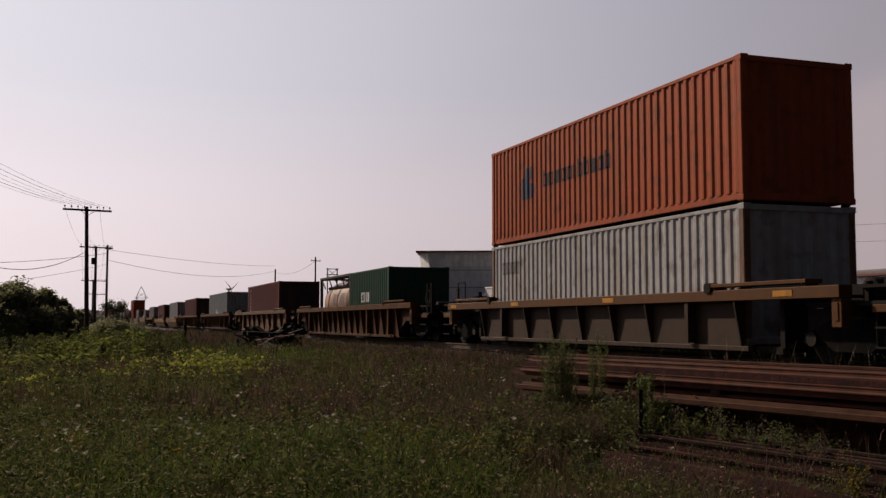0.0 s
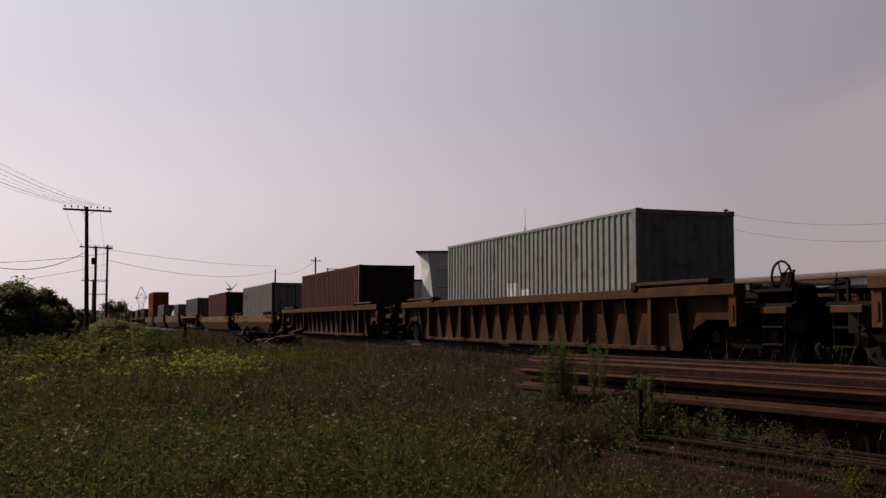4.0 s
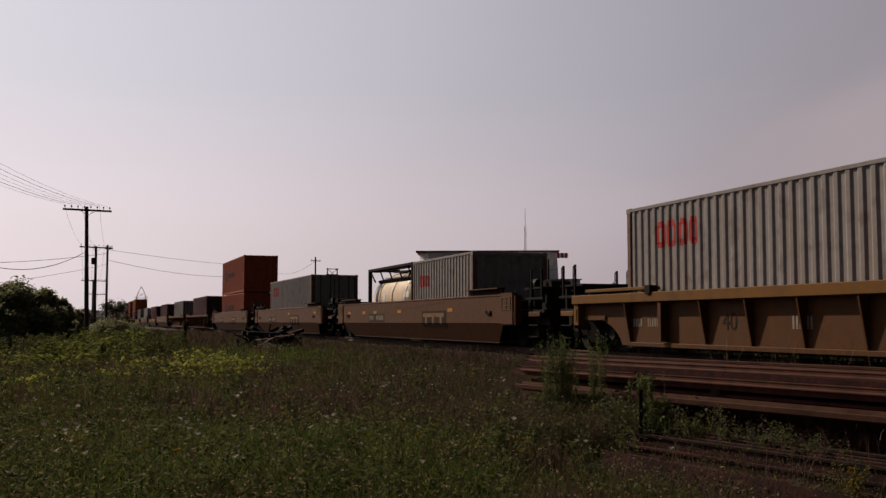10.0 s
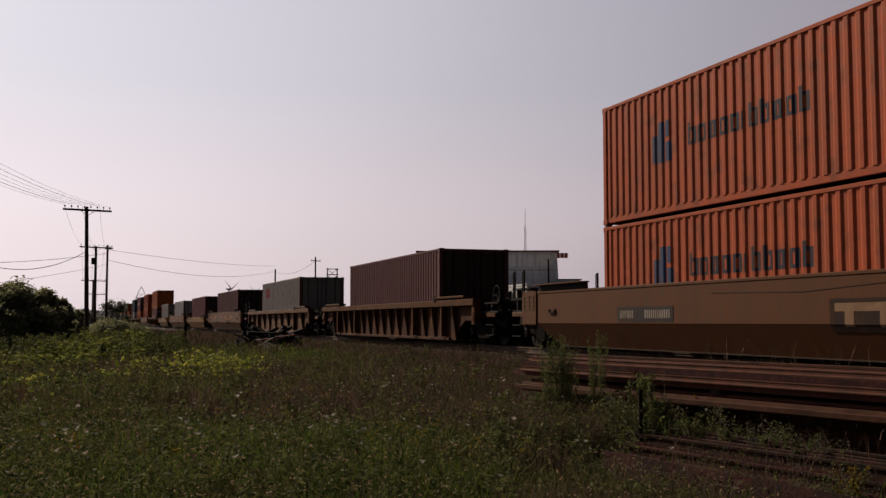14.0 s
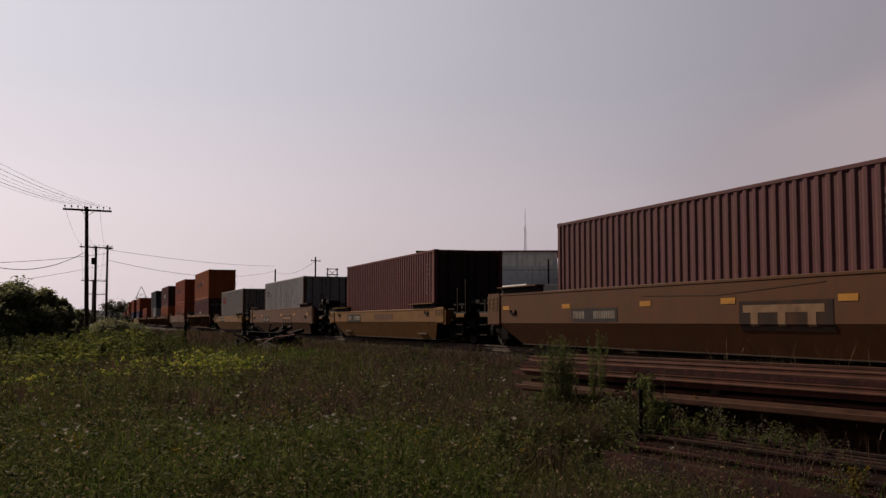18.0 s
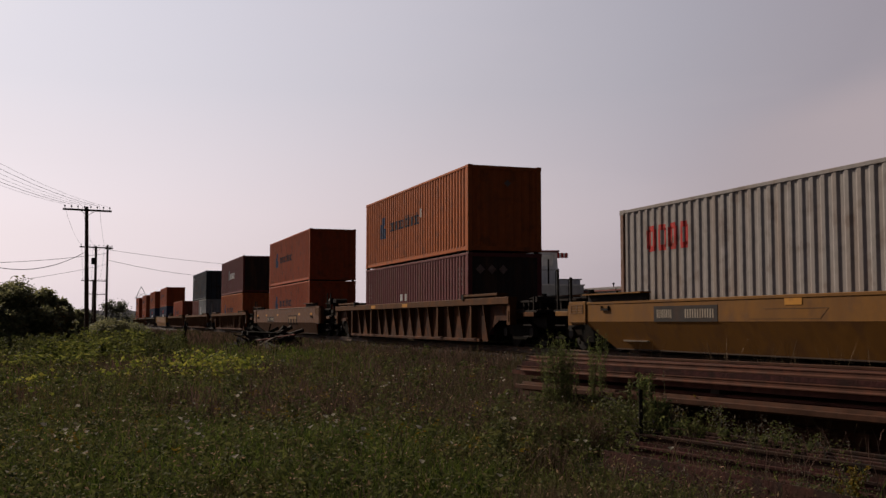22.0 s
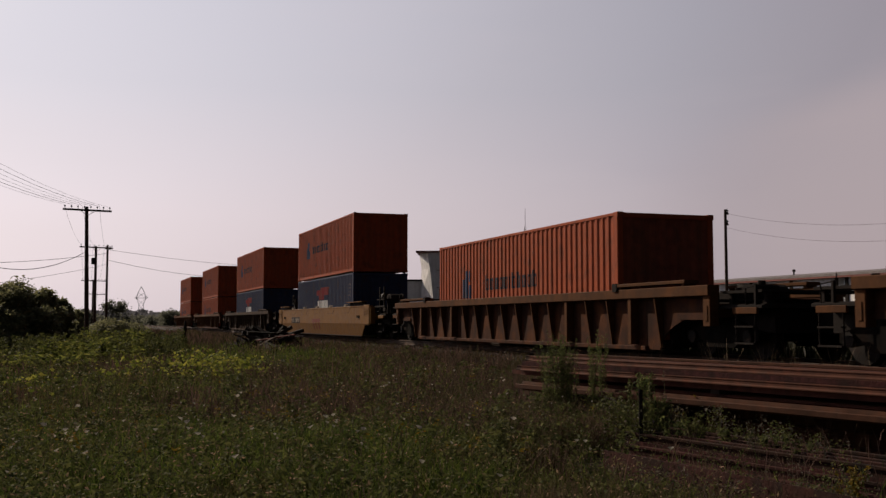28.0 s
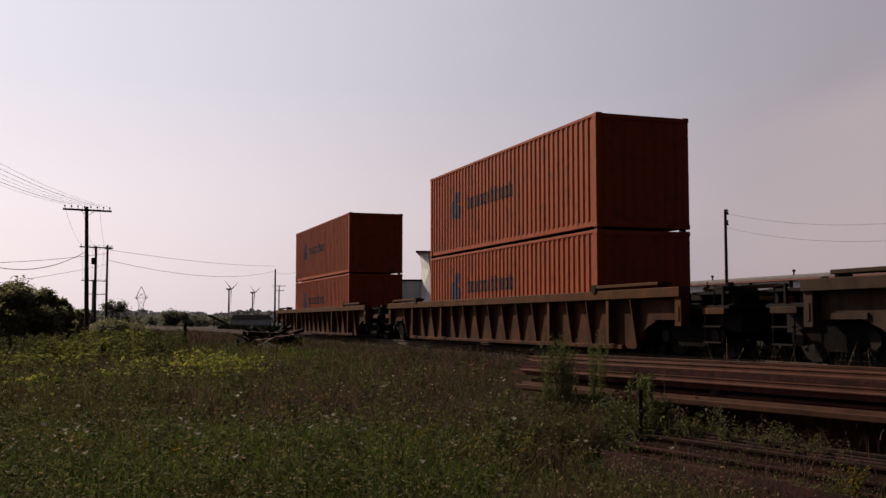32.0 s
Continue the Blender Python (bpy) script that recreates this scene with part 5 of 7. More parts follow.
# ---- the scrap rails beside the track ----
def scrap_rails():
    full, buried = rail_shape(11.9).mesh("rail_bar", M["rust"]), rail_shape(7.2, 0.8).mesh("rail_bar", M["black_steel"])
    loose = rail_shape(3.7, 0.8).mesh("rail_bar", M["old_rust"])
    light = rail_shape(11.9, 0.47).mesh("rail_bar", M["rust"])
    worn = rail_shape(11.9, 0.47).mesh("rail_bar", M["old_rust"])
    stack = pose(7.86, 8.6, 0, 0, 0, 11.3)       # the stack's near edge, at an angle to the track
    rows = []
    for k in range(9):                        # the lowest course: heavy rails on their sides, heads outward, then upright ones
        rows.append((0.02, 0.62, -0.296, -90.0, full) if k == 0 else (0.10 + k * 0.145, 0.7 + random.uniform(-0.15, 0.15), -0.366, 0.0, full))
    for z in (-0.535, -0.71, -0.882):          # the buried lower courses, set back
        for k in range(4):
            rows.append((0.52 + k * 0.2, 0.6 + random.uniform(-0.3, 0.3), z, 0.0, full))
    # the upper bundle: light rails on their sides, foot outward, in five uneven courses over short timbers
    for c, (z, back, ry) in enumerate(((-0.108, 0.05, 90.0), (-0.073, 0.03, 0.0), (0.042, 0.02, 90.0), (0.077, 0.16, 0.0))):
        for k in range(7 - c):
            jolt = random.uniform(-0.012, 0.012) if k else 0.0
            rows.append((back + 0.085 + k * 0.115 + jolt, 0.9 + 0.5 * back + random.uniform(-0.35, 0.35), z, ry, worn if (c + k) % 3 == 2 else light))
    for u, z in ((1.02, 0.008), (1.22, -0.005), (1.40, -0.02)):     # heavy ones at the back, standing higher
        rows.append((u, 0.75 + random.uniform(-0.2, 0.2), z, 0.0, full))
    rows += [(1.08, 0.6, -0.182, 0.0, full), (1.26, 0.8, -0.192, 0.0, full)]
    for u, t, z, ry, me in rows:
        r = thing("scrap_rail", "rust-red old rail stacked beside the track", "rail", "scrap rails",
                  at=stack @ pose(u, t, z, random.uniform(-0.05, 0.05), ry, random.uniform(-0.16, 0.16)))
        part("rail_bar", me, None, r)
    packing = Shape().box(0.16, 0.98, -0.07, 0.07, -0.196, -0.143, 0.01).mesh("timber", M["tie"])
    for t in (-3.9, -0.4, 2.6, 5.4):
        b = thing("packing_piece", "flat timber packed between courses of stacked rails", "timber", "bearers", at=stack @ pose(0, t, 0, 0, 0, random.uniform(-3, 3)))
        part("timber", packing, None, b)
    for k in range(6):                        # loose ones lower down, in the weeds, on an older layer
        r = thing("scrap_rail", "dark old rail lying half buried in the weeds", "rail", "scrap rails",
                  at=pose(6.84 - 0.13 * k, 9.45 - 0.17 * k, -0.80, 0, 0, 10.6 + 0.3 * (k % 3)))
        part("rail_bar", loose, None, r)
    for k in range(7):
        r = thing("scrap_rail", "rust-red old rail lying loose in the weeds", "rail", "scrap rails",
                  at=pose(6.92 - 0.118 * k, 9.50 - 0.17 * k + random.uniform(-0.45, 0.3), -0.682 - 0.010 * (k % 2), random.uniform(-0.2, 0.2), random.choice((0, 0, 90)) if k else 0, 10.6 + random.uniform(-1.2, 1.2)))
        part("rail_bar", loose, None, r)
    for k in range(4):                        # a few more by the stack's near end, blackened to stand for shade
        r = thing("scrap_rail", "old rail lying beside the stack, coloured black as if shaded", "rail", "scrap rails",
                  at=pose(6.62 + 0.13 * k, 4.2 + 0.1 * k, -0.76 - 0.01 * (k % 2), 0, 0, -7.0 + random.uniform(-1.0, 1.0)))
        part("rail_bar", buried, None, r)
    bearer = Shape().box(0.0, 1.35, -0.13, 0.13, -0.66, -0.37, 0.015).box(0.05, 1.3, -0.12, 0.12, -0.97, -0.665, 0.015).mesh("timber", M["tie"])
    for t in (-4.2, 3.3, 5.6):
        b = thing("bearer", "weathered timbers under the stacked rails", "timber", "bearers", at=stack @ pose(0.02, t, 0, 0, 0, random.uniform(-2, 2)))
        part("timber", bearer, None, b)
    for x, y, rz, ln in ((5.21, 8.30, 7.6, 2.45), (5.50, 6.00, 7.0, 2.2)):
        plate = thing("steel_strip", "long flat strip of rusty steel standing in the weeds", "steel strip", at=pose(x, y, -0.83, 0, 5, rz))
        part("strip", Shape().box(-0.01, 0.01, -ln / 2, ln / 2, 0, 0.23), M["old_rust"], plate)


scrap_rails()


def scrap_heap():
    """The tangled heap of broken timbers further along, pieces sticking out at all angles."""
    me = [Shape().box(-a, a, -l / 2, l / 2, 0, b, 0.012).mesh("timber", M["black_wood"]) for l, a, b in ((1.2, 0.10, 0.15), (1.8, 0.11, 0.16), (2.4, 0.11, 0.17), (1.6, 0.04, 0.07), (2.2, 0.035, 0.06))]
    for k in range(120):
        x, y = 8.75 + random.gauss(0, 0.72), 52.5 + random.gauss(0, 2.1)
        mound = 0.85 * math.exp(-((x - 8.95) / 1.05) ** 2 - ((y - 52.0) / 2.6) ** 2)
        h = max(0.0, mound * random.random() ** 0.6)
        steep = 12 + 26 * mound
        t = thing("old_sleeper", "dark broken sleeper thrown on a heap", "sleeper", "heap of old sleepers",
                  at=pose(x, y, float(ground_z(x, y)) + h, random.uniform(-steep, steep), random.uniform(-20, 20), random.uniform(0, 180)))
        part("timber", me[k % 5], None, t)
    # two paler planks lying on top
    for (x, y, z, rx, rz), key in (((8.15, 49.6, 0.30, 24, -62), "pole_wood"), ((9.0, 50.2, 0.62, 8, -75), "rust")):
        t = thing("old_plank", "weathered plank lying on a heap of sleepers", "plank", "heap of old sleepers", at=pose(x, y, float(ground_z(x, y)) + z, rx, 5, rz))
        part("timber", Shape().box(-0.09, 0.09, -1.0, 1.0, 0, 0.06, 0.01), M[key], t)


scrap_heap()


# ---- plants ----
rng = np.random.default_rng(7)


def view_points(n, y_lo, y_hi, x_lo=0, x_hi=1568, power=1.0):
    """Random places on the ground inside a wedge in front of the tripod, nearer ones more often. The wedge spans the given
    share of the field of view (0 to 1568 across)."""
    d = (y_lo ** (1 - power) + rng.random(n) * (y_hi ** (1 - power) - y_lo ** (1 - power))) ** (1 / (1 - power)) if power != 1 else y_lo * (y_hi / y_lo) ** rng.random(n)
    a = np.arctan((x_lo + rng.random(n) * (x_hi - x_lo) - 784) / 1834.3) + radians(YAW)
    return d * np.sin(a), d * np.cos(a)


def blades(x, y, height, width, lean, mat_key, name, label, category, z=None, two=True):
    """Grass: bent tapering blades, one island each, in one mesh."""
    n = len(x)
    z = ground_z(x, y) - 0.02 if z is None else z
    g, tip = rng.random(n) * 2 * np.pi, rng.random(n) * 2 * np.pi
    h = height * (0.55 + 0.75 * rng.random(n))
    w = width * (0.6 + 0.8 * rng.random(n))
    ox, oy = np.cos(g) * w / 2, np.sin(g) * w / 2
    lx, ly = np.cos(tip) * lean * h * rng.random(n), np.sin(tip) * lean * h * rng.random(n)
    V = np.empty((n, 6, 3), np.float32)
    for i, (s, t, k) in enumerate(((-1, 0, 1.0), (1, 0, 1.0), (1, 0.55, 0.75), (-1, 0.55, 0.75), (0.18, 1.0, 1.0), (-0.18, 1.0, 1.0))):
        V[:, i, 0] = x + s * ox * k + lx * t ** 2
        V[:, i, 1] = y + s * oy * k + ly * t ** 2
        V[:, i, 2] = z + h * t * (1 - 0.18 * lean * t)
    base = np.arange(n)[:, None] * 6
    Q = np.stack([base + np.array([[0, 1, 2, 3]]), base + np.array([[3, 2, 4, 5]])], 1).reshape(-1, 4)
    ob = new(name, array_mesh(name, V.reshape(-1, 3), Q, M[mat_key]))
    return tagged(ob, label, category, kind="stuff")


def leaf_cloud(px, py, pz, size, mat, name, tilt=1.0, slim=0.42):
    """Many small leaves, each a bent quad, at the given points."""
    n = len(px)
    u = rng.normal(size=(n, 3))
    u[:, 2] *= 0.6 * tilt
    u /= np.linalg.norm(u, axis=1)[:, None]
    w = np.cross(u, rng.normal(size=(n, 3)))
    w /= np.linalg.norm(w, axis=1)[:, None] + 1e-6
    s = (size * (0.5 + rng.random(n)))[:, None]
    c = np.stack([px, py, pz], -1)
    V = np.stack([c - u * s, c + w * s * slim, c + u * s, c - w * s * slim], 1)
    Q = np.arange(n * 4).reshape(-1, 4)
    return array_mesh(name, V.reshape(-1, 3), Q, mat)


def thin_near_rails(x, y, share):
    """Leaves out most plants on the rail stack and none elsewhere; nothing grows on the track itself."""
    u = (x - 7.86) * 0.9806 + (y - 8.6) * 0.196          # across and along the stack
    t = (y - 8.6) * 0.9806 - (x - 7.86) * 0.196
    on_stack = (u > -0.05) & (u < 1.5) & (t < 6.9)
    behind = (u >= 1.5) & (t < 7.5)
    below = (u > -0.9) & (u <= -0.05) & (t < 2.2)
    loose = (x > 4.55) & (u <= -0.05) & (y > 4.0) & (y < 10.9)
    r = rng.random(len(x))
    keep = (x < 10.6) & (~on_stack | (r < share)) & (~loose | (r < 0.014)) & (~behind | (r < 0.2)) & (~below | (r < 0.012))
    return x[keep], y[keep]


def meadow():
    x, y = view_points(200000, 6.0, 60, -120, 1680, 1.5)
    x, y = thin_near_rails(x, y, 0.02)
    # hollows between the clumps
    hollow = np.sin(x * 3.1 + 1.9 * np.sin(y * 1.7)) * np.sin(y * 2.3 + 2.2 * np.sin(x * 1.3)) + 0.5 * np.sin(x * 6.7 + y * 4.1)
    basin = np.sin(x * 1.15 + 1.6 * np.sin(y * 0.63)) * np.sin(y * 0.85 + 1.8 * np.sin(x * 0.71) + 0.8)
    keep = ((hollow > -0.72) & (basin > -0.62)) | (rng.random(len(x)) < 0.22) | (np.hypot(x, y) > 22)
    x, y, hollow = x[keep], y[keep], hollow[keep]
    clump = 0.88 + 0.20 * np.clip(hollow, -1, 1)
    patch = np.sin(x * 0.55 + 1.7 * np.sin(y * 0.23)) + np.sin(y * 0.41 + x * 0.3)
    d = np.hypot(x, y)
    side = x / d                                        # sine of the bearing
    fleck = np.sin(x * 2.3 + 2.1 * np.sin(y * 0.9)) * np.sin(y * 1.3 + 1.4 * np.sin(x * 1.1))
    dryness = -0.02 + 0.40 * patch + 0.40 * fleck + 0.75 * smooth_step(11, 17, d) * (1 - smooth_step(34, 44, d)) + 1.2 * smooth_step(0.24, 0.46, side) - 0.95 * (1 - smooth_step(9.5, 16.5, d)) * (1 - smooth_step(0.32, 0.44, side)) - 0.25 * (1 - smooth_step(0.10, 0.24, side))
    dryness -= 0.9 * (1 - smooth_step(-0.02, 0.10, side)) * smooth_step(34, 42, d)
    dry = rng.random(len(x)) < np.clip(dryness, 0.06, 0.94)
    dd = d[~dry]
    blades(x[~dry], y[~dry], (0.42 + 0.10 * smooth_step(15, 40, dd)) * clump[~dry], 0.007 + 0.0006 * dd, 0.8, "green_grass", "green_grass", "rough green grass and weeds, uncut", "grass")
    dd = d[dry]
    blades(x[dry], y[dry], (0.50 + 0.12 * smooth_step(15, 40, dd)) * clump[dry], 0.005 + 0.00055 * dd, 0.5, "dry_grass", "dry_grass", "reddish-brown dry grass gone to seed", "grass")
    # a low mat between the blades
    x, y = view_points(80000, 6.0, 60, -120, 1680, 1.5)
    x, y = thin_near_rails(x, y, 0.05)
    d = np.hypot(x, y)
    keep = ((rng.random(len(x)) < 0.45) | (d < 15) | (d > 36)) & ((x < 4.55) | (y > 11.2))
    x, y, d = x[keep], y[keep], d[keep]
    blades(x, y, 0.20 + 0 * d, 0.014 + 0.0011 * d, 1.1, "green_grass", "low_grass", "low matted grass between taller weeds", "grass")
    # the same growth round about, thinner
    n = 70000
    a = rng.random(n) * 6.283
    d = 0.6 + 34 * np.sqrt(rng.random(n))
    x, y = d * np.sin(a), d * np.cos(a)
    off = (a + 3.1416 - radians(YAW)) % 6.2832 - 3.1416
    keep = (x < 9.4) & ((np.abs(off) > 0.47) | (d < 6.2))
    x, y, d = x[keep], y[keep], d[keep]
    blades(x, y, 0.40 + 0 * d, 0.03 + 0 * d, 0.9, "green_grass", "verge_grass", "rough uncut grass of the verge", "grass")
    # farther off, coarser
    x, y = view_points(26000, 55, 220, -150, 700, 1.5)
    keep = x < 9.5
    x, y = x[keep], y[keep]
    d = np.hypot(x, y)
    blades(x, y, 0.62 + 0 * d, 0.05 + 0.0006 * d, 0.5, "dry_grass", "far_grass", "distant rough grass along the railway", "grass")
    # rank weeds added beyond the track to hide lit ground, shade in their colour
    n = 22000
    y = -4 + 130 * rng.random(n) ** 1.4
    x = 15.5 + rng.random(n) * 1.1
    blades(x, y, 0.85 + 0 * x, 0.03 + 0.0006 * y, 0.5, "shade_weed", "far_side_weeds", "rank weeds beyond the track, coloured dark as if in shade", "weeds")
    # low leafy plants among the loose rails
    for n, key, name, size, tall in ((1500, "weed_leaf", "low_leaves", 0.015, 0.24), (420, "pale_leaf", "pale_leaves", 0.016, 0.26), (700, "dry_grass", "dead_leaves", 0.014, 0.20)):
        x, y = view_points(n, 6.5, 12.5, 1040, 1500, 1.2)
        x, y = x[x < 7.55], y[x < 7.55]
        c = rng.random(len(x)) < 0.55 + 0.45 * np.sin(x * 4.1 + 2 * np.sin(y * 2.9))
        x, y = np.repeat(x[c], 8), np.repeat(y[c], 8)
        x, y = x + rng.normal(size=len(x)) * 0.06, y + rng.normal(size=len(x)) * 0.06
        me = leaf_cloud(x, y, ground_z(x, y) + 0.02 + tall * rng.random(len(x)) ** 1.4, size + 0 * x, M[key], name)
        tagged(new(name, me), "low leafy plants growing among the loose rails", "weeds", kind="stuff")
    # thin dead stalks before the dark side of the stack
    x, y = view_points(420, 8.5, 13.0, 1150, 1480, 1.2)
    x, y = x[x < 7.5], y[x < 7.5]
    blades(x, y, 0.46 + 0 * x, 0.006 + 0 * x, 0.7, "dry_grass", "dead_stalks_stand", "thin dead stalks before the stacked rails", "grass")
    # dead grass on the shoulder by the track
    n = 22000
    y = 8 * (120 / 8) ** rng.random(n)
    x = 9.3 + rng.random(n) * 1.6
    keep = (y > 17.8) | (rng.random(n) < 0.10)
    x, y = x[keep], y[keep]
    blades(x, y, 0.28 + 0.16 * smooth_step(18, 24, y), 0.006 + 0.0008 * y, 0.7, "dry_grass", "shoulder_grass", "dry grass on the shoulder of the track", "grass")
    # taller rank grass before the far end of the rail stack
    n = 4500
    x, y = view_points(n, 11.5, 16.5, 840, 1150, 1.2)
    x, y = thin_near_rails(x, y, 0.0)
    d = np.hypot(x, y)
    blades(x, y, 0.60 + 0 * d, 0.004 + 0.0004 * d, 0.8, "dry_grass", "rank_grass", "tall rank brown grass before the stacked rails", "grass")
    # buff seed heads over the meadow
    x, y = view_points(9000, 6.5, 45, -100, 1600, 1.3)
    x, y = thin_near_rails(x, y, 0.0)
    d = np.hypot(x, y)
    me = leaf_cloud(x, y, ground_z(x, y) + 0.34 + 0.28 * rng.random(len(x)), 0.010 + 0.0006 * d, M["seed_head"], "seed_heads")
    tagged(new("seed_heads", me), "small buff seed heads of meadow grasses", "grass", kind="stuff")
    # small leaves among the blades
    x, y = view_points(46000, 6.3, 42, -100, 1250, 1.4)
    x, y = thin_near_rails(x, y, 0.0)
    # fewer where the grass is dry
    lush = np.sin(x * 0.55 + 1.7 * np.sin(y * 0.23)) + np.sin(y * 0.41 + x * 0.3) + 3.0 * smooth_step(0.26, 0.44, x / np.hypot(x, y)) + 1.2 * smooth_step(12, 16, np.hypot(x, y)) * (1 - smooth_step(26, 34, np.hypot(x, y)))
    keep = rng.random(len(x)) < np.clip(0.95 - 0.36 * lush, 0.15, 1)
    x, y = x[keep], y[keep]
    d = np.hypot(x, y)
    me = leaf_cloud(x, y, ground_z(x, y) + 0.12 + 0.32 * rng.random(len(x)), 0.009 + 0.0009 * d, M["weed_leaf"], "meadow_leaves")
    tagged(new("meadow_leaves", me), "small green leaves of meadow plants", "weeds", kind="stuff")
    # seed stalks standing between the rails and the pile
    x = 10.5 + rng.random(260) * 0.5
    y = 11 + rng.random(260) * 9
    for lo, hi, n in ((1235, 1300, 40), (1335, 1412, 70), (1120, 1170, 16), (1470, 1540, 30)):
        g = np.arctan((lo + rng.random(n) * (hi - lo) - 784) / 1834.3) + radians(YAW)
        xs = 10.35 + rng.random(n) * 0.6
        x, y = np.append(x, xs), np.append(y, xs / np.tan(g))
    blades(x, y, np.where(np.arange(len(x)) < 260, 0.40, 0.82), 0.009 + 0 * x, 0.45, "straw", "straw_stalks", "pale dry stalks beside the rail", "grass")


def leafy_weeds():
    """Goldenrod and other broad-leaved weeds: leaves up their stems."""
    px, py, pz, gx, gy, gz = [], [], [], [], [], []
    sx, sy, sh = [], [], []
    specs = [(560, 37, 60, -60, 330, 0.85), (430, 7, 16, -60, 900, 0.42), (110, 7, 14, 860, 1200, 0.36), (300, 14, 36, 0, 900, 0.5), (210, 10, 16, 860, 1160, 0.5)]
    for n, lo, hi, a, b, h in specs:
        x, y = view_points(n, lo, hi, a, b, 1.3)
        x, y = thin_near_rails(x, y, 0.1)
        for i in range(len(x)):
            hh = h * (0.7 + 0.6 * rng.random())
            z0 = float(ground_z(x[i], y[i]))
            k = 70
            t = rng.random(k)
            r = 0.05 + 0.10 * (1 - t)
            g = rng.random(k) * 6.28
            px += list(x[i] + r * np.cos(g)); py += list(y[i] + r * np.sin(g)); pz += list(z0 + hh * (0.15 + 0.85 * t))
            sx.append(x[i]); sy.append(y[i]); sh.append(hh)
    d = np.hypot(px, py)
    me = leaf_cloud(np.array(px), np.array(py), np.array(pz), 0.016 + 0.0010 * d, M["weed_leaf"], "weed_leaves")
    tagged(new("weed_leaves", me), "green leaves of tall field weeds", "weeds", kind="stuff")
    blades(np.array(sx), np.array(sy), np.array(sh), 0.012 + 0 * np.array(sx), 0.1, "stem", "weed_stems", "stems of tall field weeds", "weeds")
    # a patch of bright yellow-green creeper
    px, py, pz = [], [], []
    for cx, cy, r, n, h in ((440, 27.5, 0.7, 150, 0.62), (415, 27.2, 0.8, 150, 0.6), (385, 27.0, 0.9, 230, 0.62), (352, 26.0, 0.7, 240, 0.86), (330, 26.5, 0.6, 120, 0.6), (300, 29, 1.2, 160, 0.5), (245, 27, 0.8, 130, 0.55),
                            (200, 25, 0.6, 40, 0.5), (150, 24, 1.6, 60, 0.45), (60, 22, 1.3, 50, 0.45), (15, 21, 0.8, 80, 0.5)):
        a = math.atan((cx - 784) / 1834.3) + radians(YAW)
        x = cy * math.sin(a) + rng.normal(size=n) * r * 0.45
        y = cy * math.cos(a) + rng.normal(size=n) * r
        px += list(x); py += list(y); pz += list(ground_z(x, y) + 0.1 + h * rng.random(n) ** 0.6)
    me = leaf_cloud(np.array(px), np.array(py), np.array(pz), 0.052, M["yellow_leaf"], "creeper_leaves", 0.6, 0.6)
    tagged(new("creeper_leaves", me), "bright yellow-green creeper leaves over the weeds", "creeper", kind="stuff")
    # tall lime-green weeds before the thicket and the poles
    px, py, pz = [], [], []
    for n, lo, hi, a, b, h in ((130, 36, 50, 70, 250, 0.80), (60, 30, 40, -40, 170, 0.62), (30, 45, 60, 150, 262, 0.95)):
        x, y = view_points(n, lo, hi, a, b, 1.1)
        for i in range(len(x)):
            hh, k = h * (0.6 + 0.7 * rng.random()), 90
            t = rng.random(k) ** 0.7
            g, r = rng.random(k) * 6.28, 0.06 + 0.42 * t * (1.15 - t) + 0.05 * rng.random(k)
            px += list(x[i] + r * np.cos(g)); py += list(y[i] + r * np.sin(g)); pz += list(float(ground_z(x[i], y[i])) + hh * t)
    me = leaf_cloud(np.array(px), np.array(py), np.array(pz), 0.075, M["lime_leaf"], "lime_weeds", 0.5, 0.36)
    tagged(new("lime_weeds", me), "tall lime-green leafy weeds before the thicket", "weeds", kind="stuff")
    # goldenrod tops
    x, y = view_points(110, 9, 30, 0, 1300, 1.3)
    x, y = thin_near_rails(x, y, 0.0)
    n = 14
    gx = np.repeat(x, n) + rng.normal(size=len(x) * n) * 0.05
    gy = np.repeat(y, n) + rng.normal(size=len(x) * n) * 0.05
    gz = np.repeat(ground_z(x, y) + 0.35 + 0.25 * rng.random(len(x)), n) + rng.normal(size=len(x) * n) * 0.03
    me = leaf_cloud(gx, gy, gz, 0.020, M["goldenrod"], "goldenrod_tops")
    tagged(new("goldenrod_tops", me), "small yellow goldenrod heads", "flowers", kind="stuff")


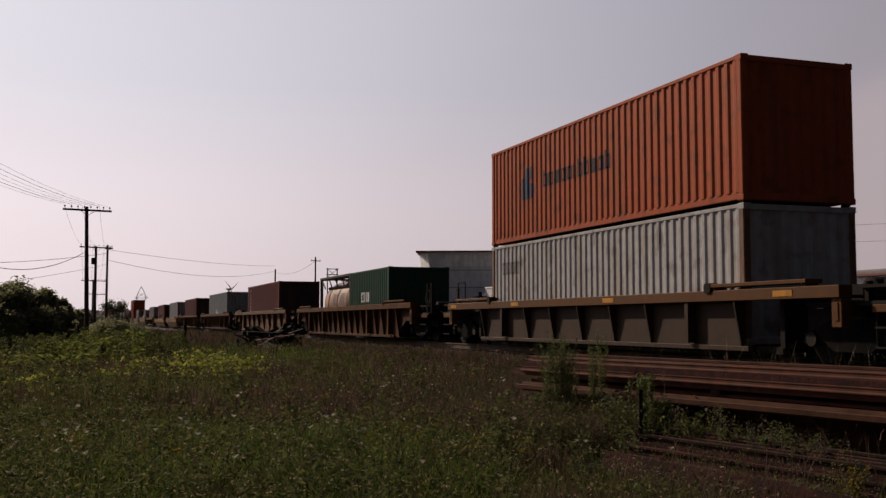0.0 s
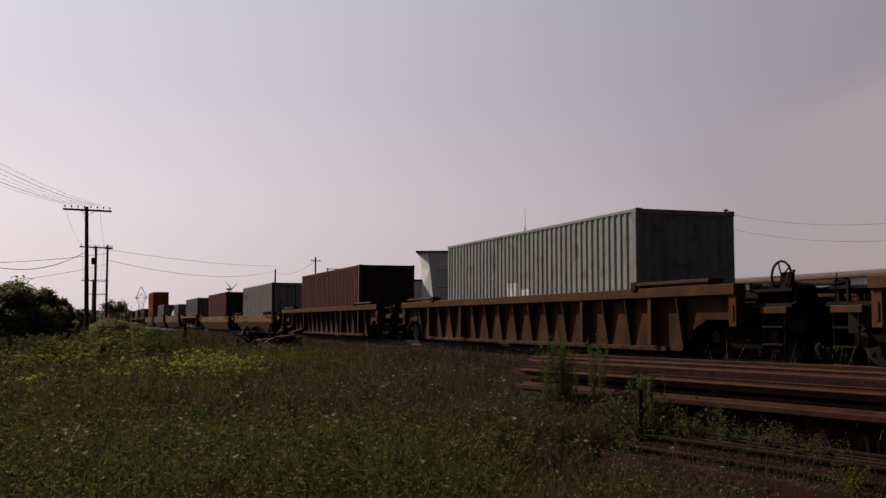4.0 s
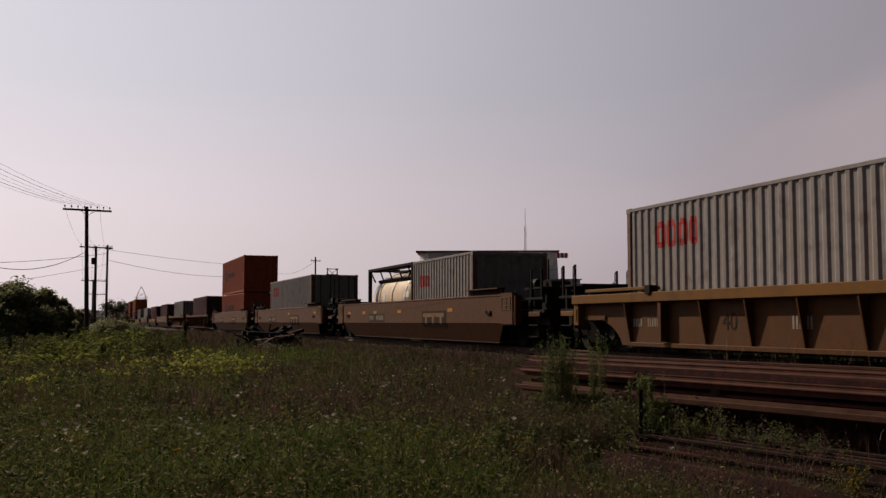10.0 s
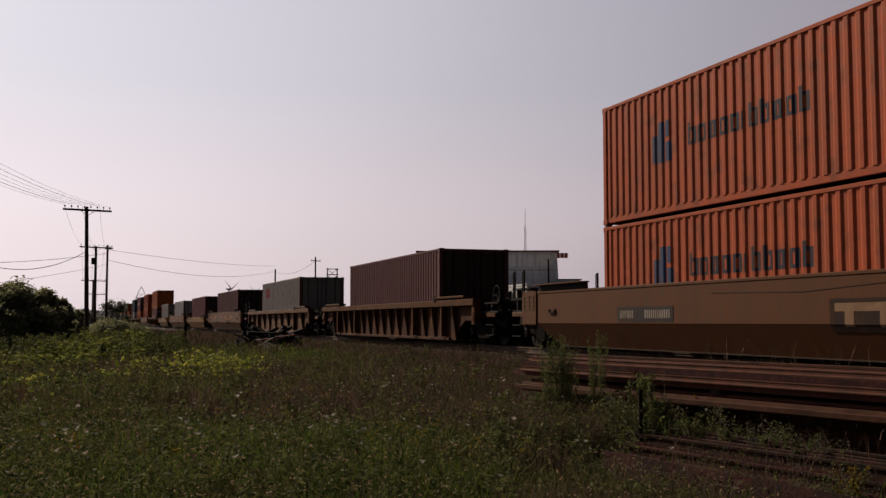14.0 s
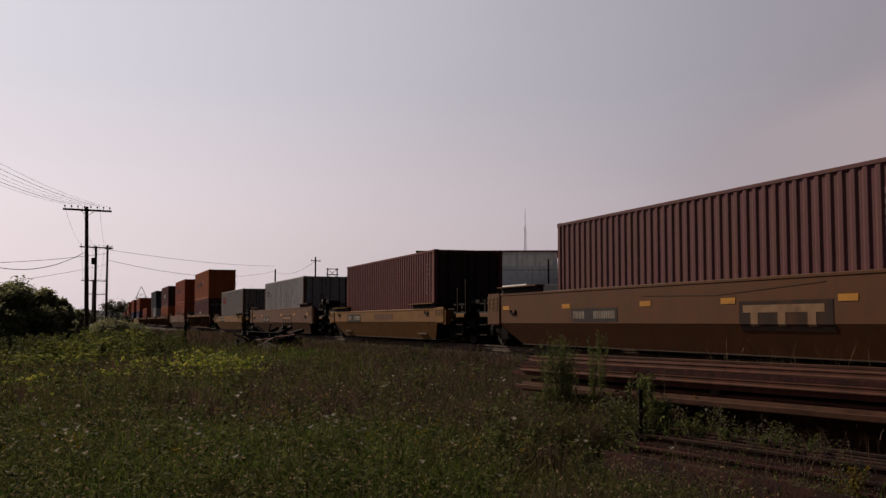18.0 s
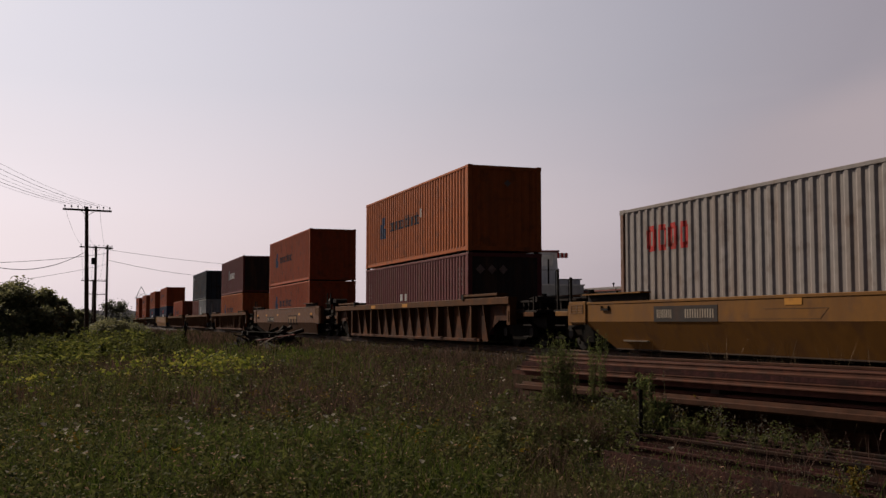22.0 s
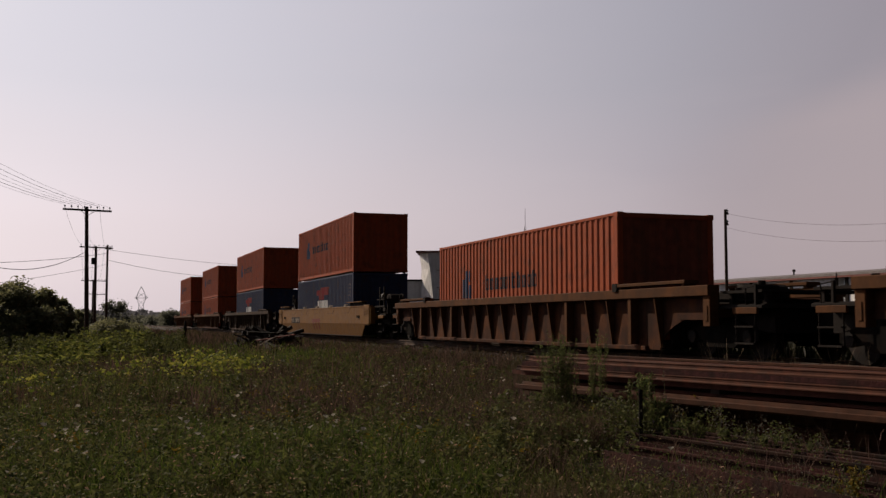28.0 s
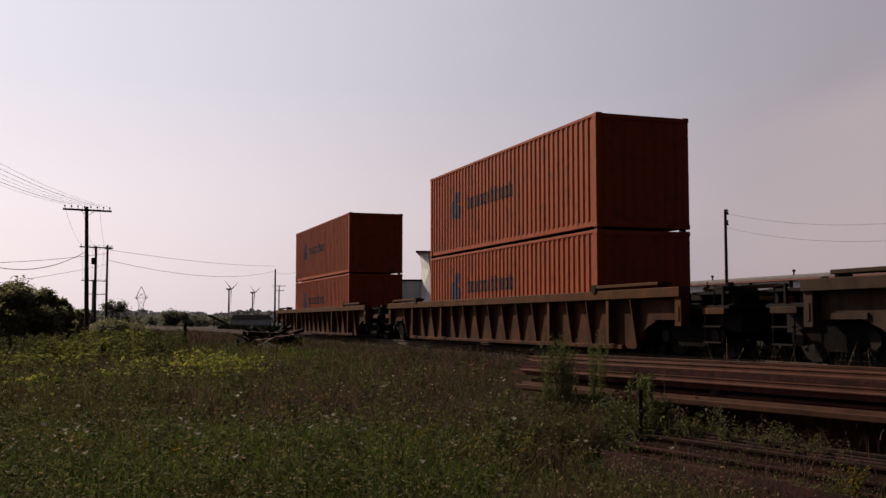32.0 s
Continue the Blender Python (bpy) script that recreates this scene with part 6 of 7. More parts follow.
def umbels():
    """White lacy flower heads on thin stems: shallow bowls of florets, past counting."""
    groups = [(20, 7.5, 11, -60, 1250), (50, 10, 17, 0, 1250), (56, 15, 26, 0, 900), (14, 9, 14, 1200, 1568)]
    xs, ys = [], []
    for n, lo, hi, a, b in groups:
        x, y = view_points(n, lo, hi, a, b)
        x, y = thin_near_rails(x, y, 0.0)
        xs += list(x); ys += list(y)
    # a few clusters where several stand together
    for cx, cy in ((310, 10.6), (345, 9.9), (375, 10.1), (600, 10.4), (120, 10.2), (20, 9.4), (1030, 9.2), (590, 11.4), (680, 17)):
        a = math.atan((cx - 784) / 1834.3) + radians(YAW)
        for k in range(3):
            xs.append(cy * math.sin(a) + rng.normal() * 0.12); ys.append(cy * math.cos(a) + rng.normal() * 0.2)
    s = Shape()
    for x, y in zip(xs, ys):
        z = float(ground_z(x, y)) + 0.42 + 0.22 * rng.random()
        r = 0.012 + 0.020 * rng.random() ** 1.6
        tx, ty = rng.normal() * 0.25, rng.normal() * 0.25
        pts, n = [(x, y, z - 0.012)], 9
        for ring, dz in ((0.55, 0.0), (1.0, 0.012)):
            for k in range(n):
                g = 6.283 * k / n
                rr = r * ring * (0.88 + 0.24 * rng.random())
                dx, dy = rr * math.cos(g), rr * math.sin(g)
                pts.append((x + dx, y + dy, z + dz + tx * dx + ty * dy))
        f = [(0, 1 + k, 1 + (k + 1) % n) for k in range(n)] + [(1 + k, 1 + (k + 1) % n, 1 + n + (k + 1) % n, 1 + n + k) for k in range(n)]
        s.face_loop(pts, f)
    tagged(new("white_flowers", s.mesh("white_flowers", M["umbel"])), "white lacy wild carrot flower heads", "flowers", kind="stuff")
    blades(np.array(xs), np.array(ys), 0.48 + 0 * np.array(xs), 0.006 + 0 * np.array(xs), 0.05, "stem", "flower_stems", "thin stems of wild carrot", "flowers")


def shrub(name, label, category, x, y, height, width, leaves, leaf_size, mat, stems=7, upright=0.5):
    """A bush: leaning stems with twigs, leaves along them, an uneven outline."""
    z0 = float(ground_z(x, y))
    b = thing(name, label, category, at=pose(x, y, z0))
    wood = Shape()
    px, py, pz = [], [], []
    tips = []
    for k in range(stems):
        g = rng.random() * 6.28
        r = width * 0.5 * (0.25 + 0.75 * rng.random())
        top = Vector((r * math.cos(g), r * math.sin(g), height * (0.6 + 0.4 * rng.random())))
        a = Vector((r * 0.15 * math.cos(g), r * 0.15 * math.sin(g), -0.1))
        mid = a.lerp(top, 0.5) + Vector((0, 0, height * 0.08))
        rad = 0.008 + height * 0.008
        wood.tube(a, mid, rad, rad * 0.7, 5, False).tube(mid, top, rad * 0.7, rad * 0.2, 5, False)
        tips.append((a, mid, top))
        for q in range(4):
            t = 0.35 + 0.6 * rng.random()
            p = mid.lerp(top, t)
            e = p + Vector((rng.normal() * width * 0.14, rng.normal() * width * 0.14, height * 0.12 * rng.random()))
            wood.tube(p, e, rad * 0.35, rad * 0.1, 4, False)
            tips.append((p, p.lerp(e, 0.5), e))
    part("branchwork", wood, M["bark"], b)
    n = leaves // len(tips)
    for a, mid, e in tips:
        t = rng.random(n)
        spread = (0.24 if upright > 0.7 else 0.30) * width * 0.5
        base = np.array(mid)[None] * (1 - t[:, None]) + np.array(e)[None] * t[:, None]
        off = rng.normal(size=(n, 3)) * spread * np.array([1, 1, 0.7])
        c = base + off
        px += list(c[:, 0]); py += list(c[:, 1]); pz += list(np.maximum(0.05, c[:, 2]))
    part("foliage", leaf_cloud(np.array(px), np.array(py), np.array(pz), leaf_size, mat, "foliage", 2.6 if upright > 0.7 else 1.0, 0.17 if upright > 0.7 else 0.42), None, b, "dense small green leaves")
    return b


def wand_plant(name, label, category, x, y, height, width, stems, leaves, size, mat, slim=0.24, bare=0.15):
    """An upright plant: thin curved stems from one foot, each set with small narrow leaves to its tip."""
    z0 = float(ground_z(x, y))
    b = thing(name, label, category, at=pose(x, y, z0))
    P = []
    for k in range(stems):
        g, r = rng.random() * 6.28, width * 0.5 * rng.random() ** 0.7
        h = height * (0.78 + 0.22 * rng.random())
        tip = Vector((r * math.cos(g), r * math.sin(g), h))
        foot = Vector((0.12 * r * math.cos(g) + rng.normal() * 0.02, 0.12 * r * math.sin(g) + rng.normal() * 0.02, -0.06))
        mid = Vector((0.30 * tip.x + 0.7 * foot.x, 0.30 * tip.y + 0.7 * foot.y, 0.52 * h))
        part("stem", Shape().tube(foot, mid, 0.0055, 0.004, 4, False).tube(mid, tip, 0.004, 0.0015, 4, False), M["stem"], b)
        t = bare + (1 - bare) * rng.random(leaves)
        q = ((1 - t) ** 2)[:, None] * np.array(foot) + (2 * t * (1 - t))[:, None] * np.array(mid) + (t ** 2)[:, None] * np.array(tip)
        P.append(q + rng.normal(size=(leaves, 3)) * (size * (1.25 - 0.75 * t))[:, None] * np.array([1, 1, 0.7]))
    P = np.concatenate(P)
    part("foliage", leaf_cloud(P[:, 0], P[:, 1], np.maximum(P[:, 2], 0.02), size * (0.6 + 0.4 * rng.random(len(P))), mat, "foliage", 1.9, slim), None, b, "small narrow green leaves")
    return b


def at_bearing(px, d):
    """A place at the distance d along a bearing, given as a share of the view's width."""
    a = math.atan((px - 784) / 1834.3) + radians(YAW)
    return d * math.sin(a), d * math.cos(a)


def thicket(x, y, h, w, n):
    """A rounded bush: leaves in many lumps over its stems."""
    z0 = float(ground_z(x, y))
    b = thing("bush", "dark green leafy thicket at the field's edge", "bush", "thicket", at=pose(x, y, z0))
    wood = Shape()
    lumps = 46
    P = []
    for k in range(lumps):
        g, t = rng.random() * 6.283, rng.random() ** 0.8
        r = w * 0.5 * math.sqrt(max(0.02, 1 - t ** 2)) * (0.45 + 0.42 * rng.random())
        c = Vector((r * math.cos(g), r * math.sin(g), h * (0.08 + 0.78 * t)))
        wood.tube((0, 0, -0.1), c, 0.03, 0.008, 4, False)
        lr = w * (0.09 + 0.07 * rng.random())
        q = rng.normal(size=(n // lumps, 3))
        q /= np.linalg.norm(q, axis=1)[:, None]
        q *= lr * rng.random((n // lumps, 1)) ** 0.35 * (0.75 + 0.5 * rng.random((n // lumps, 1)) ** 2)
        P.append(np.array(c)[None] + q * np.array([1, 1, 0.9]))
    P = np.concatenate(P)
    part("branchwork", wood, M["bark"], b)
    part("foliage", leaf_cloud(P[:, 0], P[:, 1], np.maximum(P[:, 2], 0.02), 0.085, M["bush_leaf"], "foliage", 0.7, 0.5), None, b, "dense dark green leaves")


def bushes():
    # the dark thicket on the far verge
    for px, d, h, w, n in ((18, 53, 3.42, 5.3, 40000), (-75, 50, 3.5, 4.6, 22000), (72, 54, 3.30, 3.6, 24000), (103, 55, 2.95, 2.2, 11000), (114, 57, 2.3, 1.6, 6000), (140, 80, 2.75, 1.5, 4000), (-130, 46, 3.0, 3.5, 9000), (195, 84, 1.5, 5.0, 8000), (232, 92, 1.25, 4.0, 5000)):
        x, y = at_bearing(px, d)
        thicket(x, y, h, w, n)
    # the young feathery shrub before the track and its thin neighbour
    for px, d, h, w, st in ((970, 14.6, 1.46, 0.42, 18), (994, 14.4, 1.52, 0.46, 26), (1010, 14.5, 1.25, 0.34, 12), (1046, 14.6, 1.54, 0.24, 10), (1062, 14.7, 1.46, 0.24, 8)):
        x, y = at_bearing(px, d)
        wand_plant("sapling", "young feathery green shrub beside the track", "shrub", x, y, h, w, st, 105, 0.027, M["sapling_leaf"], 0.2)
    # the tall slender weeds in front of the rails, with their iron stake
    for px, d, h, w, st, mat in ((1112, 12.5, 1.08, 0.14, 3, "weed_leaf"), (1132, 12.4, 1.02, 0.34, 9, "sapling_leaf"), (1148, 12.6, 1.08, 0.18, 5, "weed_leaf"), (1168, 12.3, 0.72, 0.40, 10, "sapling_leaf"), (1092, 12.7, 0.72, 0.40, 9, "weed_leaf"), (1130, 12.2, 0.60, 0.50, 12, "weed_leaf"),
                                 (1195, 12.0, 0.52, 0.5, 8, "sapling_leaf"), (1235, 11.8, 0.46, 0.5, 7, "weed_leaf"), (1268, 11.9, 0.60, 0.20, 3, "pale_leaf"), (1290, 11.6, 0.42, 0.5, 6, "weed_leaf"), (1330, 11.2, 0.52, 0.34, 4, "pale_leaf"),
                                 (1360, 11.0, 0.38, 0.5, 5, "weed_leaf"), (1405, 10.7, 0.40, 0.4, 4, "weed_leaf"), (1440, 10.5, 0.36, 0.3, 3, "pale_leaf"), (1172, 13.2, 1.12, 0.06, 1, "pale_leaf")):
        x, y = at_bearing(px, d)
        wand_plant("tall_weed", "slender leafy weed in front of the stacked rails", "weed", x, y, h, w, st, 30 if mat == "pale_leaf" else 60, 0.020 if mat == "pale_leaf" else 0.030, M[mat], 0.38, 0.25)
    for px, d, h, w, n in ((1500, 9.3, 0.36, 0.36, 8), (1478, 9.0, 0.26, 0.30, 5)):
        x, y = at_bearing(px, d)
        wand_plant("yellow_weed", "yellowing leafy weed among the loose rails", "weed", x, y, h, w, n, 34, 0.020, M["goldenrod"], 0.45)
    x, y = at_bearing(1131, 12.0)
    stake = thing("iron_stake", "thin dark iron stake standing in the weeds", "stake", at=pose(x, y, float(ground_z(x, y))))
    part("stake_bar", Shape().box(-0.022, 0.022, -0.006, 0.006, -0.1, 0.80).box(-0.006, 0.006, 0, 0.03, -0.1, 0.80), M["black_steel"], stake)
    # broken dead stalks
    x, y = at_bearing(890, 9.6)
    s = Shape()
    for a, b in (((0, 0, 0), (0.28, 0.1, 0.32)), ((0.02, 0, 0), (0.2, 0.05, 0.30)), ((0.1, 0, 0.05), (0.42, 0.0, 0.33))):
        s.tube(a, b, 0.006, 0.003, 5)
    dead = thing("dead_stalks", "pale broken dead stalks", "dead stalks", at=pose(x, y, float(ground_z(x, y)) + 0.1))
    part("stalk_bundle", s, M["straw"], dead)


def stack_weeds():
    """Leafy weeds before the dark side of the stack and over the steel strips, past counting."""
    for key, name, n, k, size, slim in (("weed_leaf", "stack_weeds", 165, 34, 0.022, 0.36), ("pale_leaf", "pale_stack_weeds", 105, 24, 0.019, 0.5), ("sapling_leaf", "fresh_stack_weeds", 26, 40, 0.020, 0.4)):
        px = 1065 + 375 * rng.random(n) ** 1.25
        d = 11.2 + 2.0 * rng.random(n)
        hh = (0.35 + 0.48 * rng.random(n)) * (1 - 0.0016 * (px - 1065))
        # lower ones along the strips and the loose rails
        m = n // 2
        px = np.append(px, 1050 + 480 * rng.random(m))
        d = np.append(d, 7.6 + 2.2 * rng.random(m))
        hh = np.append(hh, 0.10 + 0.20 * rng.random(m))
        a = np.arctan((px - 784) / 1834.3) + radians(YAW)
        x, y = d * np.sin(a), d * np.cos(a)
        u = (x - 7.86) * 0.9806 + (y - 8.6) * 0.196
        c = np.where(np.arange(len(x)) < n, (u < -0.08) & (u > np.where(px < 1150, -1.6, -0.62)), x < 7.45)
        x, y, hh = np.repeat(x[c], k), np.repeat(y[c], k), np.repeat(hh[c], k)
        t = rng.random(len(x)) ** 0.8
        r = 0.04 + 0.10 * (1 - t)
        me = leaf_cloud(x + rng.normal(size=len(x)) * r, y + rng.normal(size=len(x)) * r, ground_z(x, y) + hh * (0.1 + 0.9 * t), size * (0.7 + 0.5 * rng.random(len(x))), M[key], name, 1.0, slim)
        tagged(new(name, me), "broad-leaved weeds growing up before the stacked rails", "weeds", kind="stuff")


def tree(px, d, h, w, n, leaf=0.9, label="hazy green tree on the horizon"):
    x, y = at_bearing(px, d)
    z0 = float(ground_z(x, y))
    t = thing("tree", label, "tree", "far trees", at=pose(x, y, z0))
    wood = Shape().tube((0, 0, -0.3), (0, 0, h * 0.55), h * 0.035, h * 0.02, 7, False)
    px_, py_, pz_ = [], [], []
    for k in range(18):
        g = rng.random() * 6.28
        e = Vector((math.cos(g) * w * 0.5 * rng.random() ** 0.5, math.sin(g) * w * 0.5 * rng.random() ** 0.5, h * (0.10 + 0.80 * rng.random() ** 1.2)))
        wood.tube((0, 0, h * 0.12), e, h * 0.012, h * 0.004, 4, False)
        m = n // 18
        c = np.array(e)[None] + rng.normal(size=(m, 3)) * np.array([w, w, h * 0.7]) * 0.12
        px_ += list(c[:, 0]); py_ += list(c[:, 1]); pz_ += list(np.maximum(0.2, c[:, 2]))
    part("trunk", wood, M["bark"], t)
    part("crown", leaf_cloud(np.array(px_), np.array(py_), np.array(pz_), leaf, M["hazed_leaf"], "crown"), None, t, "ragged hazy crown")


def far_trees():
    for px, d, h, w, n in ((207, 260, 6.2, 5.5, 1200), (175, 230, 3.2, 5, 500), (140, 150, 3.2, 3, 500), (262, 420, 4.2, 8, 600), (283, 330, 3.8, 6, 600), (310, 300, 5.0, 6.5, 1200), (330, 310, 4.2, 5, 600),
                          (355, 330, 3.6, 6, 500), (235, 420, 3.2, 8, 400), (430, 420, 3.6, 9, 400), (275, 380, 3.6, 9, 500), (385, 400, 3.8, 10, 500), (460, 380, 3.4, 9, 400)):
        tree(px, d, h, w, n * 3, 0.14 + d * 0.0006)
    # the wooded skyline, past counting
    n = 42000
    g = np.arctan((-200 + rng.random(n) * 2000 - 784) / 1834.3) + radians(YAW)
    d = 900 + rng.random(n) * 220
    x, y = d * np.sin(g), d * np.cos(g)
    hh = 10.3 + 1.3 * np.sin(g * 47) + 0.9 * np.sin(g * 131 + 1) + 0.7 * np.sin(g * 370)
    z = -1 + hh * rng.random(n) ** 0.8
    me = leaf_cloud(x, y, z, 1.5, M["hazed_woods_leaf"], "far_woods", 1.0, 0.8)
    tagged(new("far_woods", me), "hazy line of woods on the horizon", "woods", kind="stuff")


meadow()
leafy_weeds()
umbels()
bushes()
far_trees()
stack_weeds()


# ---- poles and wires ----
def wire(a, b, sag, r=0.012):
    """A sagging wire, as one continuous tube."""
    a, b = Vector(a), Vector(b)
    side = (b - a).cross(Vector((0, 0, 1))).normalized()
    n, pts = 16, []
    for i in range(n + 1):
        t = i / n
        p = a.lerp(b, t)
        p.z -= sag * 4 * t * (1 - t)
        for k in range(4):
            g = math.pi / 2 * k
            pts.append(p + side * (r * math.cos(g)) + Vector((0, 0, r * math.sin(g))))
    s = Shape().face_loop(pts, [(i * 4 + k, i * 4 + (k + 1) % 4, i * 4 + 4 + (k + 1) % 4, i * 4 + 4 + k) for i in range(n) for k in range(4)])
    w = thing("overhead_wire", "thin sagging overhead wire", "wire", "overhead wires")
    part("strand", s, M["wire"], w)


def line_pole(x, y, top, r=0.14, arms=((0.25, 1.5, 8),), turn=0.0, lean=0.0, label="dark wooden utility pole with a crossarm"):
    z0 = float(ground_z(x, y))
    p = thing("utility_pole", label, "utility pole", "utility poles", at=pose(x, y, z0, 0, lean, turn))
    h = top - z0
    part("pole_shaft", Shape().tube((0, 0, -0.3), (0, 0, h), r, r * 0.72, 10), M["pole_wood"], p)
    for drop, half, pins in arms:
        arm = part("crossarm", Shape().box(-half, half, -0.05, 0.05, h - drop - 0.12, h - drop, 0.01), M["pole_wood"], p, at=pose(0, -r, 0))
        for k in range(pins):
            t = -half + 0.12 + (2 * half - 0.24) * k / max(1, pins - 1)
            part("insulator", Shape().tube((t, 0, h - drop), (t, 0, h - drop + 0.12), 0.015, n=5).lathe([(0, 0.05), (0.05, 0.055), (0.11, 0.03)], 2, 8, (t, 0, h - drop + 0.1)), M["insulator"], arm)
        if half > 1:
            for sx in (-1, 1):
                part("arm_brace", Shape().tube((sx * 0.48, -r, h - drop - 0.1), (0, -r, h - drop - 0.42), 0.018, n=5), M["pole_wood"], p)
    return z0 + h


def build_poles():
    x1, y1 = at_bearing(155.5, 70.5)
    line_pole(x1, y1, 8.12, 0.15, ((0.18, 1.62, 8),), 24, -1.3)
    x2, y2 = at_bearing(168.5, 107)
    line_pole(x2, y2, 8.13, 0.16, ((0.1, 1.65, 8),), 20)
    x3, y3 = at_bearing(189, 104)
    line_pole(x3, y3, 8.03, 0.13, ((0.3, 0.3, 2),), 20, label="bare wooden utility pole")
    x4, y4 = at_bearing(165, 150)
    line_pole(x4, y4, 6.47, 0.16, ((0.1, 1.7, 8),), 20)
    x5, y5 = at_bearing(170, 200)
    line_pole(x5, y5, 5.9, 0.16, ((0.1, 1.9, 8),), 20)
    # transformer and cable gear on the second pole
    can = thing("pole_transformer", "dark cable box fixed to a utility pole", "transformer", at=pose(x2 - 0.25, y2 - 0.2, 0))
    part("box", Shape().lathe([(6.3, 0.12), (6.35, 0.16), (6.9, 0.16), (6.95, 0.1)], 2, 10), M["black_steel"], can)
    for k in range(6):
        o = -1.5 + 0.6 * k
        wire((x1 - 0.2 + o * 0.9, y1 + o * 0.35, 8.2), (-14 + o, 30, 12.5), 1.45, 0.011 if k in (1, 4) else 0.007)
        if k % 2 == 0:
            wire((x1 - 0.2 + o * 0.9, y1 + o * 0.35, 8.2), (x2 + o * 0.9, y2 + o * 0.3, 8.25), 0.5, 0.008)
            wire((x2 + o * 0.9, y2 + o * 0.3, 8.25), (x4 + o * 0.9, y4 + o * 0.3, 6.5), 0.5, 0.01)
    # a line that crosses the scene
    xl, yl = at_bearing(-260, 80)
    xr, yr = at_bearing(487, 190)
    wire((x3, y3, 7.25), (xl, yl, 4.8), 0.5, 0.020)
    xm, ym = at_bearing(-200, 60)
    wire((x1 - 0.1, y1, 5.25), (xm, ym, 6.5), 2.05, 0.020)
    wire((x3, y3, 6.2), (xl, yl, 2.6), 0.5, 0.014)
    wire((x3, y3, 7.6), (xr, yr, 10.8), 0.42, 0.018)
    wire((x3, y3, 6.6), (xr, yr, 9.9), 1.3, 0.020)
    line_pole(xr, yr, 10.2, 0.19, (), label="bare dark utility pole beside the crossing")
    xs, ys = at_bearing(494, 260)
    line_pole(xs, ys, 9.8, 0.18, ((0.2, 1.6, 4), (1.3, 1.2, 2)))
    # poles behind the train
    xa, ya = at_bearing(558, 150)
    line_pole(xa, ya, 10.0, 0.15, ((0.5, 0.75, 3),), 10)
    xb, yb = at_bearing(1286, 74)
    line_pole(xb, yb, 8.45, 0.13, ((0.2, 0.45, 2), (0.95, 0.4, 2)), 50)
    for z, sag in ((8.2, 0.9), (7.2, 0.9)):
        xw, yw = at_bearing(1800, 60)
        wire((xb, yb, z), (xw, yw, z - 1.6), sag, 0.008)
    wire((xa, ya, 9.5), (xr, yr, 9.7), 1.0, 0.02)


build_poles()


# ---- buildings and masts in the distance ----
def works_building():
    """The tall grey works building with its battered ends and a red and white beam at the roof's corner."""
    b = thing("works_building", "tall grey industrial building with a flat roof", "building")
    d = 132.0
    xl, yl = at_bearing(741, d)
    xr, yr = at_bearing(986, d)
    ang = math.degrees(math.atan2(yr - yl, xr - xl))
    b.matrix_basis = pose(xl, yl, -1.0, 0, 0, ang)
    w = math.hypot(xr - xl, yr - yl)
    H = 10.52
    part("wall", Shape().prism([(2.1, 0), (w + 0.9, 0), (w + 0.25, 5.5), (w, H), (1.15, H), (1.45, 8.5), (1.85, 5)], 1, 0.0, 14), M["shed_wall"], b)
    # the battered end, turned towards the sun
    front, back = [(1.12, -0.02, H), (1.42, -0.02, 8.5), (1.82, -0.02, 5), (2.07, -0.02, 0)], [(-0.1, 3.2, H), (0.15, 3.2, 8.5), (0.05, 3.2, 5), (-0.1, 3.2, 0)]
    slab = front + back + [(x + 0.12, y + 0.1, z) for x, y, z in front + back]
    part("end_wall", Shape().face_loop(slab, [(i, i + 1, i + 5, i + 4) for i in range(3)] + [(i + 8, i + 9, i + 13, i + 12) for i in range(3)]
         + [(0, 4, 12, 8), (3, 7, 15, 11)] + [(i, i + 1, i + 9, i + 8) for i in (0, 1, 2, 4, 5, 6)]), M["shed_white"], b, "white end cladding")
    for k in range(6):      # a row of paler panels under the roof
        part("upper_panel", Shape().box(3.2 + k * 2.35, 5.3 + k * 2.35, -0.05, -0.005, H - 1.75, H - 0.35), M["shed_white"], b)
    part("roof_edge", Shape().box(-0.35, w + 0.3, -0.3, 14.2, H, H + 0.22), M["fascia"], b, "dull red roof edge")
    for k in range(1, 4):
        part("wall_seam", Shape().box(2.3, w, -0.04, 0, H - 2.2 * k - 0.1, H - 2.2 * k - 0.02), M["shed_roof"], b)
    for k in range(5):
        part("upright_seam", Shape().box(3.4 + k * 3.4, 3.5 + k * 3.4, -0.05, 0, 4, H), M["shed_wall"], b)
    part("low_wing", Shape().box(w, w + 2.9, 0, 8, 0, 7.0), M["shed_wall"], b)
    part("wing_roof", Shape().box(w - 0.1, w + 3.1, -0.2, 8.2, 7.0, 7.12), M["shed_roof"], b)
    beam = part("roof_beam", Shape().box(w - 0.6, w + 1.35, -0.5, -0.2, H - 0.75, H - 0.15), M["shed_white"], b, "red and white beam at the roof's corner")
    for k in range(3):
        part("red_band", Shape().box(w + 0.0 + k * 0.5, w + 0.25 + k * 0.5, -0.52, -0.18, H - 0.77, H - 0.13), M["red_mark"], beam)
    part("down_pipe", Shape().tube((w - 1.1, -0.2, 0), (w - 1.1, -0.2, H - 0.9), 0.10, n=6), M["black_steel"], b)
    part("annex", Shape().box(-2.9, 0.8, 3, 10, 0, 7.0), M["shed_wall"], b)
    part("annex_roof", Shape().box(-3.1, 0.9, 2.8, 10.2, 7.0, 7.2), M["black_steel"], b)


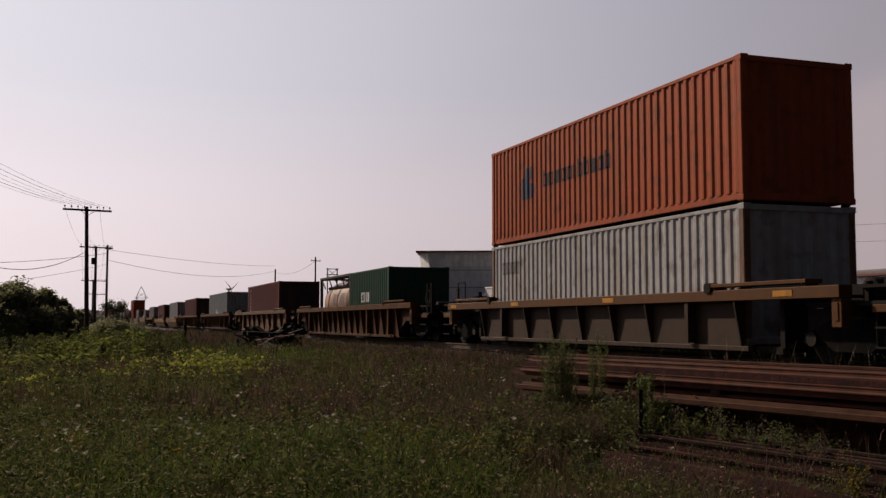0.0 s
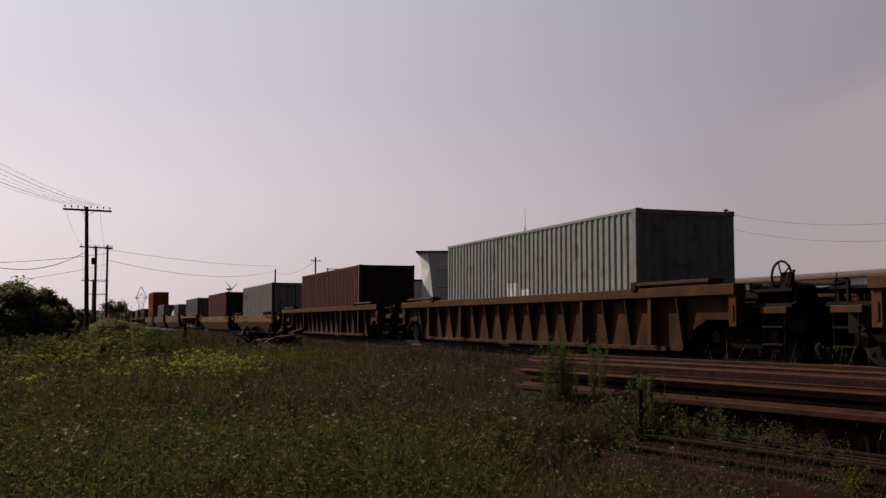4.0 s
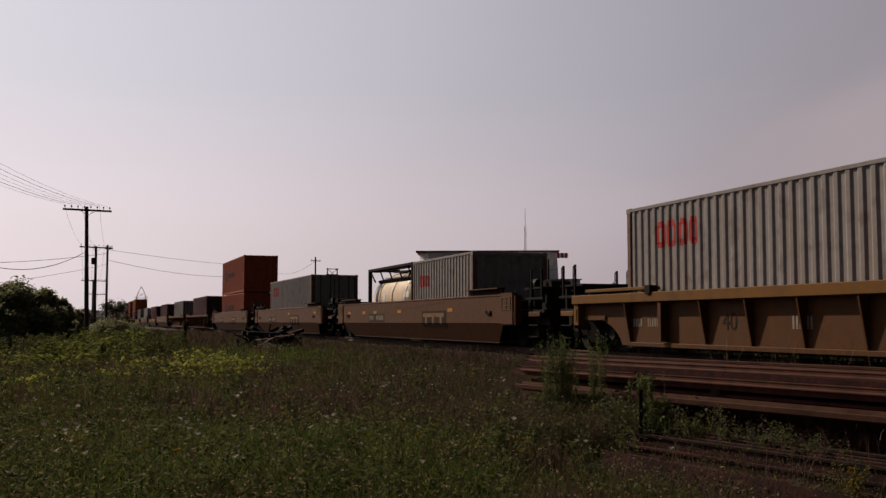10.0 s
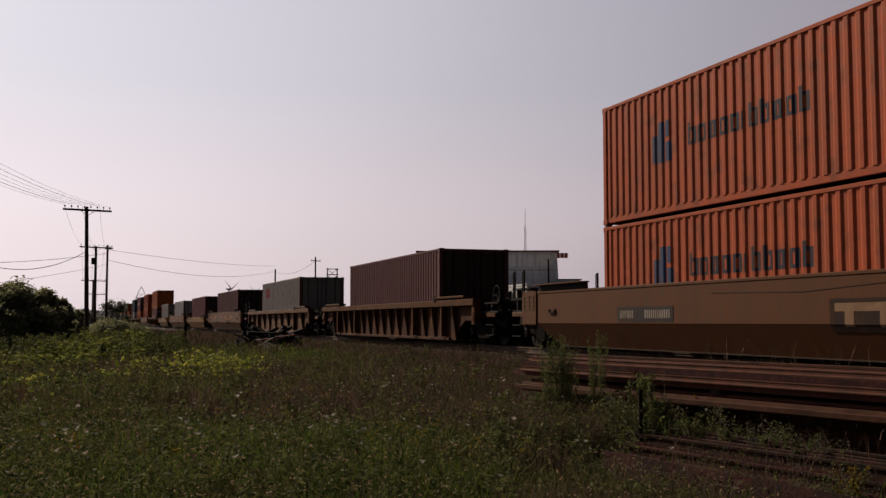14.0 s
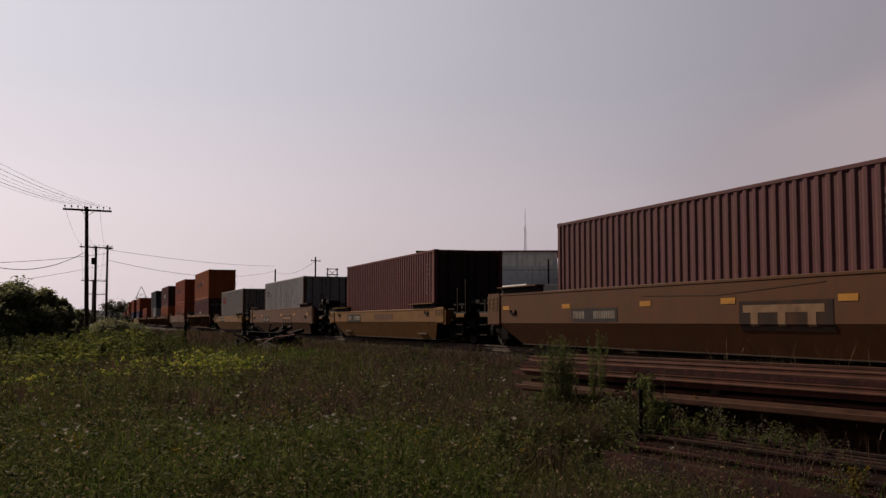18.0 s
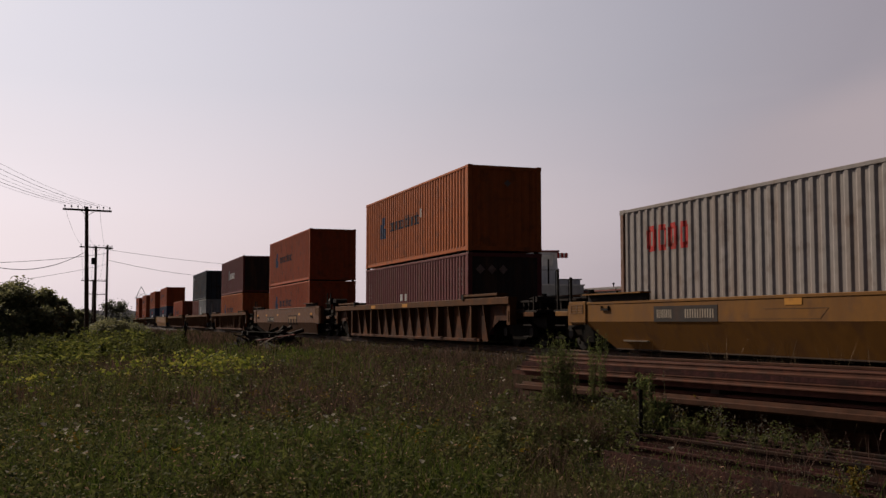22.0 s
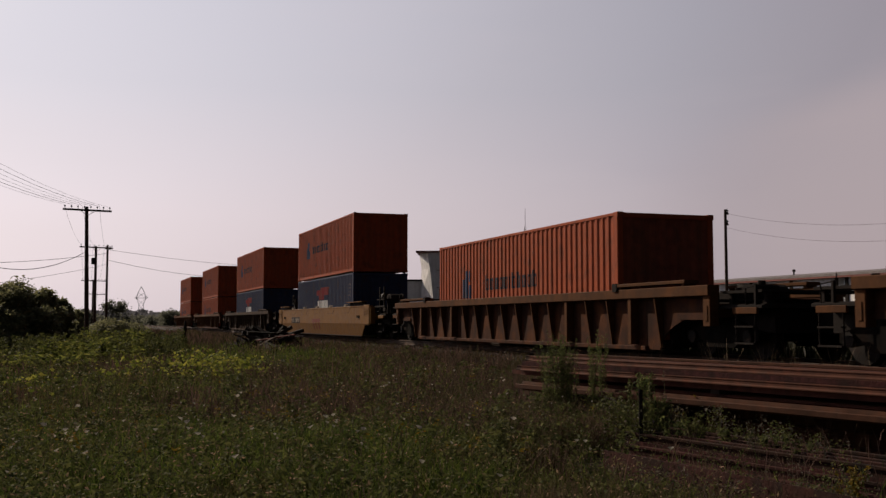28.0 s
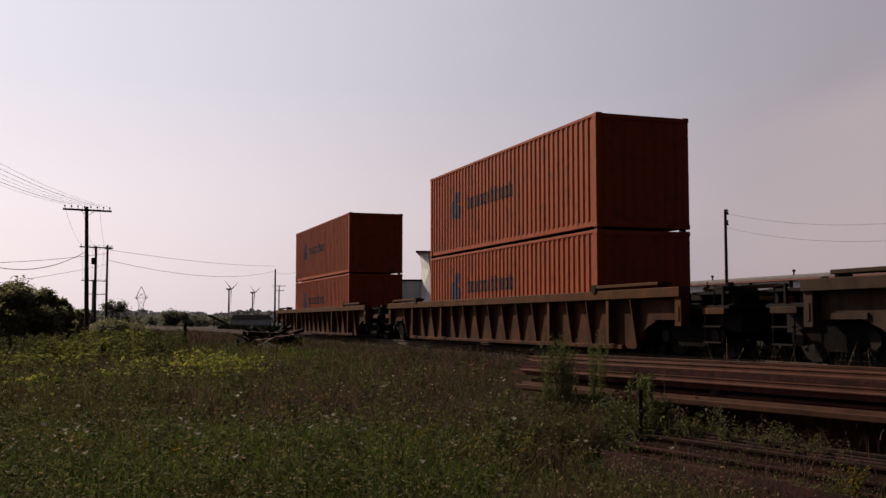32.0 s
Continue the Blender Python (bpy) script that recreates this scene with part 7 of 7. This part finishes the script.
def low_hall():
    """A low flat-topped hall whose white side runs along the track, with three dark hooded vents and a lean-to behind."""
    b = thing("low_hall", "low flat-topped hall with a white wall and dark vents", "building", at=pose(46.5, 105.0, -1.0))
    part("wall", Shape().box(0, 7, 0, 12.4, 0, 5.75), M["hall_white"], b)
    part("coping", Shape().box(-0.08, 7.08, -0.08, 12.48, 5.75, 5.9), M["shed_white"], b)
    part("lean_to", Shape().prism([(12.42, 0), (24, 0), (24, 3.4), (12.42, 5.3)], 0, 0.1, 6.9), M["shed_wall"], b)
    for y in (1.0, 4.5, 8.5):
        part("vent", Shape().box(-0.30, 0, -0.16, 0.16, 4.35, 5.0, 0.03).prism([(-0.62, 4.75), (0, 5.12), (0, 5.24), (-0.68, 4.85)], 1, -0.28, 0.28).tube((-0.2, 0, 4.0), (-0.2, 0, 4.4), 0.09, n=8), M["black_steel"], b, "dark hooded vent", at=pose(0, y, 0))


def long_shed():
    """A long low row of sheds that runs parallel to the track."""
    for k in range(6):
        y0 = 30 + k * 17.0
        s = thing("long_shed", "long low grey shed with a pale roof beyond the train", "shed", "sheds beyond the track", at=pose(54, y0, -1.0))
        L = 16.4
        part("wall", Shape().box(0, 9, 0, L, 0, 5.0), M["shed_wall"], s)
        part("roof", Shape().prism([(-0.42, 5.17), (9.4, 5.17), (9.4, 5.32), (4.5, 5.80), (-0.42, 5.34)], 1, -0.2, L + 0.2), M["shed_roof"], s)
        part("fascia", Shape().box(-0.44, -0.3, -0.2, L + 0.2, 5.02, 5.16), M["fascia"], s)
        for j in range(4):
            part("pilaster", Shape().box(-0.08, 0, j * 5.3 + 0.0, j * 5.3 + 0.35, 0, 5.0), M["black_steel"], s)
            if j < 3:
                part("wall_panel", Shape().box(-0.05, 0, j * 5.3 + 0.6, j * 5.3 + 5.0, 0.8, 4.3), M["shed_white"], s)
        part("roof_vent", Shape().lathe([(0, 0.07), (0.42, 0.07), (0.44, 0.15), (0.62, 0.12)], 2, 8, (3.0, 4 + 2.5 * (k % 3), 5.5)), M["wheel_steel"], s)


def masts():
    x, y = at_bearing(930, 150)
    m = thing("radio_mast", "thin lattice radio mast", "mast", at=pose(x, y, -1))
    s = Shape()
    for g in range(3):
        c, q = math.cos(g * 2.09), math.sin(g * 2.09)
        s.tube((0.22 * c, 0.22 * q, 0), (0.12 * c, 0.12 * q, 15.5), 0.03, n=4)
    for k in range(26):
        c, q = math.cos(k * 2.09), math.sin(k * 2.09)
        c2, q2 = math.cos(k * 2.09 + 2.09), math.sin(k * 2.09 + 2.09)
        s.tube((0.2 * c, 0.2 * q, k * 0.6), (0.2 * c2, 0.2 * q2, k * 0.6 + 0.6), 0.02, n=4)
    s.tube((0, 0, 15.5), (0, 0, 18.0), 0.03, n=5)
    part("lattice", s, M["far_metal"], m)
    # wind turbines
    for px, d, hub, yaw, spin in ((405.5, 1900, 59, 64, 62), (447.5, 2150, 60, 64, 64)):
        x, y = at_bearing(px, d)
        t = thing("wind_turbine", "distant white three-bladed wind turbine", "wind turbine", "wind turbines", at=pose(x, y, -1, 0, 0, -12 + yaw))
        part("tower", Shape().tube((0, 0, 0), (0, 0, hub), 2.0, 1.3, 10), M["turbine_white"], t)
        part("nacelle", Shape().box(-1.6, 1.6, -3.5, 4.5, hub - 0.5, hub + 3.0, 0.6), M["turbine_white"], t)
        rotor = part("rotor", Shape().lathe([(-1.6, 0.4), (-0.6, 1.5), (1.0, 1.6)], 1, 12), M["turbine_white"], t, at=pose(0, -4.8, hub + 1.3))
        for k in range(3):
            g = radians(spin + 120 * k)
            b = Shape().face_loop([(-0.9, -0.15, 1.2), (0.9, 0.15, 1.2), (1.6, 0.2, 5), (0.2, 0.05, 28), (-0.2, -0.05, 28), (-0.8, -0.1, 5)], [(0, 1, 2, 5), (5, 2, 3, 4)])
            part("blade", b, M["turbine_white"], rotor, at=pose(0, 0, 0, 0, math.degrees(g), 0))
    # transmission tower
    x, y = at_bearing(250.5, 1150)
    t = thing("pylon", "hazy lattice transmission pylon on the horizon", "pylon", at=pose(x, y, -1, 0, 0, -10))
    s = Shape()
    prof = [(0, 4.6), (12, 2.6), (20, 2.2), (27, 5.0), (33, 3.2), (39, 0.2)]
    for (z0, w0), (z1, w1) in zip(prof, prof[1:]):
        for sx in (-1, 1):
            s.tube((sx * w0, 0, z0), (sx * w1, 0, z1), 0.35, n=4)
            s.tube((sx * w0, 0, z0), (-sx * w1, 0, z1), 0.18, n=4)
    s.tube((-7, 0, 27), (7, 0, 27), 0.3, n=4).tube((-7, 0, 27), (-3, 0, 31), 0.2, n=4).tube((7, 0, 27), (3, 0, 31), 0.2, n=4)
    part("lattice", s, M["far_metal"], t)
    # a platform with gear on a frame behind the train
    x, y = at_bearing(588, 170)
    t = thing("steel_platform", "steel frame with a railed platform", "platform", at=pose(x, y, -1))
    s = Shape()
    for sx in (-0.8, 0.8):
        s.tube((sx, 0, 0), (sx, 0, 10.4), 0.1, n=5)
    for z in (8.9, 9.4, 10.3):
        s.box(-1.0, 1.0, -0.08, 0.08, z - 0.06, z + 0.06)
    s.tube((-0.8, 0, 8.9), (0.8, 0, 10.3), 0.05, n=4).tube((0.8, 0, 8.9), (-0.8, 0, 10.3), 0.05, n=4)
    part("frame", s, M["black_steel"], t)
    # switch stand by the track
    x, y = at_bearing(329, 58)
    t = thing("switch_stand", "dark switch stand in the weeds", "switch stand", at=pose(x, y, float(ground_z(x, y))))
    part("stand_post", Shape().tube((0, 0, -0.1), (0, 0, 1.55), 0.05, n=6).box(-0.2, 0.2, -0.15, 0.15, 0, 0.5, 0.03).box(-0.09, 0.09, -0.09, 0.09, 1.0, 1.3, 0.02), M["black_steel"], t)
    part("lever", Shape().tube((0, 0, 0.5), (0.7, 0, 0.2), 0.025, n=5), M["black_steel"], t)
    # low sheds and a conveyor in the far field
    x, y = at_bearing(446, 240)
    t = thing("low_barn", "low grey barn in the far field", "barn", at=pose(x, y, -1, 0, 0, -12))
    part("wall", Shape().box(-4.5, 4.5, 0, 8, 0, 2.2), M["shed_wall"], t)
    part("roof", Shape().prism([(-4.8, 2.2), (4.8, 2.2), (4.0, 3.3), (-4.0, 3.3)], 1, -0.3, 8.3), M["shed_roof"], t)
    x, y = at_bearing(392, 240)
    t = thing("conveyor", "sloping conveyor in the far field", "conveyor", at=pose(x, y, -1, 0, 0, -12))
    part("belt_frame", Shape().tube((-2.8, 0, 3.2), (3.2, 0, 0.3), 0.28, n=6).tube((-1.5, 0, 0), (-1.5, 0, 2.6), 0.1, n=5), M["pole_wood"], t)


def crossing_road():
    s = Shape()
    for a, b, w in (((-60, 128), (11.2, 108), 1.5), ((-60, 200), (11.2, 150), 2.2)):
        ax, ay = a
        bx, by = b
        s.face_loop([(ax, ay, -0.66), (bx, by, -0.58), (bx, by + w, -0.58), (ax, ay + w, -0.66)], [(0, 1, 2, 3)])
    structure("gravel_road", s, M["gravel"], "pale gravel road leading to the crossing", "road")


works_building()
low_hall()
long_shed()
masts()
crossing_road()


# ---- what moves ----
def motions():
    times = [float(t) for t in range(0, 33)]
    for ob, u, z, *off in MOVING:
        dx, dy = off if off else (0.0, 0.0)
        walk(ob, [(t, pose(TRACK_X + dx, u + dy - gone(t), z)) for t in times])
    # every wheelset rolls on the rail alike, and shares one set of keys
    first, r = WHEELSETS[0], 0.42
    walk(first, [(k / FPS, pose(0, 0, 0, math.degrees((gone(k / FPS) - gone(0)) / r), 0, 0)) for k in range(0, 32 * FPS + 1)])
    for w in WHEELSETS[1:]:
        w.rotation_mode = "QUATERNION"
        keys = w.animation_data_create()
        keys.action = first.animation_data.action
        keys.action_slot = first.animation_data.action_slot


motions()
